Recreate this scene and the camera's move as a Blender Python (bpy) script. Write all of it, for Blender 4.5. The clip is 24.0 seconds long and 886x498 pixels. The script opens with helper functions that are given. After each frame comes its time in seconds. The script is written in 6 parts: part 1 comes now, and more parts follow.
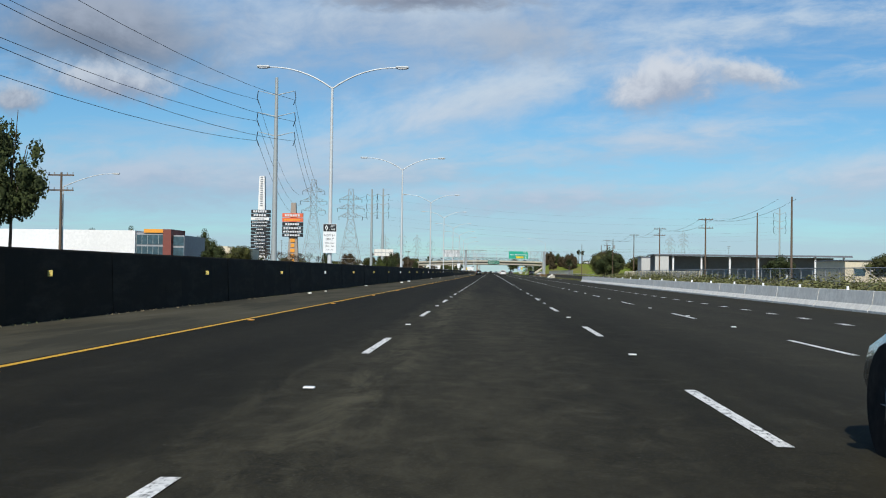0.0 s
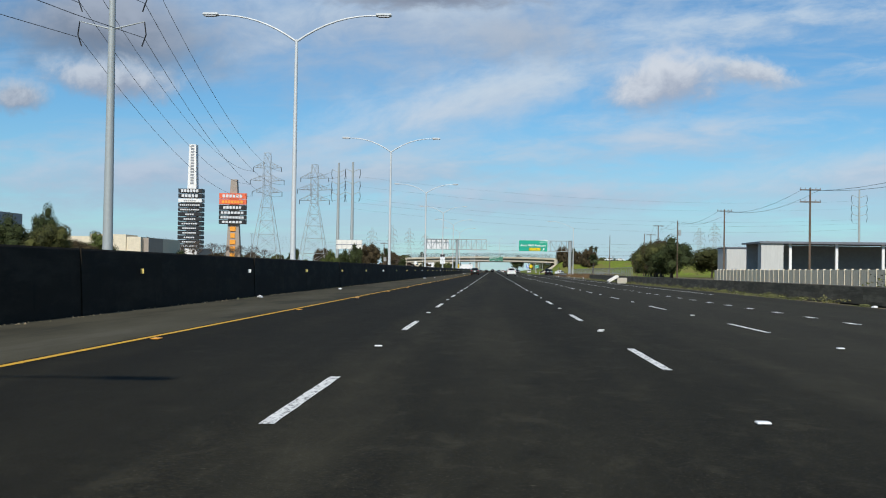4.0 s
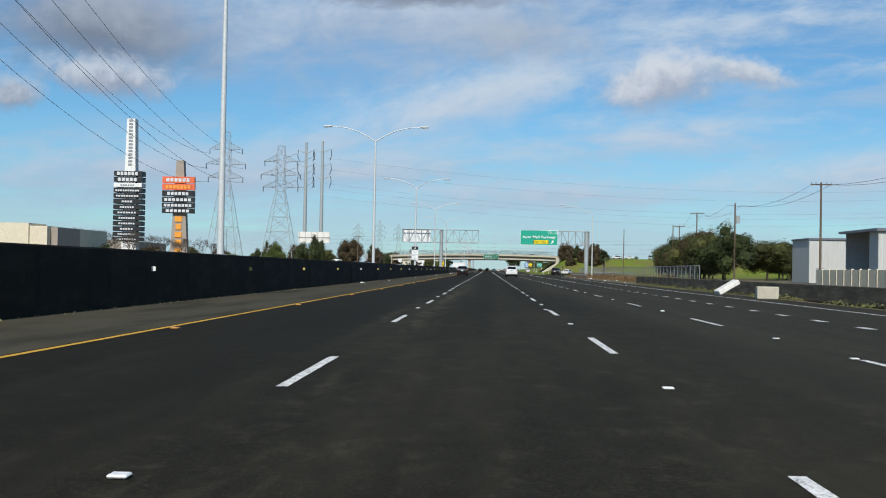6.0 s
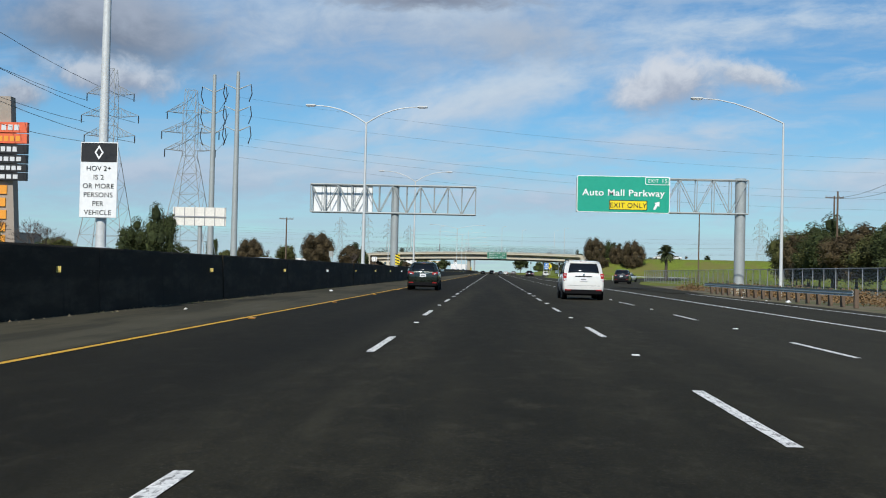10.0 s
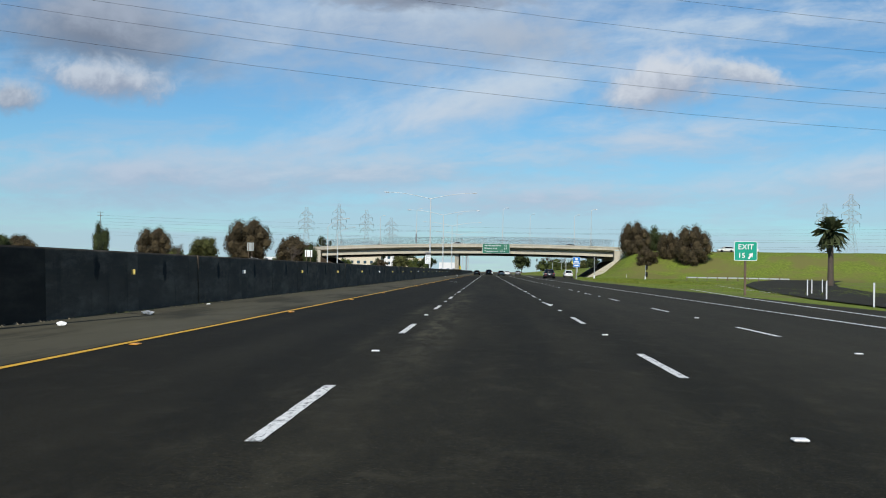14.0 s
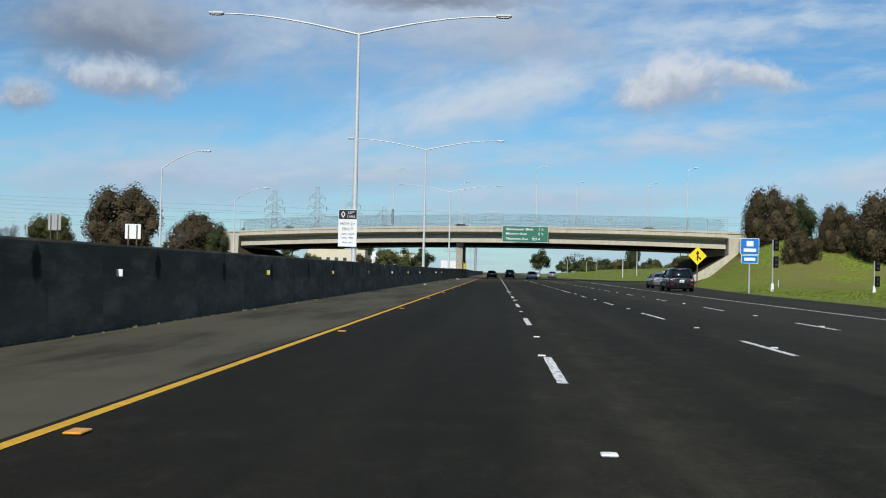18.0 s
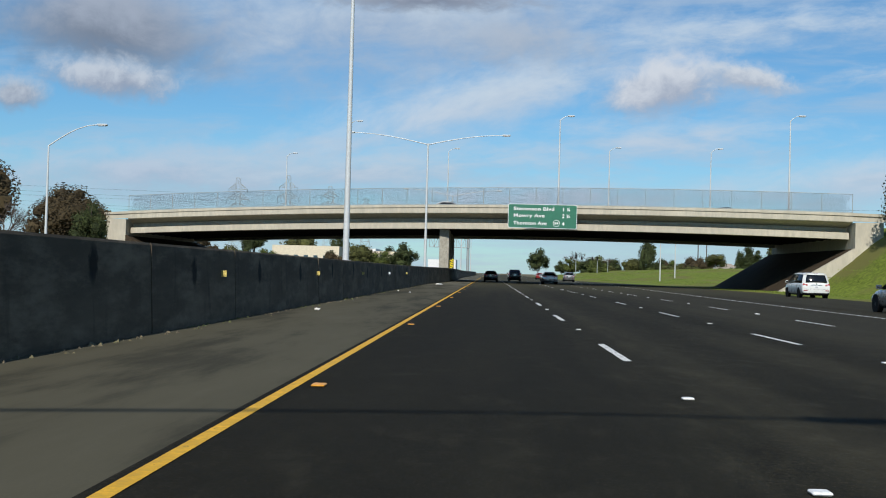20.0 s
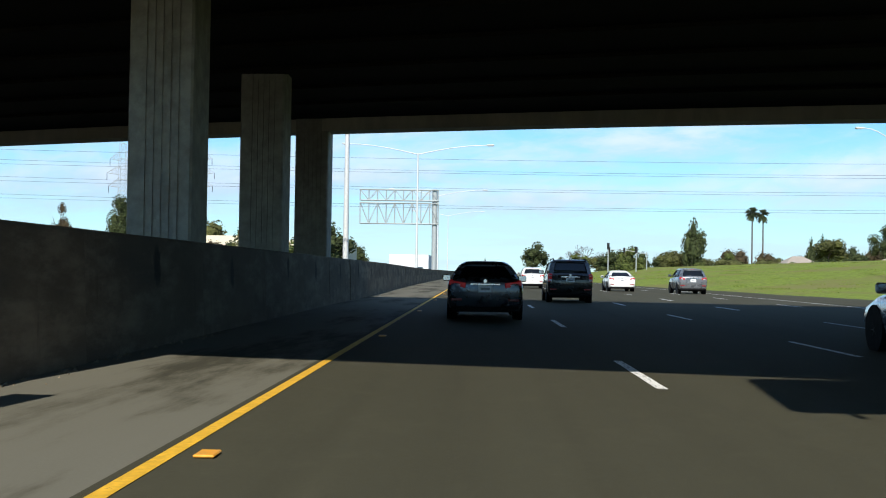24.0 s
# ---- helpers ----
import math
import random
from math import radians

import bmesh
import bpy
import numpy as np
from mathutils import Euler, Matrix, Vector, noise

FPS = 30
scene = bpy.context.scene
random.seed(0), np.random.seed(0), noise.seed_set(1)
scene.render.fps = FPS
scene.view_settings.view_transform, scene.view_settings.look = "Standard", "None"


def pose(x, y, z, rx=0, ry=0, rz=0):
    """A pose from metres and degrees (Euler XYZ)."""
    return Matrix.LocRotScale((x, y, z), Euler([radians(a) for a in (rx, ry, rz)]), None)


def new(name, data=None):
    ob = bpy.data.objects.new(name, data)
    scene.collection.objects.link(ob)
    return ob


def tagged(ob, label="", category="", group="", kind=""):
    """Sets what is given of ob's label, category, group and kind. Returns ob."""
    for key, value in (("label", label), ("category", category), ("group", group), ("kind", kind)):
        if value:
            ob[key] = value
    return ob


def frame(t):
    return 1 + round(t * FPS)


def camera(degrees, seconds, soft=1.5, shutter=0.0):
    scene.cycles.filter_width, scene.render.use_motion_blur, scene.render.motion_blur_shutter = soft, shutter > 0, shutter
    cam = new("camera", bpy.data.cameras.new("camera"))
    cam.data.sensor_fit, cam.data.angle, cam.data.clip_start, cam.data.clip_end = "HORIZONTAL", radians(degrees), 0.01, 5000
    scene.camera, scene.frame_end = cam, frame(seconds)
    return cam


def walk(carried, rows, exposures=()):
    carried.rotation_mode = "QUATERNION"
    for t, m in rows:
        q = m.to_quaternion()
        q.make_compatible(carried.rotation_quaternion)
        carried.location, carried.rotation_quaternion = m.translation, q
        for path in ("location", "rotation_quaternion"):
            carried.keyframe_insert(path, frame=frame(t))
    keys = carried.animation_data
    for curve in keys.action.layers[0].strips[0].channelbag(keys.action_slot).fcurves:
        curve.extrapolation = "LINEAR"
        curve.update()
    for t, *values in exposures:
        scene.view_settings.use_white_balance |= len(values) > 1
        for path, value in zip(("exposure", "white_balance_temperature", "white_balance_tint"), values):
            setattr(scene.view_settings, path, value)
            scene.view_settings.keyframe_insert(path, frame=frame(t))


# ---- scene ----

cam = camera(42.39, 24.0, soft=1.05)
# seconds, x, y, yaw, pitch, roll of a camera 1.136 m above the road
PATH = [
    (0, 1.703, -6.116, 2.383, 1.111, -0.832),
    (0.5, 1.741, 9.151, 2.425, 1.067, -0.707),
    (1, 1.764, 24.544, 2.377, 1.143, -0.956),
    (1.5, 1.768, 40.093, 2.557, 1.068, -0.858),
    (2, 1.733, 55.702, 2.737, 1.123, -0.915),
    (2.5, 1.614, 71.227, 2.827, 1.065, -0.793),
    (4.5, 1.635, 133.981, 2.319, 1.003, -0.977),
    (5, 1.645, 149.634, 2.244, 0.961, -1.090),
    (5.5, 1.744, 165.302, 2.185, 0.977, -1.055),
    (6, 1.915, 180.904, 2.215, 0.970, -1.066),
    (6.5, 2.028, 196.558, 2.450, 1.105, -1.022),
    (7, 2.074, 212.221, 2.814, 1.102, -0.951),
    (7.5, 2.042, 227.881, 2.962, 1.053, -1.222),
    (8, 1.953, 243.456, 2.914, 1.015, -1.175),
    (8.5, 1.872, 259.093, 2.862, 1.169, -1.106),
    (9, 1.782, 274.686, 2.798, 1.186, -0.992),
    (9.5, 1.696, 290.271, 2.716, 1.076, -0.950),
    (10, 1.640, 306.102, 2.409, 1.081, -1.340),
    (10.5, 1.596, 321.811, 2.035, 1.033, -1.119),
    (11, 1.600, 337.345, 1.689, 1.132, -1.286),
    (11.5, 1.617, 352.983, 1.421, 1.096, -0.824),
    (13.5, 1.600, 415.824, 2.044, 1.141, -1.032),
    (14, 1.530, 431.403, 2.239, 1.088, -0.953),
    (14.5, 1.335, 446.968, 2.489, 1.119, -1.021),
    (15, 1.057, 462.641, 2.834, 1.023, -1.039),
    (15.5, 0.717, 478.320, 2.946, 1.129, -1.117),
    (16, 0.379, 494.128, 2.848, 1.025, -1.026),
    (16.5, 0.096, 509.966, 2.610, 0.901, -1.173),
    (17, -0.162, 525.821, 2.685, 1.004, -0.958),
    (17.5, -0.431, 541.520, 2.725, 1.130, -1.217),
    (19.5, -1.632, 603.328, 2.654, 0.971, -1.378),
    (20, -1.878, 618.600, 2.312, 1.138, -1.532),
    (20.5, -2.020, 633.787, 1.902, 1.047, -1.534),
    (21, -2.087, 649.084, 1.736, 1.101, -1.400),
    (21.5, -2.099, 664.379, 1.699, 1.025, -0.973),
    (22, -2.069, 679.654, 1.476, 1.103, -1.240),
    (22.5, -2.021, 694.812, 1.323, 1.115, -1.050),
    (23, -1.968, 709.685, 1.222, 1.031, -1.008),
    (23.5, -1.914, 724.666, 1.631, 1.259, -0.501),
    (24, -1.878, 739.691, 1.653, 1.163, -0.867),
]
walk(cam, [(t, pose(x, y, 1.136, 90 + pitch, roll, yaw)) for t, x, y, yaw, pitch, roll in PATH],
     exposures=[(0.0, 0.0), (20.5, 0.0), (22.0, 0.18), (23.0, 0.42), (24.0, 0.62)])

# ---- light ----
SUN_WAY = Vector((0.13, 1.2, -1.0)).normalized()
SUN_UP = math.asin(-SUN_WAY.z)
sun = new("sun", bpy.data.lights.new("sun", "SUN"))
sun.data.energy, sun.data.angle, sun.data.color = 4.3, radians(0.53), (1.0, 0.965, 0.89)
sun.matrix_world = Matrix.Translation((0, 0, 60)) @ SUN_WAY.to_track_quat("-Z", "Y").to_matrix().to_4x4()


class Nodes:
    """Short calls for building node trees."""

    def __init__(self, tree):
        self.tree = tree

    def add(self, kind):
        return self.tree.nodes.new(kind)

    def put(self, socket, value):
        if isinstance(value, bpy.types.NodeSocket):
            self.tree.links.new(value, socket)
        elif value is not None:
            socket.default_value = value

    def math(self, op, a, b=None, c=None):
        n = self.add("ShaderNodeMath")
        n.operation = op
        for s, v in zip(n.inputs, (a, b, c)):
            self.put(s, v)
        return n.outputs[0]

    def mix(self, f, a, b):
        n = self.add("ShaderNodeMix")
        n.data_type = "RGBA"
        self.put(n.inputs[0], f)
        self.put(n.inputs[6], a)
        self.put(n.inputs[7], b)
        return n.outputs[2]

    def noise(self, vec, scale, detail=4.0, rough=0.5, dist=0.0):
        n = self.add("ShaderNodeTexNoise")
        self.put(n.inputs["Vector"], vec)
        for k, v in (("Scale", scale), ("Detail", detail), ("Roughness", rough), ("Distortion", dist)):
            n.inputs[k].default_value = v
        return n.outputs[0]

    def ramp(self, f, lo, hi, a=0.0, b=1.0):
        n = self.add("ShaderNodeMapRange")
        n.interpolation_type = "SMOOTHSTEP"
        for s, v in zip(n.inputs, (f, lo, hi, a, b)):
            self.put(s, v)
        return n.outputs[0]

    def xyz(self, x=0.0, y=0.0, z=0.0):
        n = self.add("ShaderNodeCombineXYZ")
        for s, v in zip(n.inputs, (x, y, z)):
            self.put(s, v)
        return n.outputs[0]


def rgb(r, g, b):
    return (r, g, b, 1.0)


# banks of cloud: heading, size, tilt, grain, edge, threshold, seed, raggedness, stretch along the bank, lit and shaded colour
BANKS = [
    (-0.10, 0.220, 0.240, 0.058, 0.05, 1.7, 1.6, -0.45, 18.0, 2.0, 0.6, (5.3, 6.5, 8.0), (4.3, 5.3, 6.8)),
    (-0.03, 0.145, 0.190, 0.036, 0.30, 1.5, 1.7, -0.35, 15.0, 2.1, 0.45, (6.0, 7.2, 8.6), (5.3, 6.5, 8.0)),
    (0.015, 0.158, 0.075, 0.024, 0.20, 1.6, 1.4, -0.25, 52.0, 1.8, 0.5, (6.1, 7.3, 8.6), (5.4, 6.6, 8.1)),
    (0.22, 0.218, 0.200, 0.022, 0.12, 1.6, 1.7, -0.30, 22.0, 2.3, 0.35, (5.7, 7.0, 8.5), (5.0, 6.3, 7.9)),
    (0.155, 0.120, 0.140, 0.024, 0.05, 1.6, 1.7, -0.30, 25.0, 2.3, 0.3, (5.6, 6.9, 8.4), (4.8, 6.2, 7.9)),
    (0.36, 0.180, 0.070, 0.014, 0.10, 1.4, 1.5, -0.2, 61.0, 2.0, 0.3, (5.6, 6.9, 8.4), (4.9, 6.2, 7.8)),
    (-0.30, 0.083, 0.170, 0.030, 0.04, 1.5, 1.6, -0.40, 28.0, 2.0, 0.45, (5.3, 6.5, 8.0), (4.2, 5.2, 6.8)),
    (-0.12, 0.085, 0.200, 0.022, 0.07, 1.6, 1.6, -0.35, 36.0, 2.2, 0.3, (5.5, 6.8, 8.2), (4.4, 5.6, 7.2)),
    (0.05, 0.066, 0.180, 0.016, 0.03, 1.6, 1.5, -0.30, 41.0, 2.1, 0.3, (5.4, 6.7, 8.2), (4.6, 5.8, 7.3)),
    (0.33, 0.090, 0.150, 0.028, 0.18, 1.5, 1.5, -0.35, 33.0, 2.0, 0.35, (5.8, 7.1, 8.5), (4.9, 6.1, 7.6)),
    (0.02, 0.205, 0.080, 0.030, 0.0, 1.5, 1.6, -0.25, 71.0, 1.8, 0.8, (4.6, 5.5, 6.8), (3.8, 4.7, 6.0)),
    (-0.06, 0.240, 0.110, 0.013, 0.0, 1.2, 0.9, -0.15, 11.0, 1.2, 0.5, (3.6, 4.2, 5.3), (2.4, 2.9, 3.9)),
    (-0.425, 0.150, 0.032, 0.018, 0.0, 1.0, 0.9, -0.2, 44.0, 1.1, 1.0, (5.4, 6.2, 7.3), (3.1, 3.8, 5.0)),
    (-0.345, 0.215, 0.115, 0.050, -0.12, 1.0, 1.1, -0.35, 1.0, 1.2, 0.8, (3.9, 4.6, 5.8), (2.0, 2.5, 3.4)),
    (-0.340, 0.165, 0.075, 0.021, -0.10, 1.1, 0.9, -0.2, 4.0, 1.3, 0.9, (5.9, 6.7, 7.8), (3.4, 4.1, 5.4)),
    (0.148, 0.168, 0.068, 0.030, 0.20, 1.1, 0.8, -0.15, 7.0, 1.25, 0.9, (7.0, 7.6, 8.5), (4.0, 4.7, 6.0)),
    (0.222, 0.176, 0.046, 0.014, -0.16, 1.1, 0.8, -0.15, 9.0, 1.1, 0.8, (6.6, 7.3, 8.2), (4.4, 5.2, 6.5)),
]

world = bpy.data.worlds.new("sky")
scene.world = world
world.use_nodes = True
w = Nodes(world.node_tree)
w.tree.nodes.clear()
sky = w.add("ShaderNodeTexSky")
sky.sky_type, sky.sun_disc, sky.sun_elevation = "NISHITA", False, SUN_UP
sky.sun_rotation = math.atan2(-SUN_WAY.x, -SUN_WAY.y)
sky.altitude, sky.air_density, sky.dust_density, sky.ozone_density = 10.0, 1.0, 0.1, 2.5
way = w.add("ShaderNodeTexCoord").outputs["Generated"]
sep = w.add("ShaderNodeSeparateXYZ")
w.put(sep.inputs[0], way)
dx, dy, dz = sep.outputs
ahead = w.math("MAXIMUM", w.math("ABSOLUTE", dy), 0.02)
u = w.math("DIVIDE", dx, ahead)
v = w.math("DIVIDE", dz, ahead)


def bank(cx, cy, rx, ry, tilt, scale, soft, lo, seed, ragged, along):
    """How dense one bank of cloud is: a ragged ellipse about the heading (cx, cy)."""
    a, b = w.math("SUBTRACT", u, cx), w.math("SUBTRACT", v, cy)
    p = w.math("ADD", w.math("MULTIPLY", a, math.cos(tilt)), w.math("MULTIPLY", b, math.sin(tilt)))
    q = w.math("SUBTRACT", w.math("MULTIPLY", b, math.cos(tilt)), w.math("MULTIPLY", a, math.sin(tilt)))
    p, q = w.math("DIVIDE", p, rx), w.math("DIVIDE", q, ry)
    r = w.math("SQRT", w.math("ADD", w.math("MULTIPLY", p, p), w.math("MULTIPLY", q, q)))
    n = w.noise(w.xyz(w.math("MULTIPLY", p, along * rx / ry), q, seed), scale, 7.0, 0.6, 0.25)
    d = w.math("ADD", w.math("SUBTRACT", 1.0, r), w.math("MULTIPLY", w.math("SUBTRACT", n, 0.5), ragged))
    ahead_only = w.math("GREATER_THAN", dy, 0.0)
    return w.math("MULTIPLY", w.ramp(d, lo, lo + soft), ahead_only), q, n


streak = w.noise(w.xyz(w.math("ADD", w.math("MULTIPLY", u, 5.0), w.math("MULTIPLY", v, -9.0)), w.math("MULTIPLY", v, 26.0), 3.0), 1.15, 8.0, 0.6, 0.6)
veil = w.ramp(streak, 0.42, 0.72, 0.0, 0.55)
low = w.ramp(v, 0.15, 0.0, 0.0, 0.72)
veil = w.math("MAXIMUM", veil, w.math("MULTIPLY", low, w.ramp(w.noise(w.xyz(w.math("MULTIPLY", u, 4.0), w.math("MULTIPLY", v, 34.0), 9.0), 1.6, 7.0, 0.62), 0.28, 0.58, 0.35, 1.0)))
blue = w.add("ShaderNodeMix")
blue.data_type, blue.blend_type = "RGBA", "MULTIPLY"
blue.inputs[0].default_value = 1.0
w.put(blue.inputs[6], sky.outputs[0])
blue.inputs[7].default_value = rgb(0.535, 0.885, 1.10)
colour = w.mix(veil, blue.outputs[2], rgb(4.75, 6.0, 7.6))
for *form, light, dark in BANKS:
    d, q, n = bank(*form)
    shade = w.ramp(w.math("ADD", q, w.math("MULTIPLY", w.math("SUBTRACT", n, 0.5), 2.6)), -0.75, 0.55)
    colour = w.mix(d, colour, w.mix(shade, rgb(*dark), rgb(*light)))
bg = w.add("ShaderNodeBackground")
w.put(bg.inputs[0], colour)
bg.inputs[1].default_value = 0.088
w.put(w.add("ShaderNodeOutputWorld").inputs[0], bg.outputs[0])

# ---- materials ----


def material(name, base, rough=0.6, metal=0.0, spread=0.25, grain=8.0, stain=0.6, bump=0.0, bump_scale=30.0, coat=0.0,
             each=0.0, stretch=(1, 1, 1), second=None, spec=0.5, leafy=0.0):
    """A surface with fine grain and large stains, in metres. each: how far one piece differs from the next. second: a second colour in patches."""
    m = bpy.data.materials.new(name)
    m.use_nodes = True
    k = Nodes(m.node_tree)
    k.tree.nodes.clear()
    place = k.add("ShaderNodeTexCoord").outputs["Object"]
    scaled = k.add("ShaderNodeMapping")
    scaled.inputs["Scale"].default_value = stretch
    k.put(scaled.inputs[0], place)
    vec = scaled.outputs[0]
    fine, large = k.noise(vec, grain, 6.0, 0.65), k.noise(vec, stain, 4.0, 0.55)
    lo, hi = [tuple(max(0.0, c * f) for c in base) for f in (1 - spread, 1 + spread)]
    col = k.mix(k.ramp(fine, 0.3, 0.7), rgb(*lo), rgb(*hi))
    if second:
        col = k.mix(k.ramp(large, 0.46, 0.62), col, rgb(*second))
    else:
        col = k.mix(k.ramp(large, 0.35, 0.7, 0.0, 0.6), col, rgb(*[c * (1 - spread * 0.9) for c in base]))
    if each:
        info = k.add("ShaderNodeObjectInfo")
        col = k.mix(k.math("MULTIPLY", info.outputs["Random"], each), col, rgb(*[c * 0.45 for c in base]))
    if leafy:
        leaf = k.add("ShaderNodeNewGeometry").outputs["Random Per Island"]
        tint = k.mix(leaf, rgb(*[c * (1 - leafy) for c in base]), rgb(base[0] * (1 + 1.3 * leafy), base[1] * (1 + 1.1 * leafy), base[2] * (1 + 0.8 * leafy)))
        col = k.mix(0.65, col, tint)
    b = k.add("ShaderNodeBsdfPrincipled")
    k.put(b.inputs["Base Color"], col)
    k.put(b.inputs["Roughness"], k.ramp(fine, 0.2, 0.8, max(0.02, rough - 0.12), min(1.0, rough + 0.12)))
    b.inputs["Metallic"].default_value = metal
    b.inputs["Coat Weight"].default_value = coat
    b.inputs["Coat Roughness"].default_value = 0.05
    b.inputs["Specular IOR Level"].default_value = spec
    if bump:
        n = k.add("ShaderNodeBump")
        n.inputs["Strength"].default_value = bump
        n.inputs["Distance"].default_value = 0.02
        k.put(n.inputs["Height"], k.noise(vec, bump_scale, 5.0, 0.6))
        k.put(b.inputs["Normal"], n.outputs[0])
    k.put(k.add("ShaderNodeOutputMaterial").inputs[0], b.outputs[0])
    return m


def asphalt():
    """Dark worn asphalt: aggregate, long wheel tracks, pale worn strips along the lane lines and scattered patches."""
    m = bpy.data.materials.new("asphalt")
    m.use_nodes = True
    k = Nodes(m.node_tree)
    k.tree.nodes.clear()
    place = k.add("ShaderNodeTexCoord").outputs["Object"]
    s = k.add("ShaderNodeSeparateXYZ")
    k.put(s.inputs[0], place)
    x, y = s.outputs[0], s.outputs[1]
    long_vec = k.xyz(x, k.math("MULTIPLY", y, 0.025), 0.0)
    fine = k.noise(place, 16.0, 8.0, 0.80)
    grit = k.noise(place, 38.0, 4.0, 0.8)
    tracks = k.noise(long_vec, 0.9, 4.0, 0.5, 0.2)
    patch = k.noise(k.xyz(x, k.math("MULTIPLY", y, 0.15), 0.0), 0.6, 9.0, 0.72)
    col = k.mix(k.ramp(fine, 0.34, 0.66), rgb(0.0076, 0.0069, 0.0045), rgb(0.0316, 0.0284, 0.0185))
    col = k.mix(k.ramp(tracks, 0.40, 0.68, 0.0, 0.5), col, rgb(0.0418, 0.0378, 0.0244))
    col = k.mix(k.ramp(patch, 0.44, 0.66, 0.0, 0.5), col, rgb(0.0112, 0.0102, 0.0071))
    col = k.mix(k.ramp(grit, 0.57, 0.66, 0.0, 0.8), col, rgb(0.0969, 0.0880, 0.0605))
    mottle = k.noise(k.xyz(x, k.math("MULTIPLY", y, 0.5), 3.0), 3.2, 7.0, 0.72, 0.4)
    col = k.mix(k.ramp(mottle, 0.50, 0.72, 0.0, 0.55), col, rgb(0.0560, 0.0505, 0.0335))
    col = k.mix(k.ramp(mottle, 0.47, 0.28, 0.0, 0.5), col, rgb(0.0090, 0.0082, 0.0058))
    flecks = k.noise(k.xyz(x, y, 7.0), 12.0, 5.0, 0.75)
    col = k.mix(k.ramp(flecks, 0.66, 0.70, 0.0, 0.75), col, rgb(0.1122, 0.1020, 0.0714))
    col = k.mix(k.ramp(flecks, 0.36, 0.31, 0.0, 0.6), col, rgb(0.0061, 0.0056, 0.0040))
    col = k.mix(k.ramp(x, 3.4, 7.0, 0.0, 0.34), col, rgb(0.0600, 0.0555, 0.0400))
    # carpool lane is darker short of the bridge, ragged seam along first lane line
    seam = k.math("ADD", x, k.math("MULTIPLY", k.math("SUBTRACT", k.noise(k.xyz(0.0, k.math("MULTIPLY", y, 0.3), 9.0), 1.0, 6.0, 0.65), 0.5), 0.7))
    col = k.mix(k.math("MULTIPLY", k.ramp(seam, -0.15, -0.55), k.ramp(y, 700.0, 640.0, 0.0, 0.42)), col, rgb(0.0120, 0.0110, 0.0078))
    first = k.math("MULTIPLY", k.ramp(seam, -0.45, -0.05), k.math("MULTIPLY", k.ramp(x, 3.6, 2.2), k.ramp(y, 62.0, 38.0)))
    col = k.mix(k.math("MULTIPLY", first, k.ramp(mottle, 0.3, 0.7, 0.08, 0.38)), col, rgb(0.0800, 0.0725, 0.0480))
    # pale scoured strip beside the first lane line, where old paint was ground off, strongest on two lengths
    wob = k.math("MULTIPLY", k.math("SUBTRACT", k.noise(k.xyz(0.0, k.math("MULTIPLY", y, 0.05), 4.0), 1.0, 3.0), 0.5), 1.2)
    off = k.math("ABSOLUTE", k.math("SUBTRACT", k.math("ADD", x, wob), 0.25))
    ragged = k.noise(k.xyz(k.math("MULTIPLY", x, 2.2), k.math("MULTIPLY", y, 0.40), 2.0), 0.9, 10.0, 0.76, 0.6)
    strip = k.math("MULTIPLY", k.ramp(off, 1.0, 0.2), k.ramp(ragged, 0.42, 0.66))
    where = k.math("MAXIMUM", k.ramp(y, 112.0, 90.0), k.math("MULTIPLY", k.ramp(y, 195.0, 210.0), k.ramp(y, 275.0, 255.0)))
    where = k.math("MAXIMUM", where, k.math("MULTIPLY", k.ramp(y, 440.0, 455.0), k.ramp(y, 500.0, 485.0)))
    strip = k.math("MULTIPLY", strip, k.ramp(k.math("ABSOLUTE", x), 0.12, 0.42, 0.15, 1.0))
    strip = k.math("MULTIPLY", strip, k.math("ADD", 0.25, k.math("MULTIPLY", where, 0.75)))
    strip = k.math("MULTIPLY", strip, k.ramp(fine, 0.25, 0.6, 0.5, 1.0))
    col = k.mix(strip, col, rgb(0.0867, 0.0790, 0.0512))
    # paler colour towards the bridge, painted in for the rise in exposure
    exposure_lift = k.math("MULTIPLY", k.ramp(y, 676.0, 738.0), k.ramp(k.noise(long_vec, 0.8, 5.0, 0.6), 0.2, 0.6, 0.6, 1.0))
    col = k.mix(k.math("MULTIPLY", exposure_lift, 0.68), col, rgb(0.0694, 0.0660, 0.0428))
    # faint tar smears across the lanes
    smear = k.noise(k.xyz(k.math("MULTIPLY", x, 0.25), k.math("MULTIPLY", y, 2.2), 6.0), 0.8, 5.0, 0.6, 0.5)
    col = k.mix(k.ramp(smear, 0.68, 0.76, 0.0, 0.4), col, rgb(0.0061, 0.0056, 0.0042))
    b = k.add("ShaderNodeBsdfPrincipled")
    k.put(b.inputs["Base Color"], col)
    k.put(b.inputs["Roughness"], k.ramp(fine, 0.2, 0.8, 0.72, 0.95))
    b.inputs["Specular IOR Level"].default_value = 0.05
    n = k.add("ShaderNodeBump")
    n.inputs["Strength"].default_value, n.inputs["Distance"].default_value = 0.5, 0.008
    k.put(n.inputs["Height"], grit)
    k.put(b.inputs["Normal"], n.outputs[0])
    k.put(k.add("ShaderNodeOutputMaterial").inputs[0], b.outputs[0])
    return m


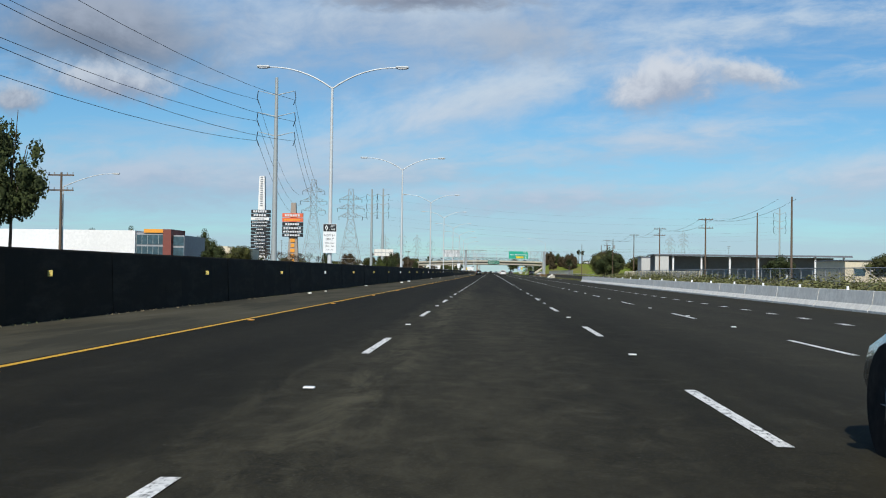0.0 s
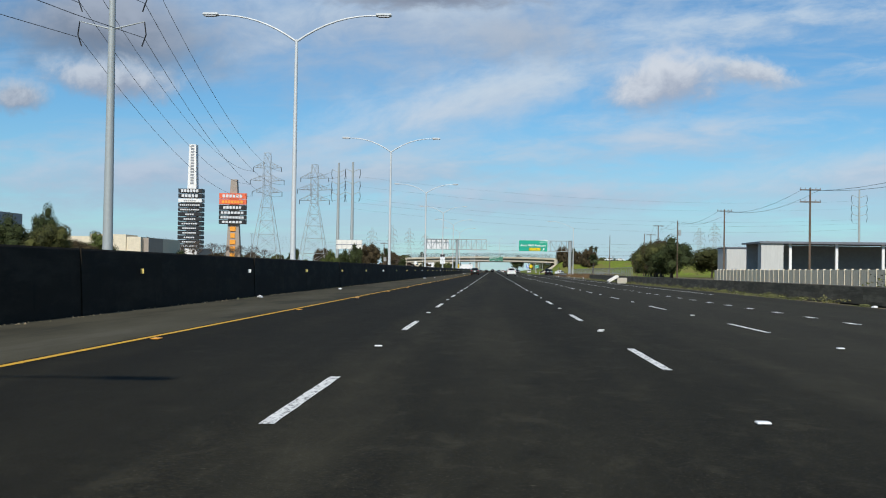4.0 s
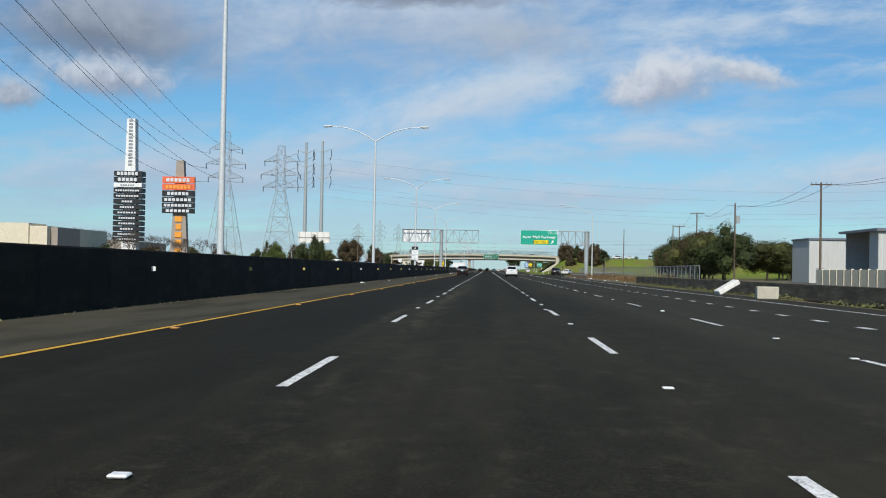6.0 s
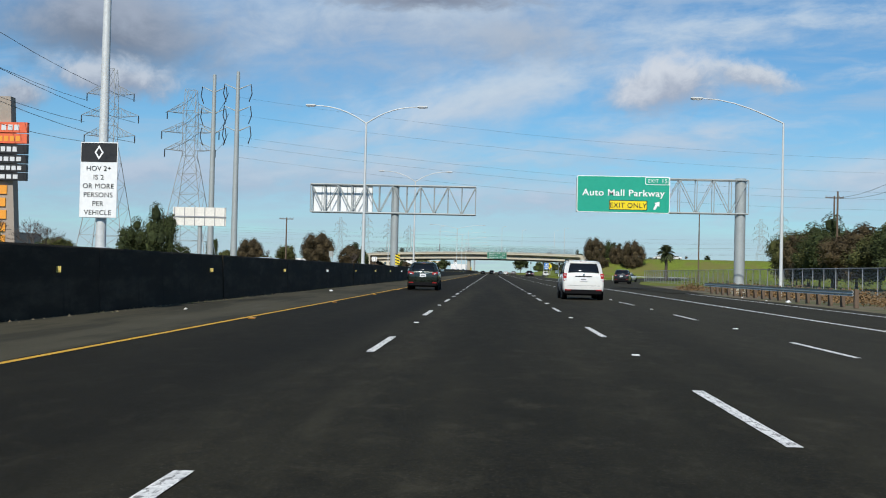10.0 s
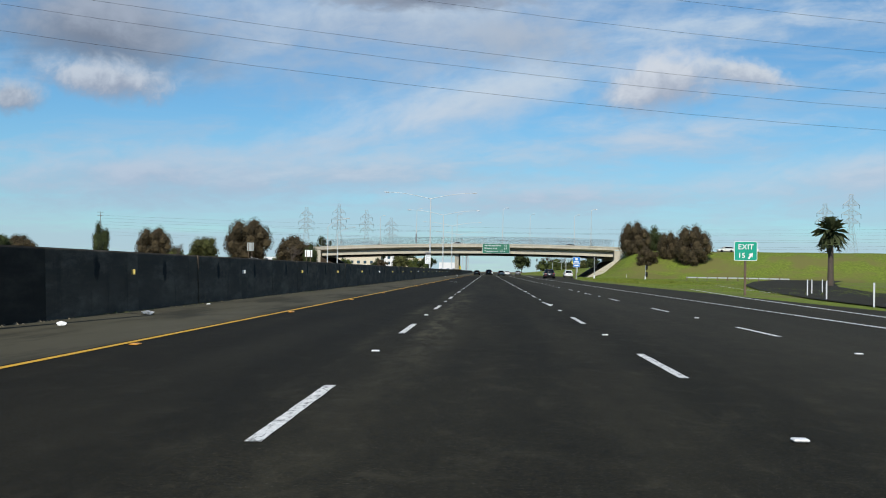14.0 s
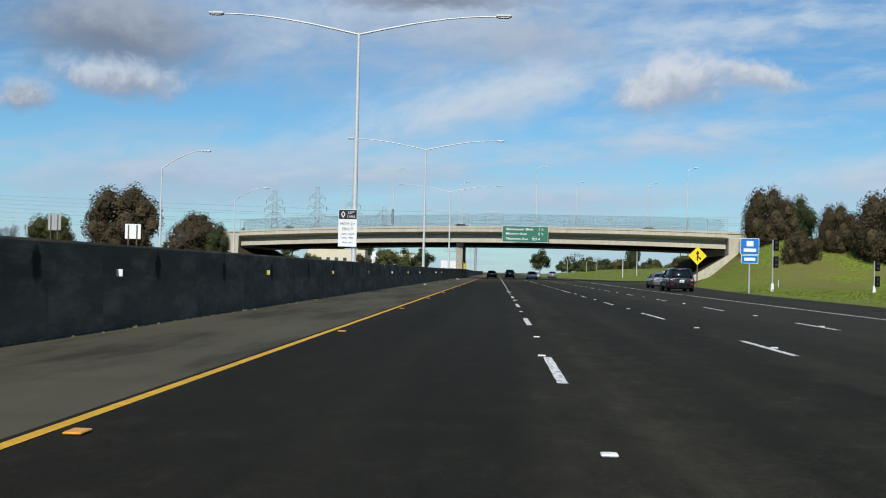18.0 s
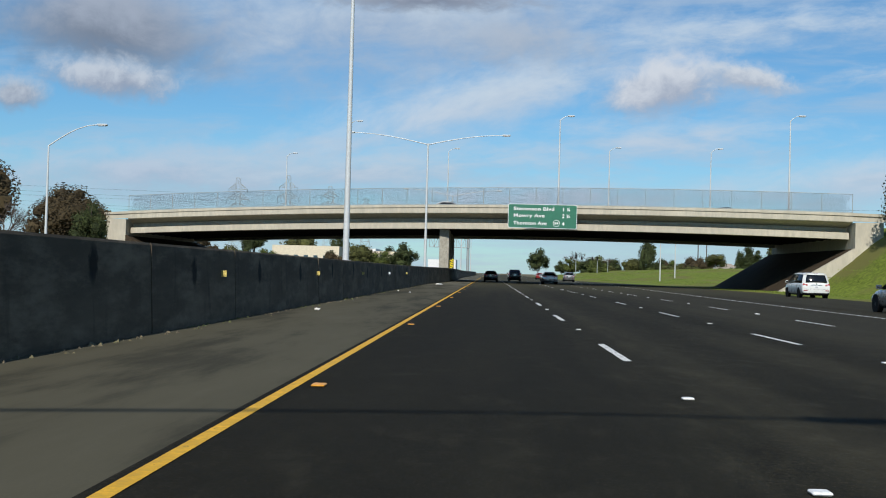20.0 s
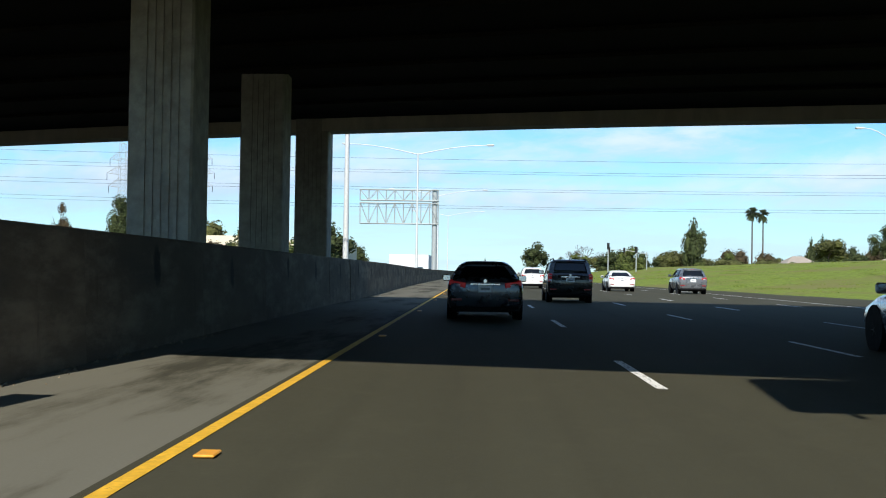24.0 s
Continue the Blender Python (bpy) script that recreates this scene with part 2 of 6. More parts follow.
def barrier_concrete(name, base, second, each, smudge):
    """Grimy barrier concrete: broad cloudy stains, run-down streaks, and (smudge) one dark oval mark a length."""
    m = material(name, base, 0.9, spread=0.35, grain=1.6, stain=0.5, bump=0.10, bump_scale=9, stretch=(1, 0.16, 0.8), second=second, spec=0.15, each=each)
    k = Nodes(m.node_tree)
    b = [n for n in m.node_tree.nodes if n.type == "BSDF_PRINCIPLED"][0]
    col = b.inputs["Base Color"].links[0].from_socket
    s = k.add("ShaderNodeSeparateXYZ")
    place = k.add("ShaderNodeTexCoord").outputs["Object"]
    k.put(s.inputs[0], place)
    rnd = k.add("ShaderNodeObjectInfo").outputs["Random"]
    shifted = k.math("ADD", s.outputs[1], k.math("MULTIPLY", rnd, 60.0))
    cloud = k.noise(k.xyz(k.math("MULTIPLY", shifted, 0.30), s.outputs[2], 5.0), 1.9, 8.0, 0.68)
    col = k.mix(k.ramp(cloud, 0.44, 0.70, 0.0, 0.75), col, rgb(*[c * 2.1 for c in base]))
    runs = k.noise(k.xyz(k.math("MULTIPLY", shifted, 1.1), k.math("MULTIPLY", s.outputs[2], 0.18), 8.0), 2.2, 7.0, 0.65)
    col = k.mix(k.ramp(runs, 0.56, 0.72, 0.0, 0.5), col, rgb(*[c * 0.45 for c in base]))
    if smudge:
        wob = k.math("MULTIPLY", k.math("SUBTRACT", k.noise(k.xyz(0.0, shifted, s.outputs[2]), 5.0, 6.0, 0.7), 0.5), 0.42)
        a = k.math("DIVIDE", k.math("ADD", k.math("SUBTRACT", s.outputs[1], k.math("ADD", 2.4, rnd)), wob), 0.17)
        c = k.math("DIVIDE", k.math("SUBTRACT", s.outputs[2], k.math("ADD", 0.98, k.math("MULTIPLY", rnd, 0.15))), 0.25)
        spot = k.ramp(k.math("ADD", k.math("MULTIPLY", a, a), k.math("MULTIPLY", c, c)), 1.9, 0.35, 0.0, 0.88)
        col = k.mix(spot, col, rgb(0.006, 0.006, 0.006))
    k.put(b.inputs["Base Color"], col)
    return m


def shoulder_asphalt():
    """Olive-brown weathered asphalt with broad oil stains, silt by the wall, paler at the bridge."""
    m = material("shoulder_asphalt", (0.072, 0.066, 0.045), 0.92, spread=0.22, grain=45, stain=0.8, spec=0.06, stretch=(1, 0.5, 1))
    k = Nodes(m.node_tree)
    b = [n for n in m.node_tree.nodes if n.type == "BSDF_PRINCIPLED"][0]
    col = b.inputs["Base Color"].links[0].from_socket
    s = k.add("ShaderNodeSeparateXYZ")
    k.put(s.inputs[0], k.add("ShaderNodeTexCoord").outputs["Object"])
    x, y = s.outputs[0], s.outputs[1]
    stains = k.noise(k.xyz(x, k.math("MULTIPLY", y, 0.16), 1.0), 0.75, 8.0, 0.66)
    col = k.mix(k.ramp(stains, 0.47, 0.61, 0.0, 0.8), col, rgb(0.038, 0.036, 0.026))
    col = k.mix(k.ramp(stains, 0.46, 0.30, 0.0, 0.45), col, rgb(0.112, 0.103, 0.078))
    col = k.mix(k.math("MULTIPLY", k.ramp(y, 390.0, 470.0), k.ramp(stains, 0.66, 0.45, 0.0, 0.5)), col, rgb(0.100, 0.092, 0.063))
    # paler tone stands in for the brighter exposure near the bridge
    exposure_lift = k.math("MULTIPLY", k.ramp(y, 685.0, 745.0), 0.65)
    col = k.mix(k.math("MULTIPLY", exposure_lift, k.ramp(stains, 0.62, 0.45)), col, rgb(0.150, 0.142, 0.112))
    k.put(b.inputs["Base Color"], col)
    return m


def glowing(name, colour, strength):
    m = bpy.data.materials.new(name)
    m.use_nodes = True
    k = Nodes(m.node_tree)
    b = m.node_tree.nodes["Principled BSDF"]
    b.inputs["Base Color"].default_value = rgb(*colour)
    b.inputs["Emission Color"].default_value = rgb(*colour)
    b.inputs["Emission Strength"].default_value = strength
    b.inputs["Roughness"].default_value = 0.3
    return m


def road_paint(name, base, chipped=0.51):
    """Thick traffic paint, chipped and scuffed down to the asphalt in places."""
    m = material(name, base, 0.7, spread=0.22, grain=14, stain=3, spec=0.3)
    k = Nodes(m.node_tree)
    b = [n for n in m.node_tree.nodes if n.type == "BSDF_PRINCIPLED"][0]
    col = b.inputs["Base Color"].links[0].from_socket
    s = k.add("ShaderNodeSeparateXYZ")
    k.put(s.inputs[0], k.add("ShaderNodeTexCoord").outputs["Object"])
    rnd = k.math("MULTIPLY", k.add("ShaderNodeObjectInfo").outputs["Random"], 40.0)
    chips = k.noise(k.xyz(k.math("MULTIPLY", s.outputs[0], 3.0), k.math("ADD", s.outputs[1], rnd), 0.0), 7.0, 8.0, 0.75)
    col = k.mix(k.ramp(chips, chipped, chipped + 0.075, 0.0, 0.85), col, rgb(0.07, 0.066, 0.055))
    k.put(b.inputs["Base Color"], col)
    return m


ASPHALT = asphalt()
SHOULDER = shoulder_asphalt()
PAINT_W = road_paint("white_road_paint", (0.78, 0.77, 0.73))
PAINT_Y = road_paint("yellow_road_paint", (0.66, 0.37, 0.03), 0.60)
CERAMIC = material("white_marker", (0.86, 0.85, 0.81), 0.4, spread=0.2, grain=30)
AMBER = material("amber_marker", (0.75, 0.33, 0.04), 0.4, spread=0.2, grain=30)
WALL_DARK = barrier_concrete("dark_barrier_concrete", (0.0220, 0.0172, 0.0120), (0.027, 0.0212, 0.0150), 0.15, False)
WALL_MID = barrier_concrete("mid_barrier_concrete", (0.038, 0.0300, 0.0212), (0.029, 0.0228, 0.0163), 0.2, False)
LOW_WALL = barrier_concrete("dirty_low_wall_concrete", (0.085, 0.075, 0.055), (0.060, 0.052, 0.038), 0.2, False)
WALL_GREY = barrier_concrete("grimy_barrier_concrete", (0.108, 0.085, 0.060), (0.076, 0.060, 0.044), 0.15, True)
CONCRETE = material("pale_concrete", (0.49, 0.445, 0.35), 0.85, spread=0.15, grain=2.0, stain=0.35, bump=0.12, bump_scale=20, stretch=(1, 1, 0.35))
KRAIL = material("new_concrete", (0.76, 0.73, 0.66), 0.85, spread=0.15, grain=4, stain=0.8, bump=0.15)
# concrete base set near black, so the deck's underside shade is in the colour
SOFFIT = material("shaded_girder_concrete", (0.022, 0.021, 0.019), 0.95, spread=0.3, grain=2, stain=0.3, spec=0.1)
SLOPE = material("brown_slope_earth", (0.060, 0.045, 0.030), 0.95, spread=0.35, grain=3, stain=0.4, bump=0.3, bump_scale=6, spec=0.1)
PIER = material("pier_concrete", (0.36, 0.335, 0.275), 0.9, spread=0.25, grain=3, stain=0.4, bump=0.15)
STEEL = material("galvanised_steel", (0.36, 0.39, 0.385), 0.5, 0.15, spread=0.12, grain=12, stain=1.5)
LAMP_STEEL = material("bright_galvanised_steel", (0.60, 0.62, 0.61), 0.45, 0.1, spread=0.1, grain=12, stain=1.5)
STEEL_DULL = material("weathered_steel", (0.26, 0.27, 0.28), 0.6, 0.1, spread=0.2, grain=8)
WOOD = material("weathered_pole_wood", (0.13, 0.09, 0.06), 0.9, spread=0.3, grain=6, stretch=(6, 6, 0.4))
GREEN_OLD = material("faded_green_sign_sheeting", (0.025, 0.16, 0.095), 0.5, spread=0.12, grain=3, stain=0.4)
BLUE = material("blue_sign_sheeting", (0.0, 0.16, 0.55), 0.5, spread=0.08)
GREEN_NEW = material("bright_green_sign_sheeting", (0.0, 0.33, 0.215), 0.5, spread=0.06, grain=3, stain=0.4)
PYLON_GREY = material("pale_pylon_steel", (0.34, 0.36, 0.36), 0.6, 0.1, spread=0.2, grain=8)
YELLOW = material("yellow_sign_sheeting", (0.84, 0.63, 0.0), 0.5, spread=0.08)
REFLECTOR = material("faded_yellow_reflector", (0.62, 0.48, 0.13), 0.5, spread=0.45, grain=22)
SIGN_W = material("white_sign_sheeting", (0.80, 0.81, 0.80), 0.5, spread=0.06)
BLACK = material("black_plate", (0.010, 0.010, 0.011), 0.5, spread=0.3)
BAR_W = material("white_lettering_bar", (0.62, 0.63, 0.63), 0.6, spread=0.1)
ORANGE = material("orange_panel", (0.72, 0.13, 0.05), 0.5, spread=0.1)
ORANGE_L = material("orange_letters", (0.80, 0.32, 0.03), 0.5, spread=0.1)
SIGN_TAN = material("tan_cladding", (0.33, 0.28, 0.23), 0.8, spread=0.15)
WHITE = material("white_wall_paint", (0.76, 0.75, 0.72), 0.8, spread=0.08, grain=1.5, stain=0.15)
CREAM = material("cream_stucco", (0.66, 0.58, 0.43), 0.9, spread=0.12, grain=2)
GREY_WALL = material("grey_metal_siding", (0.30, 0.31, 0.32), 0.7, spread=0.12, grain=1.5)
PALE_GREY = material("pale_grey_siding", (0.50, 0.50, 0.47), 0.8, spread=0.12, grain=1.5, stretch=(8, 8, 0.3))
ROOF = material("grey_sheet_roof", (0.17, 0.18, 0.20), 0.5, 0.3, spread=0.15)
BRICK_RED = material("red_brown_cladding", (0.20, 0.055, 0.04), 0.7, spread=0.2)
GLASS_B = material("tinted_building_glass", (0.05, 0.09, 0.11), 0.12, spread=0.3, grain=1)
GRASS = material("green_grass", (0.142, 0.182, 0.028), 0.95, spread=0.45, grain=2.6, stain=0.09, bump=0.8, bump_scale=12, second=(0.155, 0.150, 0.045), spec=0.1)
BLADES = material("grass_blades", (0.155, 0.205, 0.035), 0.9, spread=0.5, grain=4.0, stain=0.3, spec=0.2)
DIRT = material("dry_verge_ground", (0.16, 0.13, 0.085), 0.95, spread=0.35, grain=3, stain=0.2, second=(0.10, 0.105, 0.045), bump=0.5, bump_scale=10, spec=0.2)
WEED = material("yellowish_green_weeds", (0.16, 0.195, 0.03), 0.95, spread=0.3, grain=2.5, stain=0.2, second=(0.19, 0.20, 0.03), spec=0.2, leafy=0.25)
DRY = material("dry_weeds", (0.20, 0.125, 0.06), 0.95, spread=0.4, grain=3, spec=0.2)
BARK = material("bark", (0.085, 0.065, 0.05), 0.95, spread=0.35, grain=8)
LEAF = material("dark_green_leaves", (0.040, 0.054, 0.019), 0.85, spread=0.5, grain=1.6, stain=0.5, spec=0.25, leafy=0.6)
LEAF_O = material("olive_leaves", (0.062, 0.068, 0.022), 0.85, spread=0.5, grain=1.6, stain=0.5, spec=0.25, leafy=0.6)
LEAF_R = material("brownish_leaves", (0.058, 0.045, 0.024), 0.85, spread=0.5, grain=1.6, stain=0.5, spec=0.25, leafy=0.6)
LEAF_G = material("fresh_green_leaves", (0.070, 0.090, 0.024), 0.85, spread=0.5, grain=1.6, stain=0.5, spec=0.25, leafy=0.6)
FROND = material("palm_fronds", (0.055, 0.07, 0.022), 0.8, spread=0.4, grain=2)
TYRE = material("tyre_rubber", (0.008, 0.008, 0.008), 0.9, spread=0.2, spec=0.1)
RIM = material("alloy_rim", (0.16, 0.165, 0.17), 0.4, 0.8, spread=0.1)
CAR_GLASS = material("tinted_car_glass", (0.006, 0.007, 0.008), 0.04, spread=0.1, spec=0.6)
TRIM = material("black_plastic_trim", (0.006, 0.006, 0.0065), 0.7, spread=0.15, spec=0.12)
TAIL = glowing("red_tail_lamp", (0.34, 0.010, 0.010), 0.10)
REFLECT = material("red_reflector", (0.28, 0.010, 0.010), 0.3, spread=0.1)
LENS_W = material("clear_lamp_lens", (0.65, 0.65, 0.66), 0.15, spread=0.05)
PLATE = material("white_number_plate", (0.80, 0.80, 0.80), 0.3, spread=0.03)
CHROME = material("chrome_strip", (0.75, 0.76, 0.77), 0.12, 1.0, spread=0.03)
MESH_WIRE = material("dull_mesh_wire", (0.055, 0.065, 0.075), 0.6, 0.1, spread=0.2, grain=8)
HEDGE = material("olive_shrub_leaves", (0.125, 0.135, 0.055), 0.9, spread=0.5, grain=2.0, stain=0.25, second=(0.15, 0.125, 0.06), spec=0.2, leafy=0.4)
SIGNAL = material("black_signal_housing", (0.008, 0.008, 0.008), 0.9, spec=0.1)


def car_paint(name, colour, metal=0.3):
    return material(name, colour, 0.3, metal, spread=0.012, grain=3, stain=0.6, coat=0.9)


# ---- shapes ----


def part(name, bm, mat, parent=None, label=""):
    me = bpy.data.meshes.new(name)
    bm.to_mesh(me)
    bm.free()
    for mm in (mat if isinstance(mat, (list, tuple)) else [mat]):
        me.materials.append(mm)
    ob = new(name, me)
    ob.parent = parent
    return tagged(ob, label=label)


def thing(name, label, category, at=(0, 0, 0), turn=0.0, group="", kind=""):
    ob = new(name)
    ob.matrix_basis = pose(*at, 0, 0, turn)
    ob.empty_display_size = 0.1
    return tagged(ob, label, category, group, kind)


def box(bm, x0, x1, y0, y1, z0, z1, bevel=0.0):
    vs = [bm.verts.new((x, y, z)) for x in (x0, x1) for y in (y0, y1) for z in (z0, z1)]
    fs = [bm.faces.new([vs[i] for i in f]) for f in ((0, 1, 3, 2), (4, 6, 7, 5), (0, 4, 5, 1), (2, 3, 7, 6), (0, 2, 6, 4), (1, 5, 7, 3))]
    if bevel:
        bmesh.ops.bevel(bm, geom=list({e for f in fs for e in f.edges}), offset=bevel, segments=1, affect="EDGES")
    return bm


def boxed(*a, bevel=0.0):
    return box(bmesh.new(), *a, bevel=bevel)


def tube(bm, a, b, r0, r1=None, n=8, caps=True):
    a, b = Vector(a), Vector(b)
    r1 = r0 if r1 is None else r1
    q = (b - a).to_track_quat("Z", "Y")
    rings = []
    for p, r in ((a, r0), (b, r1)):
        rings.append([bm.verts.new(p + q @ Vector((r * math.cos(i * math.tau / n), r * math.sin(i * math.tau / n), 0))) for i in range(n)])
    for i in range(n):
        f = bm.faces.new((rings[0][i], rings[0][(i + 1) % n], rings[1][(i + 1) % n], rings[1][i]))
        f.smooth = n > 5
    if caps:
        for ring in (rings[0][::-1], rings[1]):
            bm.faces.new([bm.verts.new(v.co) for v in ring])
    return bm


def pipe(bm, pts, r0, r1=None, n=8):
    """A bent tube along pts, tapering from r0 to r1."""
    r1 = r0 if r1 is None else r1
    pts = [Vector(p) for p in pts]
    rings = []
    for i, p in enumerate(pts):
        d = (pts[min(i + 1, len(pts) - 1)] - pts[max(i - 1, 0)]).normalized()
        q = d.to_track_quat("Z", "Y")
        r = r0 + (r1 - r0) * i / (len(pts) - 1)
        rings.append([bm.verts.new(p + q @ Vector((r * math.cos(j * math.tau / n), r * math.sin(j * math.tau / n), 0))) for j in range(n)])
    for a, b in zip(rings, rings[1:]):
        for j in range(n):
            f = bm.faces.new((a[j], a[(j + 1) % n], b[(j + 1) % n], b[j]))
            f.smooth = True
    for ring in (rings[0][::-1], rings[-1]):
        bm.faces.new([bm.verts.new(v.co) for v in ring])
    return bm


def prism(bm, outline, y0, y1, axis="y"):
    """Extrudes an outline of (x, z) points along y."""
    a = [bm.verts.new((x, y0, z)) for x, z in outline]
    b = [bm.verts.new((x, y1, z)) for x, z in outline]
    n = len(a)
    for i in range(n):
        bm.faces.new((a[i], a[(i + 1) % n], b[(i + 1) % n], b[i]))
    bm.faces.new(a[::-1])
    bm.faces.new(b)
    bmesh.ops.recalc_face_normals(bm, faces=bm.faces)
    return bm


def sheet(bm, xs, ys, height):
    """A grid over xs and ys at height(x, y)."""
    rows = [[bm.verts.new((x, y, height(x, y))) for x in xs] for y in ys]
    for a, b in zip(rows, rows[1:]):
        for i in range(len(xs) - 1):
            f = bm.faces.new((a[i], a[i + 1], b[i + 1], b[i]))
            f.smooth = True
    return bm


def sign_text(text, size, x, z, mat, parent, y=-0.03, align="LEFT", name="lettering", bold=0.0, wide=1.0):
    """Raised lettering in the sign's own plane (x across, z up), facing -y."""
    cu = bpy.data.curves.new("text", "FONT")
    cu.body, cu.size, cu.align_x, cu.extrude, cu.offset = text, size, align, 0.004, bold * size
    cu.space_character = 1.06
    tmp = new("text", cu)
    bpy.context.view_layer.update()
    me = bpy.data.meshes.new_from_object(tmp.evaluated_get(bpy.context.evaluated_depsgraph_get()))
    bpy.data.objects.remove(tmp)
    me.transform(Matrix.Translation((x, y, z)) @ Matrix.Rotation(radians(90), 4, "X") @ Matrix.Diagonal((wide, 1, 1, 1)))
    me.materials.clear()
    me.materials.append(mat)
    ob = new(name, me)
    ob.parent = parent
    return ob

# ---- ground and road ----
ROAD_Y0, ROAD_Y1 = -40.0, 1500.0


def embankment(x, y):
    """Height of the grassy fill that carries the crossing road, on the far side of the ramp."""
    line = 744.6 - 0.25 * x
    d = abs(y - (line + 16)) - 20
    up = max(0.0, min(1.0, 1 - d / 30.0))
    side = max(0.0, min(1.0, (x - 29.5) / 11.0))
    side = side * side * (3 - 2 * side)
    up = up * up * (3 - 2 * up)
    far = max(0.0, min(1.0, (x - 14.0) / 34.0)) * max(0.0, min(1.0, (y - 800) / 60.0))
    return max(7.15 * up * side, 3.4 * far)


ground = tagged(part("ground", sheet(bmesh.new(), [-2500, -600, -200, -60, -16, 16, 60, 200, 600, 2500], [-700, -100, 200, 500, 900, 1500, 2600, 4300], lambda x, y: -0.06), DIRT),
                "dry brown open ground beside the motorway", "ground", kind="structure")
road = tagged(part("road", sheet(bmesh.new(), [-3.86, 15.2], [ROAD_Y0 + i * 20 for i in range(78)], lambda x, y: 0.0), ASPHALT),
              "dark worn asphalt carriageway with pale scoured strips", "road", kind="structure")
shoulder = tagged(part("shoulder", sheet(bmesh.new(), [-7.6, -3.86], [ROAD_Y0 + i * 20 for i in range(78)], lambda x, y: 0.0), SHOULDER),
                  "brownish grey median shoulder asphalt", "road shoulder", kind="structure")
far_road = tagged(part("opposite_road", sheet(bmesh.new(), [-30, -8.3], [ROAD_Y0, 1500], lambda x, y: -0.01), ASPHALT),
                  "asphalt carriageway beyond the median wall", "road", kind="structure")


def strip(name, pts, width, mat, label, z=0.005):
    """A painted line that follows pts (x, y)."""
    bm = bmesh.new()
    rows = [(bm.verts.new((x - width / 2, y, z)), bm.verts.new((x + width / 2, y, z))) for x, y in pts]
    for a, b in zip(rows, rows[1:]):
        bm.faces.new((a[0], a[1], b[1], b[0]))
    return tagged(part(name, bm, mat), label, "road marking", kind="structure")


strip("yellow_line", [(-3.73, ROAD_Y0 + 10 * i) for i in range(155)], 0.11, PAINT_Y, "worn solid yellow median edge line")
strip("edge_line", [(10.55, 465), (10.6, 560), (10.7, 640), (11.2, 680), (12.6, 740), (13.2, 800), (13.2, 1200)], 0.12, PAINT_W, "solid white right edge line")
strip("ramp_line", [(13.5, 180), (13.3, 250), (13.6, 310), (14.3, 375), (15.6, 430), (18.2, 480), (21.8, 520), (27, 560)], 0.12, PAINT_W, "solid white ramp edge line")
strip("gore_line", [(10.45, 292), (10.5, 345), (10.65, 400), (11.1, 425), (12.4, 455), (14.6, 490), (17.2, 520)], 0.16, PAINT_W, "solid white exit gore line")
strip("gore_line", [(10.5, 425), (10.55, 465)], 0.16, PAINT_W, "solid white exit gore line")

PERIOD, DASH = 13.014, 3.67


def dash_mesh(width, length, wear):
    rng = random.Random(wear)
    bm = bmesh.new()
    n = 10
    rows = []
    for i in range(n + 1):
        y = -length + length * i / n
        rows.append((bm.verts.new((-width / 2 - rng.uniform(0, 0.008), y, 0)), bm.verts.new((width / 2 + rng.uniform(0, 0.008), y, 0))))
    for a, b in zip(rows, rows[1:]):
        bm.faces.new((a[0], a[1], b[1], b[0]))
    me = bpy.data.meshes.new("dash")
    bm.to_mesh(me)
    bm.free()
    me.materials.append(PAINT_W)
    return me


def marker_mesh(mat, w=0.11, l=0.11, h=0.02):
    bm = boxed(-w / 2, w / 2, -l / 2, l / 2, 0, h, bevel=0.008)
    me = bpy.data.meshes.new("marker")
    bm.to_mesh(me)
    bm.free()
    me.materials.append(mat)
    return me


DASHES = [dash_mesh(0.105, DASH, i) for i in range(3)]
DOT = marker_mesh(CERAMIC)
AMBER_DOT = marker_mesh(AMBER, 0.13, 0.22)


def lane_line(x, phase, y0, y1, label):
    line = thing("lane_line", label, "road marking", (x, 0, 0), kind="structure")
    rng = random.Random(int(x * 100))
    k = math.ceil((y0 - phase) / PERIOD)
    while k * PERIOD + phase < y1:
        y = k * PERIOD + phase
        d = new("dash", DASHES[k % 3])
        d.parent, d.location = line, (rng.uniform(-0.02, 0.02), y, 0.006)
        mid = y + (PERIOD - DASH) / 2
        for gap, yy, odds in ((0.0, mid, 0.92), (0.07, mid + 0.45, 0.12), (-0.09, y + 0.10, 0.12), (0.09, y - DASH * 0.55, 0.10)):
            if y < 740 and rng.random() < odds:
                o = new("pavement_marker", DOT)
                o.parent, o.location = line, (gap, yy, 0.006)
        k += 1
    return line


lane_line(0.0, 0.0, -20, 1000, "broken white lane line beside the carpool lane")
lane_line(3.69, 0.401 * PERIOD, -20, 1000, "broken white lane line with ceramic markers")
lane_line(7.0, 0.1 * PERIOD, -20, 1000, "broken white lane line in fading paint")
lane_line(10.6, 0.5 * PERIOD, 760, 1000, "broken white lane line after the merge")
drop = thing("lane_drop_line", "short white dots of the exit-only lane", "road marking", (10.15, 0, 0), kind="structure")
SHORT = dash_mesh(0.2, 0.95, 9)
for i in range(86):
    d = new("dash", SHORT)
    d.parent, d.location = drop, (0.25 * max(0, i - 60) / 26, -10 + i * 3.55, 0.006)
edge_dots = thing("median_markers", "amber markers along the yellow line", "road marking", (-3.68, 0, 0), kind="structure")
for i in range(66):
    o = new("pavement_marker", AMBER_DOT)
    o.parent, o.location = edge_dots, (0.19, -7.4 + i * 13.0, 0.004)

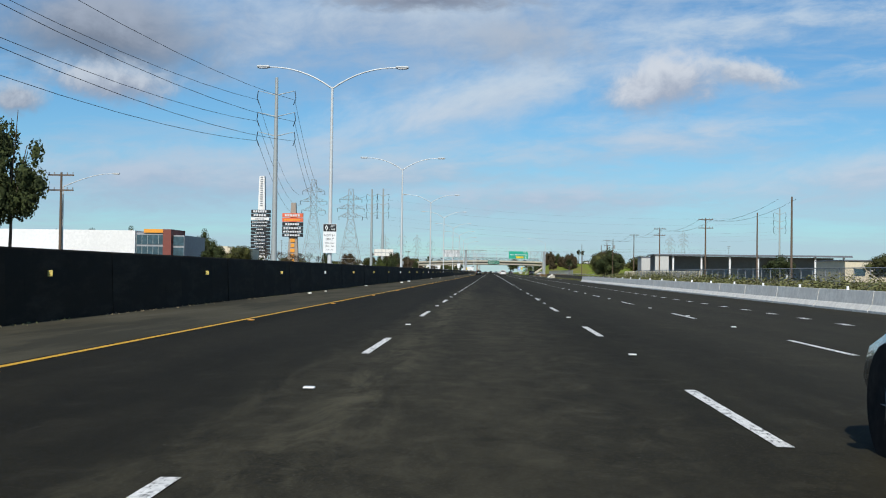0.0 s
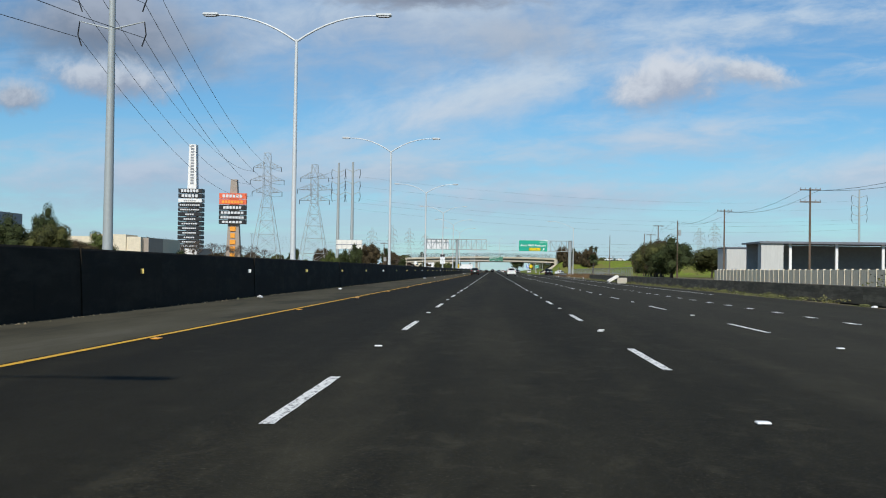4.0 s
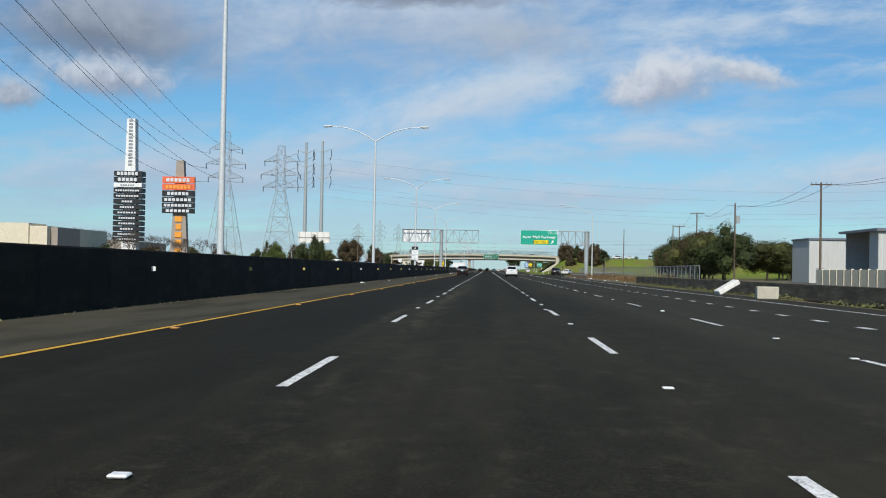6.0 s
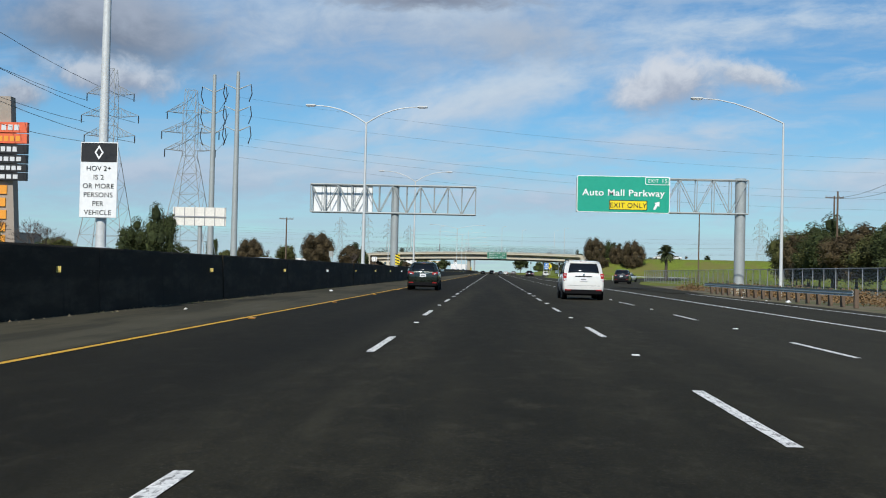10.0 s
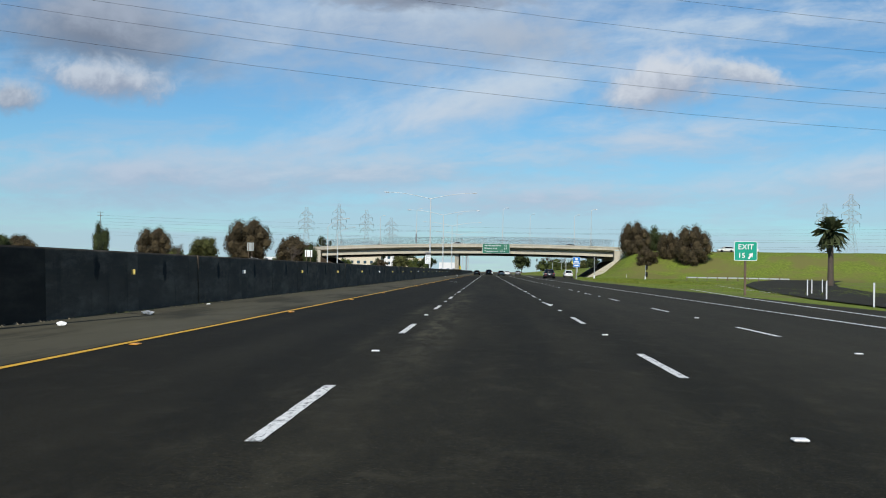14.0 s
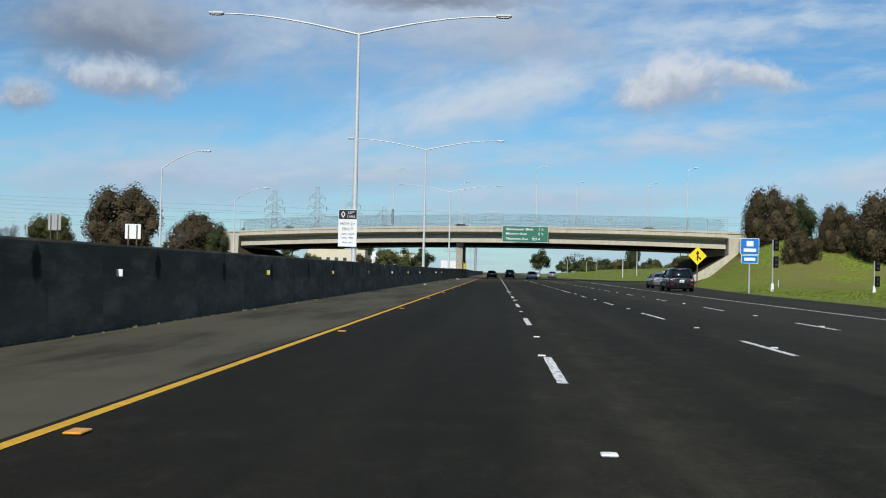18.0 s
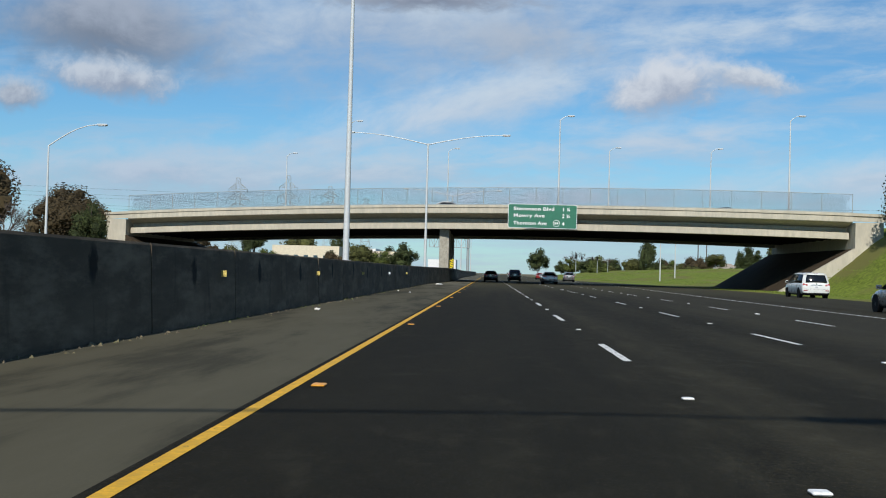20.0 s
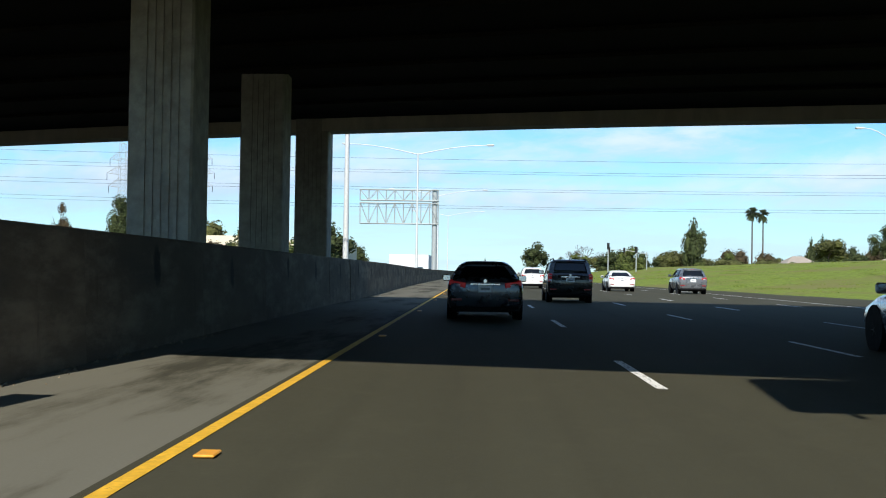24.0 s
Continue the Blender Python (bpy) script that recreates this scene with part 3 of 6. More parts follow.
# carpool lane diamond
diamond = bmesh.new()
outer = [(-1.9, 552.0 - 6.5), (-1.42, 552 - 4.2), (-1.9, 552 - 1.9), (-2.38, 552 - 4.2)]
inner = [(-1.9, 552.0 - 6.05), (-1.54, 552 - 4.2), (-1.9, 552 - 2.35), (-2.26, 552 - 4.2)]
ov = [diamond.verts.new((x, y, 0.006)) for x, y in outer]
iv = [diamond.verts.new((x, y, 0.006)) for x, y in inner]
for i in range(4):
    diamond.faces.new((ov[i], ov[(i + 1) % 4], iv[(i + 1) % 4], iv[i]))
tagged(part("carpool_diamond", diamond, PAINT_W), "white painted carpool diamond on the asphalt", "road marking", kind="structure")

# ---- median wall, cast in lengths ----
wall = thing("median_wall", "tall dark concrete median barrier in cast lengths", "barrier", (-7.35, 0, 0), kind="structure")
OUT = [(0.0, 0.0), (0.0, 0.08), (-0.06, 1.44), (-0.075, 1.48), (-0.78, 1.48), (-0.79, 1.44), (-0.85, 0.0)]


def wall_piece(length, mat):
    bm = prism(bmesh.new(), OUT, 0.005, length - 0.005)
    me = bpy.data.meshes.new("wall_length")
    bm.to_mesh(me)
    bm.free()
    me.materials.append(mat)
    return me


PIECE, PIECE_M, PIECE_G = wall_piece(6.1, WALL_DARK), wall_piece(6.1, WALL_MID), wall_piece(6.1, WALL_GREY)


def wall_bulge(y):
    """How far the wall stands out towards the road, where it passes round the bridge piers."""
    return 0.92 * max(0.0, min(1.0, (y - 722) / 24)) - 0.25 * max(0.0, min(1.0, (y - 752) / 25)) - 0.67 * max(0.0, min(1.0, (y - 790) / 50))


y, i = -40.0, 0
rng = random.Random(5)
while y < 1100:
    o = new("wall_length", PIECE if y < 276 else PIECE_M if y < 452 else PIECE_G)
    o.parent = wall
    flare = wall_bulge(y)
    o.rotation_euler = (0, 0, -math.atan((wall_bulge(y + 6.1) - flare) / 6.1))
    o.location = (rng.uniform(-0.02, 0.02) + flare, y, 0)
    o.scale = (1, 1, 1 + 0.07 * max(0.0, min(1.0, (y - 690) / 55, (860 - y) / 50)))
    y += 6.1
# yellow and white reflectors on the wall's face
for i in range(53):
    y = 17 + i * 13.02
    r = tagged(part("wall_reflector", boxed(0, 0.12, -0.012, 0.012, 0.91, 1.04, bevel=0.006), REFLECTOR if i % 4 < 3 else CERAMIC),
               "small yellow reflector fixed to the median wall" if i % 4 < 3 else "small white reflector fixed to the median wall", "reflector", group="wall reflectors")
    r.location = (-7.40, y, 0)

# grit, crumbs and dead leaves that gather along the foot of the wall
grit_bm, rng = bmesh.new(), random.Random(14)
for i in range(4200):
    y = rng.uniform(0, 760)
    x = -7.32 + wall_bulge(y) + abs(rng.gauss(0, 0.13))
    r = rng.uniform(0.012, 0.05) * (1.6 if rng.random() < 0.05 else 1.0)
    a = rng.uniform(0, math.tau)
    base = [grit_bm.verts.new((x + r * math.cos(a + j * 2.1), y + 1.8 * r * math.sin(a + j * 2.1), -0.005)) for j in range(3)]
    tip = grit_bm.verts.new((x + rng.uniform(-0.3, 0.3) * r, y, r * rng.uniform(0.5, 1.1)))
    for j in range(3):
        grit_bm.faces.new((base[j], base[(j + 1) % 3], tip))
tagged(part("wall_foot_grit", grit_bm, DIRT), "brown grit and crumbs along the foot of the wall", "debris", kind="stuff")

# ---- crossing bridge ----
SKEW = -0.25


def face_y(x):
    return 744.6 + SKEW * x


def crown(x):
    """Fall of the deck from its crown to the ends."""
    return -0.0005 * (x - 3) ** 2


def deck(bm, outline, x0, x1, n=28):
    """Sweeps an outline of (distance from the near face, height) across the road, following skew and crown."""
    rings = []
    for i in range(n + 1):
        x = x0 + (x1 - x0) * i / n
        rings.append([bm.verts.new((x, face_y(x) + d, z + crown(x))) for d, z in outline])
    m = len(outline)
    for a, b in zip(rings, rings[1:]):
        for j in range(m):
            bm.faces.new((a[j], a[(j + 1) % m], b[(j + 1) % m], b[j]))
    bm.faces.new(rings[0][::-1])
    bm.faces.new(rings[-1])
    bmesh.ops.recalc_face_normals(bm, faces=bm.faces)
    return bm


BX0, BX1, BW = -46.0, 34.8, 33.6
bridge = thing("road_bridge", "pale concrete road bridge with fenced parapet over the motorway", "bridge", kind="structure")
part("deck_slab", deck(bmesh.new(), [(0.10, 7.85), (0.10, 7.72), (1.9, 7.30), (BW - 1.3, 7.25), (BW - 0.1, 7.45), (BW - 0.1, 7.85)], BX0, BX1), CONCRETE, bridge)
part("parapet", deck(bmesh.new(), [(-0.15, 8.68), (-0.15, 8.40), (0.0, 8.37), (0.0, 7.86), (0.28, 7.86), (0.28, 8.68)], BX0 - 4, BX1 + 4), CONCRETE, bridge)
part("parapet", deck(bmesh.new(), [(BW - 0.28, 8.68), (BW - 0.28, 7.86), (BW, 7.86), (BW, 8.68)], BX0 - 4, BX1 + 4), CONCRETE, bridge)
part("parapet_ledge", deck(bmesh.new(), [(-0.10, 8.31), (-0.10, 7.80), (-0.04, 7.735), (0.098, 7.735), (0.098, 7.858), (-0.003, 7.858), (-0.003, 8.31)], BX0, BX1), CONCRETE, bridge)
for d, lip, foot in ((1.95, 0.85, 6.05), (BW - 2.2, 0.28, 5.82)):
    part("edge_girder", deck(bmesh.new(), [(d, 7.246), (d, 6.86), (d - lip, 6.72), (d - lip, foot), (d + 0.72, foot), (d + 0.72, 6.52), (d + 0.45, 6.75), (d + 0.45, 7.246)], BX0, BX1), CONCRETE, bridge)
# inner girders and soffit slab take the shade-darkened concrete
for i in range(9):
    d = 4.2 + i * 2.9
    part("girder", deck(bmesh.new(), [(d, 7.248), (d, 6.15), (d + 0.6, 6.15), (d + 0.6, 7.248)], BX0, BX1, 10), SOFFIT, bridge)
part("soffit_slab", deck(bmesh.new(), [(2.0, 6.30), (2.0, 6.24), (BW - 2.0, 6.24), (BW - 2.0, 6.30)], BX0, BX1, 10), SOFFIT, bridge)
# abutments with their sloped paving
for x, s in ((BX0 - 0.2, -1), (BX1 + 0.2, 1)):
    bm = bmesh.new()
    outline = [(x, 7.72), (x + s * 2.6, 7.72), (x + s * 2.6, -0.3), (x, 3.2)]
    a = [bm.verts.new((px, face_y(px) - 0.25, pz + crown(x) * (pz > 1))) for px, pz in outline]
    b = [bm.verts.new((px, face_y(px) + BW + 0.25, pz + crown(x) * (pz > 1))) for px, pz in outline]
    for i in range(4):
        bm.faces.new((a[i], a[(i + 1) % 4], b[(i + 1) % 4], b[i]))
    bm.faces.new(a[::-1])
    bm.faces.new(b)
    bmesh.ops.recalc_face_normals(bm, faces=bm.faces)
    part("abutment", bm, CONCRETE, bridge)
    foot = 27.8 if s > 0 else -37.0
    pts = [(x, 4.6), (foot, -0.04), (foot, -0.4), (x, 2.0)]
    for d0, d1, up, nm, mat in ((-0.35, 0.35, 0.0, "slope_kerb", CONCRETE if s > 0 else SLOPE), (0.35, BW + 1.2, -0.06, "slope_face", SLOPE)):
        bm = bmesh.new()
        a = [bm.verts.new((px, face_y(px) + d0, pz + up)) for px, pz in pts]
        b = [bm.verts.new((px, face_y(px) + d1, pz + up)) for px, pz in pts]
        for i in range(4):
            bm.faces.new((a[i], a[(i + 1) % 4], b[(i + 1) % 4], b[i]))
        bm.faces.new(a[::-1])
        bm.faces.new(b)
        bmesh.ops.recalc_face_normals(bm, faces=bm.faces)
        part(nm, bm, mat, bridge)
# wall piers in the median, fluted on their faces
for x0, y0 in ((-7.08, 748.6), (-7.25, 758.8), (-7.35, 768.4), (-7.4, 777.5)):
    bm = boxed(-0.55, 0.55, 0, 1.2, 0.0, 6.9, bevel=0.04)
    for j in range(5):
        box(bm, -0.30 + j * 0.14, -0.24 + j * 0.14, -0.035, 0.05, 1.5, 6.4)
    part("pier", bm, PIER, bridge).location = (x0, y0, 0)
# mesh fence on the near parapet
for yo in (0.14, BW - 0.14):
    fence = thing("bridge_fence", "tall grey wire mesh fence along the bridge parapet", "fence")
    for i in range(29):
        x = BX0 + (BX1 - BX0) * i / 28
        z = 8.68 + crown(x)
        part("post", tube(bmesh.new(), (x, face_y(x) + yo, z), (x, face_y(x) + yo, z + 1.95), 0.035, n=6), STEEL, fence)
    bm = bmesh.new()
    for h in (0.06, 1.93):
        pipe(bm, [(BX0 + (BX1 - BX0) * i / 14, face_y(BX0 + (BX1 - BX0) * i / 14) + yo, 8.68 + h + crown(BX0 + (BX1 - BX0) * i / 14)) for i in range(15)], 0.028, n=5)
    part("rail", bm, STEEL, fence)
    bm = bmesh.new()
    step = 0.055 if yo < 1 else 0.22
    n = int((BX1 - BX0) / step)
    for i in range(n):
        for s in (1, -1):
            x0 = BX0 + i * step
            x1 = x0 + s * 1.0
            if BX0 <= x1 <= BX1:
                p = [(x, face_y(x) + yo, 8.70 + crown(x) + h) for x, h in ((x0, 0.05), (x0 + 0.008, 0.05), (x1 + 0.008, 1.9), (x1, 1.9))]
                bm.faces.new([bm.verts.new(c) for c in p])
    tagged(part("wire_mesh", bm, MESH_WIRE, fence), kind="stuff")
tagged(part("bridge_road", deck(bmesh.new(), [(0.3, 7.90), (0.3, 7.86), (BW - 0.3, 7.86), (BW - 0.3, 7.90)], BX0, BX1), ASPHALT), "asphalt road surface on the bridge", "road", kind="structure")


case = thing("splice_case", "dark upright splice case on the bridge fence", "utility box", (-18.5, face_y(-18.5), 0))
part("canister", tube(bmesh.new(), (0, -0.12, 9.0), (0, -0.12, 11.2), 0.2, n=12), STEEL_DULL, case)
part("cap", tube(bmesh.new(), (0, -0.12, 11.2), (0, -0.12, 11.35), 0.22, 0.1, n=12), BLACK, case)
part("bracket", boxed(-0.05, 0.05, -0.1, 0.2, 8.6, 9.1), STEEL, case)


# ---- street lamps ----
def double_lamp(x, y, span, top, curved, group):
    lamp = thing("street_lamp", "tall galvanised street lamp with two arms on the median wall" if curved else
                 "tall grey street lamp with two long shallow arms", "street lamp", (x, y, 0), group=group)
    part("pole", tube(bmesh.new(), (0, 0, 1.45), (0, 0, top), 0.13, 0.07, 10), LAMP_STEEL, lamp)
    part("base_plate", boxed(-0.22, 0.22, -0.22, 0.22, 1.40, 1.50, bevel=0.02), STEEL_DULL, lamp)
    for s in (-1, 1):
        rise = 1.25 if curved else 0.95
        pts = []
        for i in range(9):
            f = i / 8
            z = top - 0.1 + rise * (math.sin(f * math.pi / 2) ** 1.0 if not curved else (1 - (1 - f) ** 2.2))
            pts.append((s * f * (span - 0.5), 0, z))
        part("arm", pipe(bmesh.new(), pts, 0.055, 0.035, 6), LAMP_STEEL, lamp)
        e = pts[-1]
        bm = boxed(-0.38, 0.38, -0.16, 0.16, -0.07, 0.07, bevel=0.05)
        head = part("lamp_head", bm, LAMP_STEEL, lamp)
        head.location = (e[0] + s * 0.3, 0, e[2] + 0.02)
        part("lens", boxed(-0.26, 0.26, -0.12, 0.12, -0.10, -0.07, bevel=0.01), LENS_W, head)
    return lamp


for y in (60.4, 114, 171.5, 221.8, 277.2, 333.1, 389.1, 443.5):
    double_lamp(-7.72, y, 4.3, 11.85, True, "median street lamps")
for y in (612, 664.3, 720.8, 790, 850, 910, 970):
    double_lamp(-7.65, y, 7.2, 12.6, False, "long-armed median lamps")


def single_lamp(x, y, top, reach, side, rise=1.6, label="tall grey street lamp with one curved arm"):
    lamp = thing("street_lamp", label, "street lamp", (x, y, 0), group="roadside street lamps")
    part("pole", tube(bmesh.new(), (0, 0, 0), (0, 0, top), 0.12, 0.06, 10), LAMP_STEEL, lamp)
    pts = [(side * reach * f, 0, top + rise * math.sin(f * math.pi / 2)) for f in (0, 0.2, 0.4, 0.6, 0.8, 1.0)]
    part("arm", pipe(bmesh.new(), pts, 0.05, 0.035, 6), LAMP_STEEL, lamp)
    head = part("lamp_head", boxed(-0.38, 0.38, -0.16, 0.16, -0.07, 0.07, bevel=0.05), LAMP_STEEL, lamp)
    head.location = (pts[-1][0] + side * 0.3, 0, pts[-1][2])
    part("lens", boxed(-0.26, 0.26, -0.12, 0.12, -0.10, -0.07, bevel=0.01), LENS_W, head)
    return lamp


single_lamp(20.0, 379.4, 11.0, 5.2, -1, 1.5)
single_lamp(-30, 655, 9.5, 3.6, 1)
single_lamp(-34, 700, 9.5, 3.6, 1)
single_lamp(28, 820, 12.0, 3.0, -1)
single_lamp(33, 835, 12.0, 3.0, -1)
for x, d in ((5.5, 1.0), (-18.5, 1.0), (29, 1.0), (-8, BW - 1.0), (14, BW - 1.0), (-32, BW - 1.0), (27, BW - 1.0)):
    lamp = single_lamp(x, face_y(x) + d, 10.2, 0.9, 1, 0.5, "slender street lamp standing on the bridge")
    lamp.location.z = 7.9 + crown(x)

# ---- signs ----
def panel(sign, x0, x1, z0, z1, face, back, r=0.12, edge=SIGN_W, y=0.0):
    """A sign board with rounded corners and a pale border line."""
    def rounded(a, b, c, d, rad):
        out = []
        for cx, cz, a0 in ((b - rad, d - rad, 0), (a + rad, d - rad, 90), (a + rad, c + rad, 180), (b - rad, c + rad, 270)):
            out += [(cx + rad * math.cos(radians(a0 + k * 30)), cz + rad * math.sin(radians(a0 + k * 30))) for k in range(4)]
        return out
    part("board", prism(bmesh.new(), rounded(x0, x1, z0, z1, r), y - 0.015, y + 0.03), edge, sign)
    g = min(0.05, (x1 - x0) * 0.025)
    part("face", prism(bmesh.new(), rounded(x0 + g, x1 - g, z0 + g, z1 - g, r), y - 0.022, y - 0.016), face, sign)


def bars(sign, rows, mat, y=-0.05):
    """Unreadable lines of writing as plain bars: x0, x1, z0, z1."""
    for x0, x1, z0, z1 in rows:
        part("lettering_bar", boxed(x0, x1, y - 0.01, y + 0.01, z0, z1), mat, sign)


def truss(parent, x0, x1, y, z0, z1, depth, n, mat=STEEL, r=0.06):
    for yy in (y, y + depth):
        for z in (z0, z1):
            part("chord", tube(bmesh.new(), (x0, yy, z), (x1, yy, z), r, n=6), mat, parent)
    for i in range(n + 1):
        x = x0 + (x1 - x0) * i / n
        for yy in (y, y + depth):
            part("upright", tube(bmesh.new(), (x, yy, z0), (x, yy, z1), r * 0.55, n=5), mat, parent)
        if i < n:
            x2 = x0 + (x1 - x0) * (i + 1) / n
            for yy in (y, y + depth):
                a, b = (z0, z1) if i % 2 else (z1, z0)
                part("diagonal", tube(bmesh.new(), (x, yy, a), (x2, yy, b), r * 0.5, n=5), mat, parent)
        part("cross_bar", tube(bmesh.new(), (x, y, z1), (x, y + depth, z1), r * 0.5, n=5), mat, parent)
        part("cross_bar", tube(bmesh.new(), (x, y, z0), (x, y + depth, z0), r * 0.5, n=5), mat, parent)


exit_gantry = thing("sign_gantry", "galvanised cantilever truss gantry with a green exit sign", "road sign", (0, 391.5, 0))
part("column", tube(bmesh.new(), (20.1, 0.6, 0), (20.1, 0.6, 8.5), 0.40, n=16), STEEL, exit_gantry)
part("footing", tube(bmesh.new(), (20.1, 0.6, -0.1), (20.1, 0.6, 0.5), 0.7, n=16), CONCRETE, exit_gantry)
truss(exit_gantry, 7.95, 20.6, 0.15, 5.85, 8.35, 0.9, 10)
panel(exit_gantry, 7.9, 14.78, 5.75, 8.48, GREEN_NEW, STEEL)
panel(exit_gantry, 12.95, 14.72, 7.86, 8.44, GREEN_NEW, STEEL, r=0.08, y=-0.012)
sign_text("EXIT", 0.36, 13.15, 8.03, SIGN_W, exit_gantry, y=-0.05)
sign_text("15", 0.46, 14.12, 8.0, SIGN_W, exit_gantry, y=-0.05)
sign_text("Auto Mall Parkway", 0.68, 11.34, 7.0, SIGN_W, exit_gantry, y=-0.04, align="CENTER", wide=1.10, bold=0.014)
panel(exit_gantry, 10.3, 13.12, 5.95, 6.68, YELLOW, STEEL, r=0.06, edge=BLACK, y=-0.012)
sign_text("EXIT ONLY", 0.52, 11.71, 6.13, BLACK, exit_gantry, y=-0.05, align="CENTER")
arrow = bmesh.new()
ap = [(13.55, 6.02), (13.72, 6.02), (13.9, 6.32), (14.02, 6.22), (14.02, 6.62), (13.62, 6.52), (13.74, 6.44)]
prism(arrow, ap, -0.045, -0.03)
part("arrow", arrow, SIGN_W, exit_gantry)

back_gantry = thing("sign_gantry", "galvanised butterfly truss gantry showing the plain back of its sign", "road sign", (0, 412.5, 0))
part("column", tube(bmesh.new(), (-7.5, 0.6, 1.4), (-7.5, 0.6, 9.0), 0.36, n=16), STEEL, back_gantry)
truss(back_gantry, -15.45, 0.05, 0.15, 6.4, 9.0, 0.9, 12, r=0.085)
part("sign_back", boxed(-15.4, -9.7, 1.15, 1.2, 6.35, 8.95), SIGN_W, back_gantry)
for i in range(8):
    part("sign_stiffener", boxed(-15.35 + i * 0.8, -15.28 + i * 0.8, 1.1, 1.148, 6.35, 8.9), STEEL, back_gantry)

sign84 = thing("destination_sign", "weathered green distance sign fixed to the bridge parapet", "road sign", (0, 742.1, 0))
panel(sign84, 0.0, 7.43, 6.08, 8.69, GREEN_OLD, STEEL, r=0.18)
for text, right, z in (("Stevenson Blvd", "1 ¼", 7.98), ("Mowry Ave", "2 ¼", 7.25), ("Thornton Ave", "4", 6.43)):
    sign_text(text, 0.52, 0.58, z + 0.03, SIGN_W, sign84, y=-0.04, wide=1.13 if text[0] == "T" else 1.30, bold=0.016)
    sign_text(right, 0.54, 5.82, z + 0.02, SIGN_W, sign84, y=-0.04, bold=0.016)
for rad, yy, mat in ((0.37, -0.045, SIGN_W), (0.32, -0.049, GREEN_OLD)):
    shield = bmesh.new()
    bmesh.ops.create_circle(shield, cap_ends=True, segments=20, radius=rad)
    shield.transform(Matrix.Translation((5.22, yy, 6.66)) @ Matrix.Rotation(radians(90), 4, "X"))
    part("route_shield", shield, mat, sign84)
sign_text("84", 0.40, 5.22, 6.52, SIGN_W, sign84, y=-0.052, align="CENTER", bold=0.005)
for x in (0.5, 2.1, 3.7, 5.3, 7.0):
    part("bracket", boxed(x - 0.04, x + 0.04, -0.25, 2.4, 6.0, 6.07), STEEL_DULL, sign84)


def carpool_sign(x, y, lines, title, label):
    s = thing("carpool_sign", label, "road sign", (x, y, 0), group="carpool signs")
    part("board", boxed(-0.45, 0.45, 0, 0.03, 2.2, 4.0, bevel=0.01), SIGN_W, s)
    part("black_header", boxed(-0.43, 0.43, -0.008, -0.002, 3.53, 3.98), BLACK, s)
    bm = bmesh.new()
    cx = -0.22 if title else 0.0
    o = [(cx, 3.93), (cx + 0.11, 3.755), (cx, 3.58), (cx - 0.11, 3.755)]
    n = [(cx, 3.86), (cx + 0.065, 3.755), (cx, 3.65), (cx - 0.065, 3.755)]
    a = [bm.verts.new((px, -0.014, pz)) for px, pz in o]
    b = [bm.verts.new((px, -0.014, pz)) for px, pz in n]
    for i in range(4):
        bm.faces.new((a[i], a[(i + 1) % 4], b[(i + 1) % 4], b[i]))
    part("diamond", bm, SIGN_W, s)
    for i, t in enumerate(title):
        sign_text(t, 0.15, 0.17, 3.80 - i * 0.19, SIGN_W, s, y=-0.014, align="CENTER")
    for t, size, z in lines:
        sign_text(t, size, 0, z, BLACK, s, y=-0.006, align="CENTER")
    for z in (2.5, 3.6):
        part("strap", boxed(-0.3, 0.3, 0.031, 0.15, z, z + 0.08), STEEL_DULL, s)
    return s


first_sign = carpool_sign(-7.70, 60.17, [("HOV 2+", 0.20, 3.24), ("ONLY", 0.20, 2.99), ("5AM - 9AM", 0.125, 2.77), ("3PM - 7PM", 0.125, 2.58), ("MON - FRI", 0.10, 2.37)], ["LEFT", "LANE"], "white carpool lane sign with black header on a lamp pole")
first_sign.scale = (0.87, 1.0, 0.95)
carpool_sign(-7.74, 332.88, [("HOV 2+", 0.165, 3.32), ("IS 2", 0.165, 3.11), ("OR MORE", 0.165, 2.90), ("PERSONS", 0.165, 2.69), ("PER", 0.165, 2.48), ("VEHICLE", 0.165, 2.27)], [], "white carpool rule sign with black header on a lamp pole")
carpool_sign(-7.95, 611.78, [("HOV 2+", 0.20, 3.24), ("ONLY", 0.20, 2.99), ("5AM - 9AM", 0.125, 2.77), ("3PM - 7PM", 0.125, 2.58), ("MON - FRI", 0.10, 2.37)], ["LEFT", "LANE"], "white carpool lane sign with black header on a lamp pole")

exit15 = thing("exit_sign", "small green exit number sign on a post in the gore", "road sign", (16.4, 498, 0))
panel(exit15, -0.66, 0.66, 2.0, 3.12, GREEN_NEW, STEEL, r=0.07)
sign_text("EXIT", 0.42, 0, 2.66, SIGN_W, exit15, y=-0.04, align="CENTER", bold=0.012)
sign_text("15", 0.42, -0.24, 2.16, SIGN_W, exit15, y=-0.04, align="CENTER", bold=0.012)
part("arrow", prism(bmesh.new(), [(0.11, 2.12), (0.21, 2.10), (0.32, 2.26), (0.38, 2.19), (0.41, 2.46), (0.15, 2.39), (0.23, 2.33)], -0.05, -0.03), SIGN_W, exit15)
part("post", boxed(-0.06, 0.06, 0.035, 0.15, 0, 2.9), WOOD, exit15)

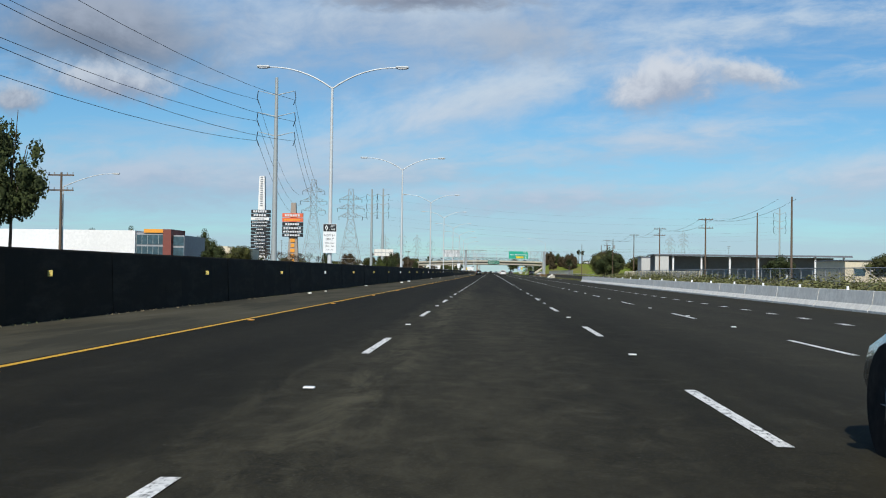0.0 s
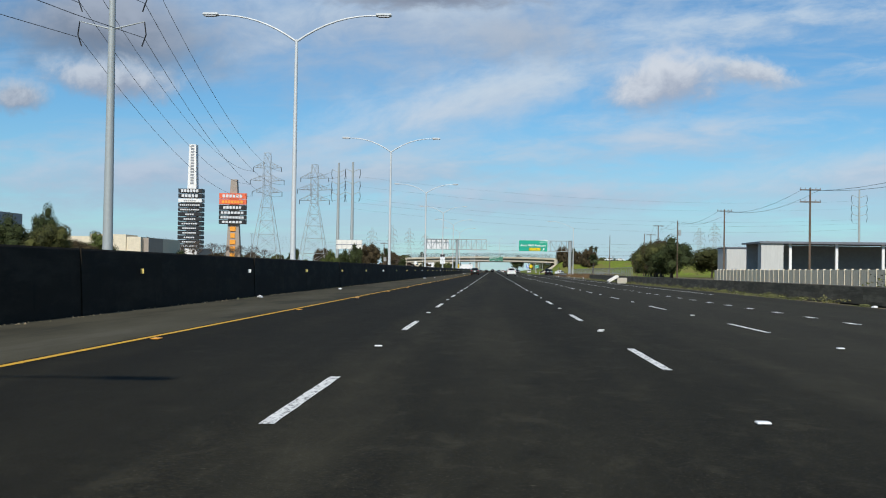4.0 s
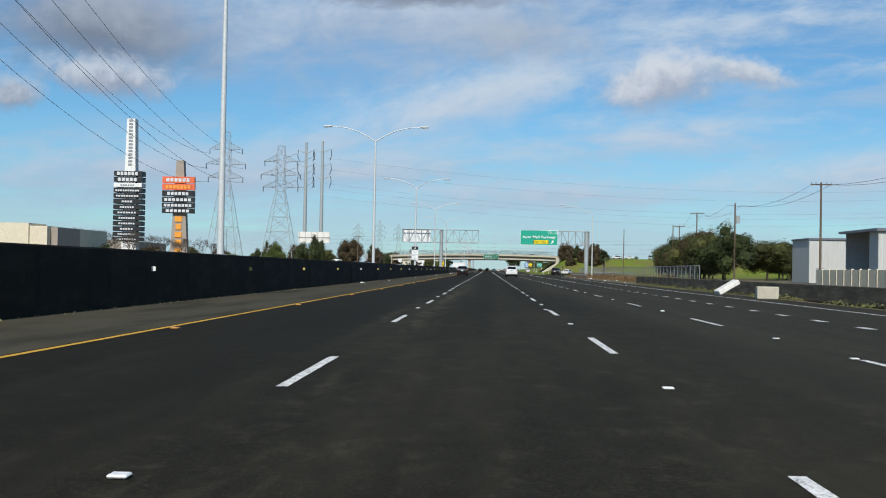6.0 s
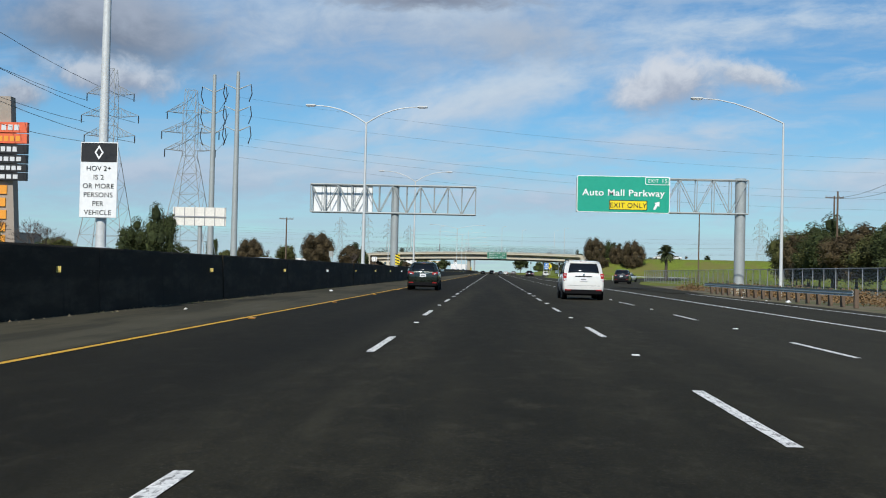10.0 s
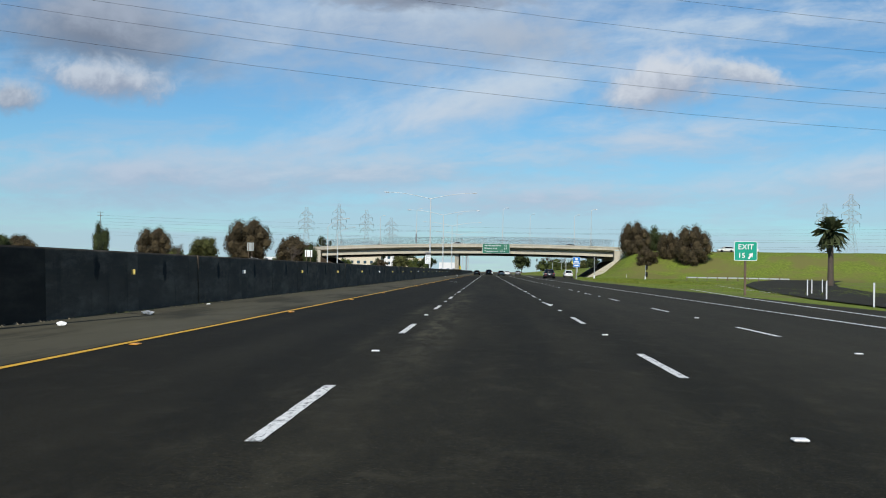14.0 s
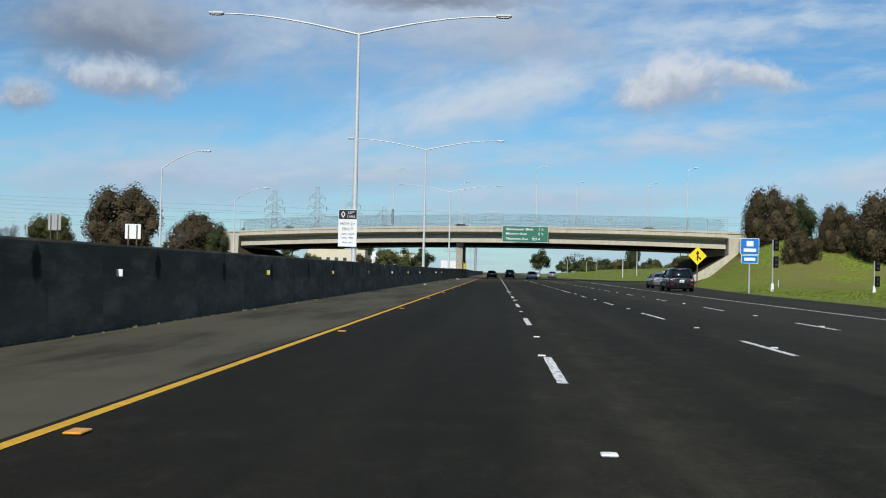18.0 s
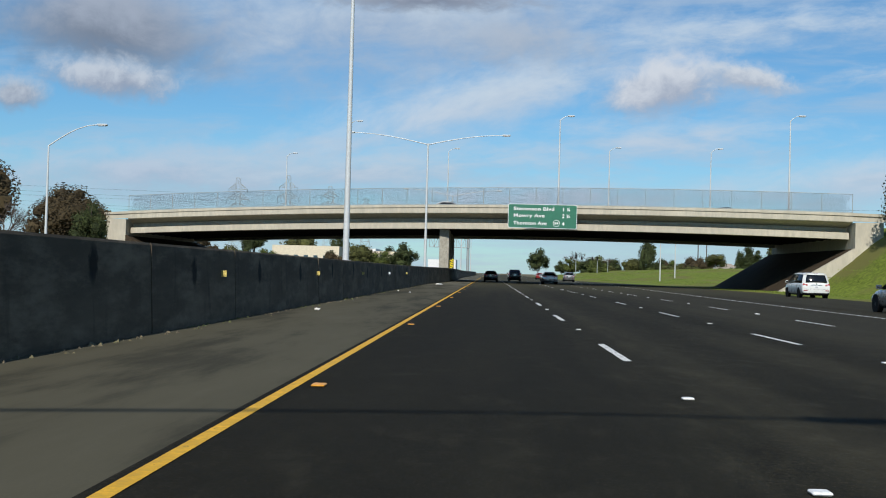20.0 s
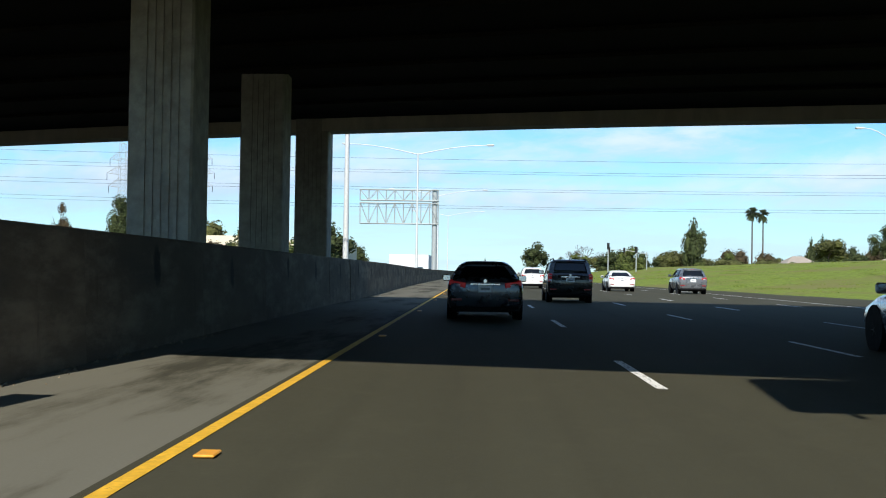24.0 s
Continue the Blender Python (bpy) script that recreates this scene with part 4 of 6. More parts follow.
merge = thing("warning_sign", "yellow diamond lane-added sign on a wooden post", "road sign", (20.6, 680, 0))
part("board", prism(bmesh.new(), [(0, 4.35), (0.98, 3.37), (0, 2.39), (-0.98, 3.37)], -0.02, 0.02), YELLOW, merge)
part("arrow", prism(bmesh.new(), [(-0.07, 2.85), (0.07, 2.85), (0.07, 3.55), (0.2, 3.55), (0, 3.95), (-0.2, 3.55), (-0.07, 3.55)], -0.04, -0.025), BLACK, merge)
part("branch", prism(bmesh.new(), [(0.28, 2.95), (0.40, 3.02), (0.075, 3.40), (0.075, 3.22)], -0.04, -0.025), BLACK, merge)
part("post", boxed(-0.06, 0.06, 0.025, 0.14, 0, 3.6), WOOD, merge)

blue = thing("services_sign", "blue roadside service sign on a steel post", "road sign", (17.8, 642, 0))
panel(blue, -0.68, 0.68, 2.85, 4.05, BLUE, STEEL, r=0.06)
panel(blue, -0.62, 0.62, 2.2, 2.8, BLUE, STEEL, r=0.04)
bars(blue, [(-0.25, 0.25, 3.45, 3.85), (-0.45, 0.45, 3.05, 3.3), (-0.4, 0.4, 2.4, 2.62)], SIGN_W)
part("post", boxed(-0.05, 0.05, 0.035, 0.13, 0, 4.0), STEEL, blue)

for x, y, z0, label in ((-7.0, 411.1, 1.48, "yellow and black chevron marker at the gantry column"), (-6.1, 746.6, 1.48, "yellow and black chevron marker at the bridge pier")):
    chev = thing("object_marker", label, "road sign", (x, y, 0))
    part("board", boxed(-0.2, 0.2, 0, 0.02, z0 + 0.1, z0 + 1.1), YELLOW, chev)
    for i in range(4):
        z = z0 + 0.16 + i * 0.26
        part("black_stripe", prism(bmesh.new(), [(-0.19, z + 0.1), (0.19, z - 0.05), (0.19, z + 0.06), (-0.19, z + 0.21)], -0.008, -0.002), BLACK, chev)
    part("stake", boxed(-0.03, 0.03, 0.021, 0.05, z0 - 0.02, z0 + 1.0), STEEL_DULL, chev)


# ---- shopping centre pylons ----
def tenant_pylon_white(x, y):
    p = thing("shopping_pylon", "tall tapering white tower sign with black tenant boards", "pylon sign", (x, y, 0))
    part("mast", prism(bmesh.new(), [(-2.3, 0), (2.3, 0), (1.2, 43.5), (-1.2, 43.5)], 0, 3), WHITE, p)
    for i in range(14):
        part("lettering_bar", boxed(-0.6, 0.6, -0.06, -0.02, 29.6 + i, 30.25 + i), STEEL_DULL, p)
    z = 28.0
    for i, h in enumerate((1.75, 1.75, 1.5, 1.6, 1.6, 1.7, 1.6, 1.6, 1.6, 1.6, 1.6, 1.5, 1.4)):
        mat = BLACK if i not in (2,) else WHITE
        b = part("tenant_board", boxed(-4.6, 3.7, -0.5, 3.5, z - h * 0.80, z), mat, p)
        wide = (3.9, 3.6, 2.6, 4.4, 4.2, 2.0, 2.6, 3.4, 3.0, 3.0, 2.4, 3.2, 3.6)[i]
        blocks = max(4, round(wide * (1.5 if i < 2 else 2.2)))
        for j in range(blocks):
            x0_ = -0.45 - wide * 0.82 + 1.64 * wide * j / blocks
            part("lettering_bar", boxed(x0_, x0_ + 1.64 * wide / blocks * 0.74, -0.56, -0.52, z - h * (0.70 if i < 2 else 0.6), z - h * (0.14 if i < 2 else 0.3)), BAR_W if i != 2 else STEEL_DULL, b)
        z -= h
    return p


def tenant_pylon_tan(x, y):
    p = thing("shopping_pylon", "slanted tan tower sign with orange and black tenant boards", "pylon sign", (x, y, 0))
    part("mast", prism(bmesh.new(), [(-2.6, 0), (2.9, 0), (1.1, 31.5), (-1.0, 31.5)], 0.4, 2.6), SIGN_TAN, p)
    z = 26.6
    for i, (h, mat) in enumerate(((2.1, ORANGE), (2.0, ORANGE), (1.9, BLACK), (1.7, BLACK), (1.6, BLACK), (1.6, BLACK))):
        b = part("tenant_board", boxed(-4.8, 4.8, -0.6, 0.39, z - h * 0.9, z), mat, p)
        wide = (3.6, 3.8, 3.3, 4.1, 4.2, 3.6)[i]
        blocks = max(5, round(wide * 1.8))
        for j in range(blocks):
            x0_ = -wide + 2 * wide * j / blocks
            part("lettering_bar", boxed(x0_, x0_ + 2 * wide / blocks * 0.74, -0.66, -0.62, z - h * 0.70, z - h * 0.22), BAR_W if i != 1 else ORANGE_L, b)
        z -= h
    for i, wd in enumerate((1.0, 0.8, 1.0, 0.9, 0.9)):
        part("lettering_block", boxed(-wd, wd, 0.1, 0.39, 13.4 - i * 2.3, 15.0 - i * 2.3), ORANGE_L, p)
    return p


tenant_pylon_white(-103.5, 512.5)
tenant_pylon_tan(-89.0, 513)


# ---- power lines ----
def lattice_pylon(x, y, h, group="lattice pylons", base=4.6, turn=0.0):
    grey = PYLON_GREY if group == "lattice pylons" else STEEL
    p = thing("lattice_pylon", "grey steel lattice power pylon with three pairs of arms", "pylon", (x, y, 0), turn, group=group)
    if group != "lattice pylons":
        p.scale = (0.62, 0.62, 1.0)
    levels = [0, 0.16, 0.3, 0.42, 0.53, 0.63, 0.72, 0.8, 0.88, 1.0]
    half_at = [base * (1 - f / 0.66) + 1.35 if f < 0.63 else 1.45 if f < 0.95 else 1.15 for f in levels]
    for sx in (-1, 1):
        for sy in (-1, 1):
            pts = [(sx * w_, sy * w_, f * h) for w_, f in zip(half_at, levels)]
            part("leg", pipe(bmesh.new(), pts, 0.11, 0.07, 4), grey, p)
    for i, (f0, f1) in enumerate(zip(levels, levels[1:])):
        a, b = half_at[i], half_at[i + 1]
        bars_ = []
        for s in (-1, 1):
            bars_ += [((-a, s * a, f0 * h), (b, s * b, f1 * h)), ((a, s * a, f0 * h), (-b, s * b, f1 * h)), ((s * a, -a, f0 * h), (s * b, b, f1 * h)), ((-b, s * b, f1 * h), (b, s * b, f1 * h))]
        if group == "lattice pylons":
            for c, d in bars_:
                part("brace", tube(bmesh.new(), c, d, 0.05, n=4), grey, p)
        else:
            bm = bmesh.new()
            for c, d in bars_:
                tube(bm, c, d, 0.05, n=4)
            tagged(part("bracing", bm, grey, p), kind="stuff")
    for f, reach in ((0.66, 6.0), (0.76, 6.8), (0.87, 5.6)):
        for s in (-1, 1):
            bm = bmesh.new()
            tip = (s * reach, 0, f * h + 0.3)
            near = group == "lattice pylons"
            for sy in (-1, 1):
                tube(bm, (s * 1.4, sy * 1.4, f * h - 0.1), tip, 0.06, n=4)
                struts = [((s * 1.4, sy * 1.4, f * h + 2.4), tip, 0.055)]
                for j in (0.3, 0.6):
                    lo_ = Vector((s * 1.4, sy * 1.4, f * h - 0.1)).lerp(Vector(tip), j)
                    for j2 in (j, j - 0.3):
                        struts.append((lo_, Vector((s * 1.4, sy * 1.4, f * h + 2.4)).lerp(Vector(tip), j2), 0.04))
                for c, d, r in struts:
                    if near:
                        part("arm_strut", tube(bmesh.new(), c, d, r, n=4), grey, p)
                    else:
                        tube(bm, c, d, r, n=4)
            arm_ = part("cross_arm", bm, grey, p)
            if not near:
                tagged(arm_, kind="stuff")
            part("insulator", tube(bmesh.new(), (s * reach, 0, f * h + 0.3), (s * reach, 0, f * h - 1.5), 0.13, n=5), BLACK, p)
    return p


def steel_mast(x, y, h, reach=4.5, r=0.75, lean=0.0, base=0.0):
    p = thing("steel_power_mast", "tall tubular grey steel power mast with angled arms", "pylon", (x, y, 0), group="tubular power masts")
    part("shaft", tube(bmesh.new(), (0, 0, 0), (0, 0, h), r, r * 0.5, 12), STEEL, p)
    for i, f in enumerate((0.70, 0.80, 0.91)):
        for s in (-1, 1):
            z = f * h
            part("cross_arm", tube(bmesh.new(), (0, 0, z), (s * reach, 0, z + 1.1), 0.14, 0.07, 6), STEEL, p)
            bm = tube(bmesh.new(), (s * reach, 0, z + 1.1), (s * (reach + 0.25), 0, z - 0.8), 0.1, n=5)
            tube(bm, (s * (reach + 0.25), 0, z - 0.8), (s * (reach - 0.3), 0, z - 2.4), 0.1, n=5)
            part("insulator", bm, BLACK, p)
    return p


def wire(a, b, sag, r=0.045, n=14):
    a, b = Vector(a), Vector(b)
    pts = [a.lerp(b, i / n) - Vector((0, 0, sag * 4 * (i / n) * (1 - i / n))) for i in range(n + 1)]
    return tagged(part("power_cable", pipe(bmesh.new(), pts, r, n=4), BLACK), "thin dark overhead power cable", "cable", group="overhead cables")


steel_mast(-52.2, 276, 48.8, 4.6)
steel_mast(-55.0, 534, 39.6, 2.4, 0.7)
steel_mast(-49.3, 530, 39.6, 2.6, 0.7)
lattice_pylon(-88.5, 570, 46.6)
lattice_pylon(-69.6, 571, 42.2)
for x, y, h in ((-82, 1067, 37.5), (-70, 1100, 36), (-58, 1130, 33), (-96, 1040, 34), (158, 931, 37), (148, 935, 33)):
    lattice_pylon(x, y, h, "distant lattice pylons")
for s in (-1, 1):
    for f0, f1 in ((0.70, 0.66), (0.80, 0.76), (0.91, 0.87)):
        wire((-52.2 + s * 4.6, 276, 48.8 * f0 - 1.2), (-88.5 + s * 6.0, 570, 46.6 * f1 - 1.3), 7)
        wire((-52.2 + s * 4.6, 276, 48.8 * f0 - 1.2), (-64 + s * 4.6, -60, 48 * f0), 8)
        wire((-55 + s * 3, 534, 39.6 * f0), (-69.6 + s * 6, 571, 42.2 * f1), 0.6)
steel_mast(150, 588, 36, 3.0, 0.6)
for i, (za, zb) in enumerate(((34.5, 31.5), (31, 28.5), (26.6, 24.0), (25.0, 22.4), (22.6, 20.0))):
    wire((-49.3 + 0.45, 530, za), (150 - 0.35, 588, zb), 4.2, 0.013)


def wood_pole(x, y, h, arms=1, group="timber utility poles", can=False):
    p = thing("utility_pole", "weathered timber utility pole with cross-arm", "utility pole", (x, y, 0), group=group)
    part("shaft", tube(bmesh.new(), (0, 0, 0), (0, 0, h), 0.17, 0.11, 8), WOOD, p)
    for i in range(arms):
        z = h - 0.35 - i * 1.5
        part("cross_arm", boxed(-1.3, 1.3, -0.18, -0.06, z, z + 0.14), WOOD, p)
        for x_ in (-1.2, -0.65, 0.65, 1.2):
            part("insulator", tube(bmesh.new(), (x_, -0.12, z + 0.14), (x_, -0.12, z + 0.36), 0.05, n=6), STEEL_DULL, p)
    if can:
        part("transformer", tube(bmesh.new(), (0.45, 0, h - 3.2), (0.45, 0, h - 2.0), 0.3, n=10), STEEL, p)
    return p


for x, y, h, arms, can in ((39.6, 197.6, 11.2, 2, False), (48.8, 198.3, 12.3, 0, False), (40.4, 142.8, 11.4, 0, False), (44, 413, 13.4, 1, False), (40.9, 363, 12.3, 0, True),
                           (41, 262, 12.0, 2, False), (42.5, 322, 12.5, 1, False), (50, 470, 13, 1, False), (46, 553, 15, 0, False), (46, 455, 12.5, 0, False)):
    wood_pole(x, y, h, arms, can=can)
for a, b in (((39.6, 142, 11), (39.6, 197.6, 10.9)), ((39.6, 197.6, 10.9), (41, 262, 11.7)), ((41, 262, 11.7), (42.5, 322, 12.2)), ((42.5, 322, 12.2), (40.9, 363, 12)), ((40.9, 363, 12), (44, 413, 13.1)), ((44, 413, 13.1), (50, 470, 12.7))):
    for dx_ in (-1.1, 1.1):
        wire((a[0] + dx_, a[1], a[2]), (b[0] + dx_, b[1], b[2]), 1.2, 0.02, 8)
wood_pole(-36, 514, 10.2, 1)

wood_pole(-41, 105.5, 10.4, 2)
single_lamp(-42.5, 110, 9.3, 5.2, 1, 1.4)
# wires over the motorway beyond the bridge, between two masts
wood_pole(-172, 936, 25, 2)
wood_pole(196, 936, 25, 2)
for z, sag in ((23.4, 2.6), (22.2, 3.4), (20.6, 2.2), (19.4, 3.6), (17.8, 2.4), (16.2, 3.4), (14.8, 2.4)):
    wire((-171.85, 936, z), (195.85, 936, z - 0.6), sag, 0.02, 24)

# ---- buildings ----
depot = thing("depot_building", "low cream stucco depot with a flat roof behind the yard", "building", (80, 250, 0))
part("wall_block", boxed(0, 40, 0, 22, 0, 4.7), CREAM, depot)
part("roof", boxed(-0.3, 40.3, -0.3, 22.3, 4.7, 4.95), ROOF, depot)
for i in range(6):
    part("window", boxed(2 + i * 6, 4.4 + i * 6, -0.06, -0.004, 1.4, 3.0), GLASS_B, depot)
shed = thing("open_shed", "long grey steel shed with an open front and white posts", "shed", (48.5, 318, 0))
part("roof", prism(bmesh.new(), [(-0.8, 6.55), (54, 6.75), (54, 7.05), (-0.8, 6.85)], -1, 14), ROOF, shed)
part("fascia", boxed(-0.9, 54.1, -1.08, -1.01, 6.5, 6.8), ROOF, shed)
part("back_wall", boxed(0, 53, 13.2, 13.5, 0, 6.54), GREY_WALL, shed)
part("side_wall", boxed(-0.1, 0.1, -0.6, 4.0, 0, 6.55), PALE_GREY, shed)
part("end_panel", boxed(-0.6, 3.2, -0.7, -0.62, 0, 6.5), PALE_GREY, shed)
for i in range(7):
    part("post", boxed(4.3 + i * 7.9, 4.75 + i * 7.9, -0.2, 0.25, 0, 6.56), WHITE, shed)
annex = thing("white_annex", "plain white metal building with a grey side and door", "building", (47.9, 346, 0))
part("wall_block", boxed(0, 14, 0, 9, 0, 6.2), PALE_GREY, annex)
part("roof", prism(bmesh.new(), [(-0.2, 6.2), (14.2, 6.2), (14.2, 6.6), (-0.2, 6.45)], -0.2, 9.2), ROOF, annex)
part("side_wall", boxed(-0.06, -0.004, 0, 9, 0, 6.2), PALE_GREY, annex)
part("door", boxed(0.9, 2.1, -0.06, -0.004, 0, 2.2), GREY_WALL, annex)
office = thing("office_block", "low white office block with orange and glass corner", "building", (-76, 267, 0))
part("white_wing", boxed(-70, -8.2, -0.6, 40, 0, 9.9), WHITE, office)
part("glass_wing", boxed(-8.2, -1.4, 0.2, 40, 0, 9.4), GREY_WALL, office)
for i in range(3):
    part("window_band", boxed(-8.1, -1.5, 0.1, 0.18, 1.0 + i * 2.8, 3.3 + i * 2.8), GLASS_B, office)
    for j in range(5):
        part("mullion", boxed(-8.1 + j * 1.35, -8.02 + j * 1.35, 0.05, 0.098, 1.0 + i * 2.8, 3.3 + i * 2.8), STEEL, office)
part("orange_band", boxed(-6.2, -1.4, -0.2, 3.0, 9.42, 10.3), ORANGE_L, office)
part("red_corner", boxed(-1.4, 0.6, -0.6, 12, 0, 10.3), BRICK_RED, office)
part("grey_corner", boxed(0.6, 3.4, 1, 8, 0, 8.9), GREY_WALL, office)
for i in range(3):
    part("window_band", boxed(0.7, 3.3, 0.92, 0.98, 1.0 + i * 2.7, 3.2 + i * 2.7), GLASS_B, office)
part("low_roof", boxed(-110, -26, -30, -1, 0, 5.0), GREY_WALL, office)
shop = thing("shop_building", "cream stucco retail building with stepped parapet", "building", (-95.5, 430, 0))
part("wall_block", boxed(-60, 0, 0, 40, 0, 8.9), CREAM, shop)
part("parapet", boxed(-14, -4, -0.5, 10, 0, 9.5), CREAM, shop)
part("tower", boxed(0, 1.6, 2, 16, 0, 8.7), SIGN_TAN, shop)
shop2 = thing("shop_building", "low brown retail building behind bare trees", "building", (-120, 560, 0))
part("wall_block", boxed(-90, 0, 0, 50, 0, 8.5), SIGN_TAN, shop2)
for x, y, wd, h, mat in ((-33, 945, 15, 6.5, CREAM), (-62, 990, 22, 8.5, CREAM), (-19, 1030, 10, 5.5, WHITE), (-100, 930, 20, 6, WHITE), (-50, 1040, 12, 9, WHITE)):
    b = thing("far_block", "pale apartment block far down the road", "building", (x, y, 0))
    part("wall_block", boxed(-wd / 2, wd / 2, 0, 20, 0, h), mat, b)
    for i in range(int(wd / 3.2)):
        for j in range(int(h / 3)):
            part("window", boxed(-wd / 2 + 0.8 + i * 3.2, -wd / 2 + 2.2 + i * 3.2, -0.05, -0.004, 1 + j * 3, 2.4 + j * 3), GLASS_B, b)
for x, y, wd in ((93, 1075, 9), (128, 1095, 11)):
    b = thing("house", "pale single-storey house with brown roof among trees", "house", (x, y, 2))
    part("wall_block", boxed(-wd / 2, wd / 2, 0, 10, -2, 3), CREAM, b)
    bm = bmesh.new()
    v = [bm.verts.new(c) for c in ((-wd / 2 - 0.6, -0.6, 3), (wd / 2 + 0.6, -0.6, 3), (wd / 2 + 0.6, 10.6, 3), (-wd / 2 - 0.6, 10.6, 3), (-wd / 2 + 3, 5, 5.4), (wd / 2 - 3, 5, 5.4))]
    for f in ((0, 1, 5, 4), (2, 3, 4, 5), (1, 2, 5), (3, 0, 4)):
        bm.faces.new([v[i] for i in f])
    part("roof", bm, SIGN_TAN, b)

board = thing("billboard_back", "pale double-sided billboard seen from behind on a steel post", "billboard", (-44.4, 484, 0))
part("post", tube(bmesh.new(), (0, 0.5, 0), (0, 0.5, 9.9), 0.35, n=10), STEEL, board)
part("panel", boxed(-4.2, 4.2, 0, 0.2, 7.3, 10.2), KRAIL, board)
part("frame", boxed(-4.3, 4.3, -0.12, -0.02, 8.6, 8.8), STEEL_DULL, board)
for i in range(6):
    part("stiffener", boxed(-4 + i * 1.6, -3.9 + i * 1.6, -0.1, -0.004, 7.3, 10.2), STEEL_DULL, board)

# ---- right roadside ----
krail = thing("concrete_barrier", "pale new concrete safety barrier in linked lengths", "barrier", (14.0, 0, 0))
KR = [(-0.3, 0), (0.3, 0), (0.3, 0.07), (0.16, 0.26), (0.09, 0.70), (-0.09, 0.70), (-0.16, 0.26), (-0.3, 0.07)]
me = bpy.data.meshes.new("barrier_length")
bm = prism(bmesh.new(), KR, 0.02, 6.06)
bm.to_mesh(me)
bm.free()
me.materials.append(KRAIL)
for i in range(27):
    o = new("barrier_length", me)
    o.parent, o.location = krail, (0.0, -18 + i * 6.1, 0)
for i in range(26):
    stub = tagged(part("barrier_reflector", boxed(-0.04, 0.04, -0.03, 0.03, 0.69, 0.82), SIGN_W), "small white reflector on the barrier", "reflector", group="barrier reflectors")
    stub.location = (14.0, -15 + i * 6.1, 0)
low_wall = thing("low_wall", "grimy low concrete barrier along the verge", "barrier", (17.2, 0, 0))
for i in range(25):
    o = new("wall_length", wall_piece(6.1, LOW_WALL) if i == 0 else low_wall.children[0].data)
    o.parent, o.location, o.scale = low_wall, (0, 140 + i * 6.1, 0), (1, 1, 0.48)
tan_fence = thing("panel_fence", "tan precast panel fence beside the shed yard", "fence", (38.5, 0, 0))
me2 = bpy.data.meshes.new("fence_panel")
bm = boxed(-0.06, 0.06, 0, 2.35, -0.1, 1.75, bevel=0.02)
bm.to_mesh(me2)
bm.free()
me2.materials.append(CREAM)
me3 = bpy.data.meshes.new("fence_post")
bm = boxed(-0.12, 0.12, -0.12, 0.0, -0.1, 1.84, bevel=0.02)
bm.to_mesh(me3)
bm.free()
me3.materials.append(CREAM)
for i in range(45):
    for nm, mm in (("panel", me2), ("post", me3)):
        o = new(nm, mm)
        o.parent, o.location = tan_fence, (0.0, 197 + i * 2.5, 0)


def chain_fence(x, y0, y1, h, label, dx=0.0):
    f = thing("chain_link_fence", label, "fence")
    n = int((y1 - y0) / 3)
    at_x = lambda y: x + dx * (y - y0) / (y1 - y0)
    for i in range(n + 1):
        y = y0 + (y1 - y0) * i / n
        part("post", tube(bmesh.new(), (at_x(y), y, 0), (at_x(y), y, h), 0.04, n=6), STEEL_DULL, f)
    part("rail", tube(bmesh.new(), (at_x(y0), y0, h), (at_x(y1), y1, h), 0.03, n=5), STEEL_DULL, f)
    bm = bmesh.new()
    y = y0
    while y < y1 - h:
        for s in (0, 1):
            a, b = (y, y + h) if s else (y + h, y)
            bm.faces.new([bm.verts.new((at_x(c), c, z)) for c, z in ((a, 0.05), (a + 0.03, 0.05), (b + 0.03, h), (b, h))])
        y += 0.22
    tagged(part("wire_mesh", bm, STEEL_DULL, f), kind="stuff")


chain_fence(23.5, 298, 500, 1.9, "sagging chain-link fence above the verge", 4)
chain_fence(24, 20, 170, 1.7, "chain-link fence in front of the hedge", 0)



def guard_rail(pts, label):
    """A W-shaped steel beam on timber posts, along pts (x, y, ground)."""
    rail = thing("guard_rail", label, "guard rail")
    prof = [(0, 0.45), (0.05, 0.5), (0, 0.56), (0.05, 0.62), (0, 0.7), (-0.03, 0.7), (0.02, 0.62), (-0.03, 0.56), (0.02, 0.5), (-0.03, 0.45)]
    bm = bmesh.new()
    rings = [[bm.verts.new((x + a, y, z + b)) for a, b in prof] for x, y, z in pts]
    for a, b in zip(rings, rings[1:]):
        for i in range(len(prof)):
            bm.faces.new((a[i], a[(i + 1) % len(prof)], b[(i + 1) % len(prof)], b[i]))
    bm.faces.new(rings[0][::-1])
    bm.faces.new(rings[-1])
    bmesh.ops.recalc_face_normals(bm, faces=bm.faces)
    part("beam", bm, STEEL, rail)
    for (x0, y0, z0), (x1, y1, z1) in zip(pts, pts[1:]):
        n = max(1, round(math.hypot(x1 - x0, y1 - y0) / 2))
        for i in range(n):
            f = i / n
            x, y, z = x0 + (x1 - x0) * f, y0 + (y1 - y0) * f, z0 + (z1 - z0) * f
            part("post", boxed(x + 0.06, x + 0.24, y - 0.08, y + 0.08, z - 0.05, z + 0.75), WOOD, rail)
    return rail


guard_rail([(16.9, 355, 0), (17.0, 372, 0), (17.2, 390, 0)], "galvanised guard rail on timber posts by the gantry")

bank_ = bmesh.new()
xs = [12.7 + i * 2.2 for i in range(60)] + [160, 190, 240]
ys = [440 + i * 4 for i in range(100)] + [860, 900, 950, 1000, 1080]


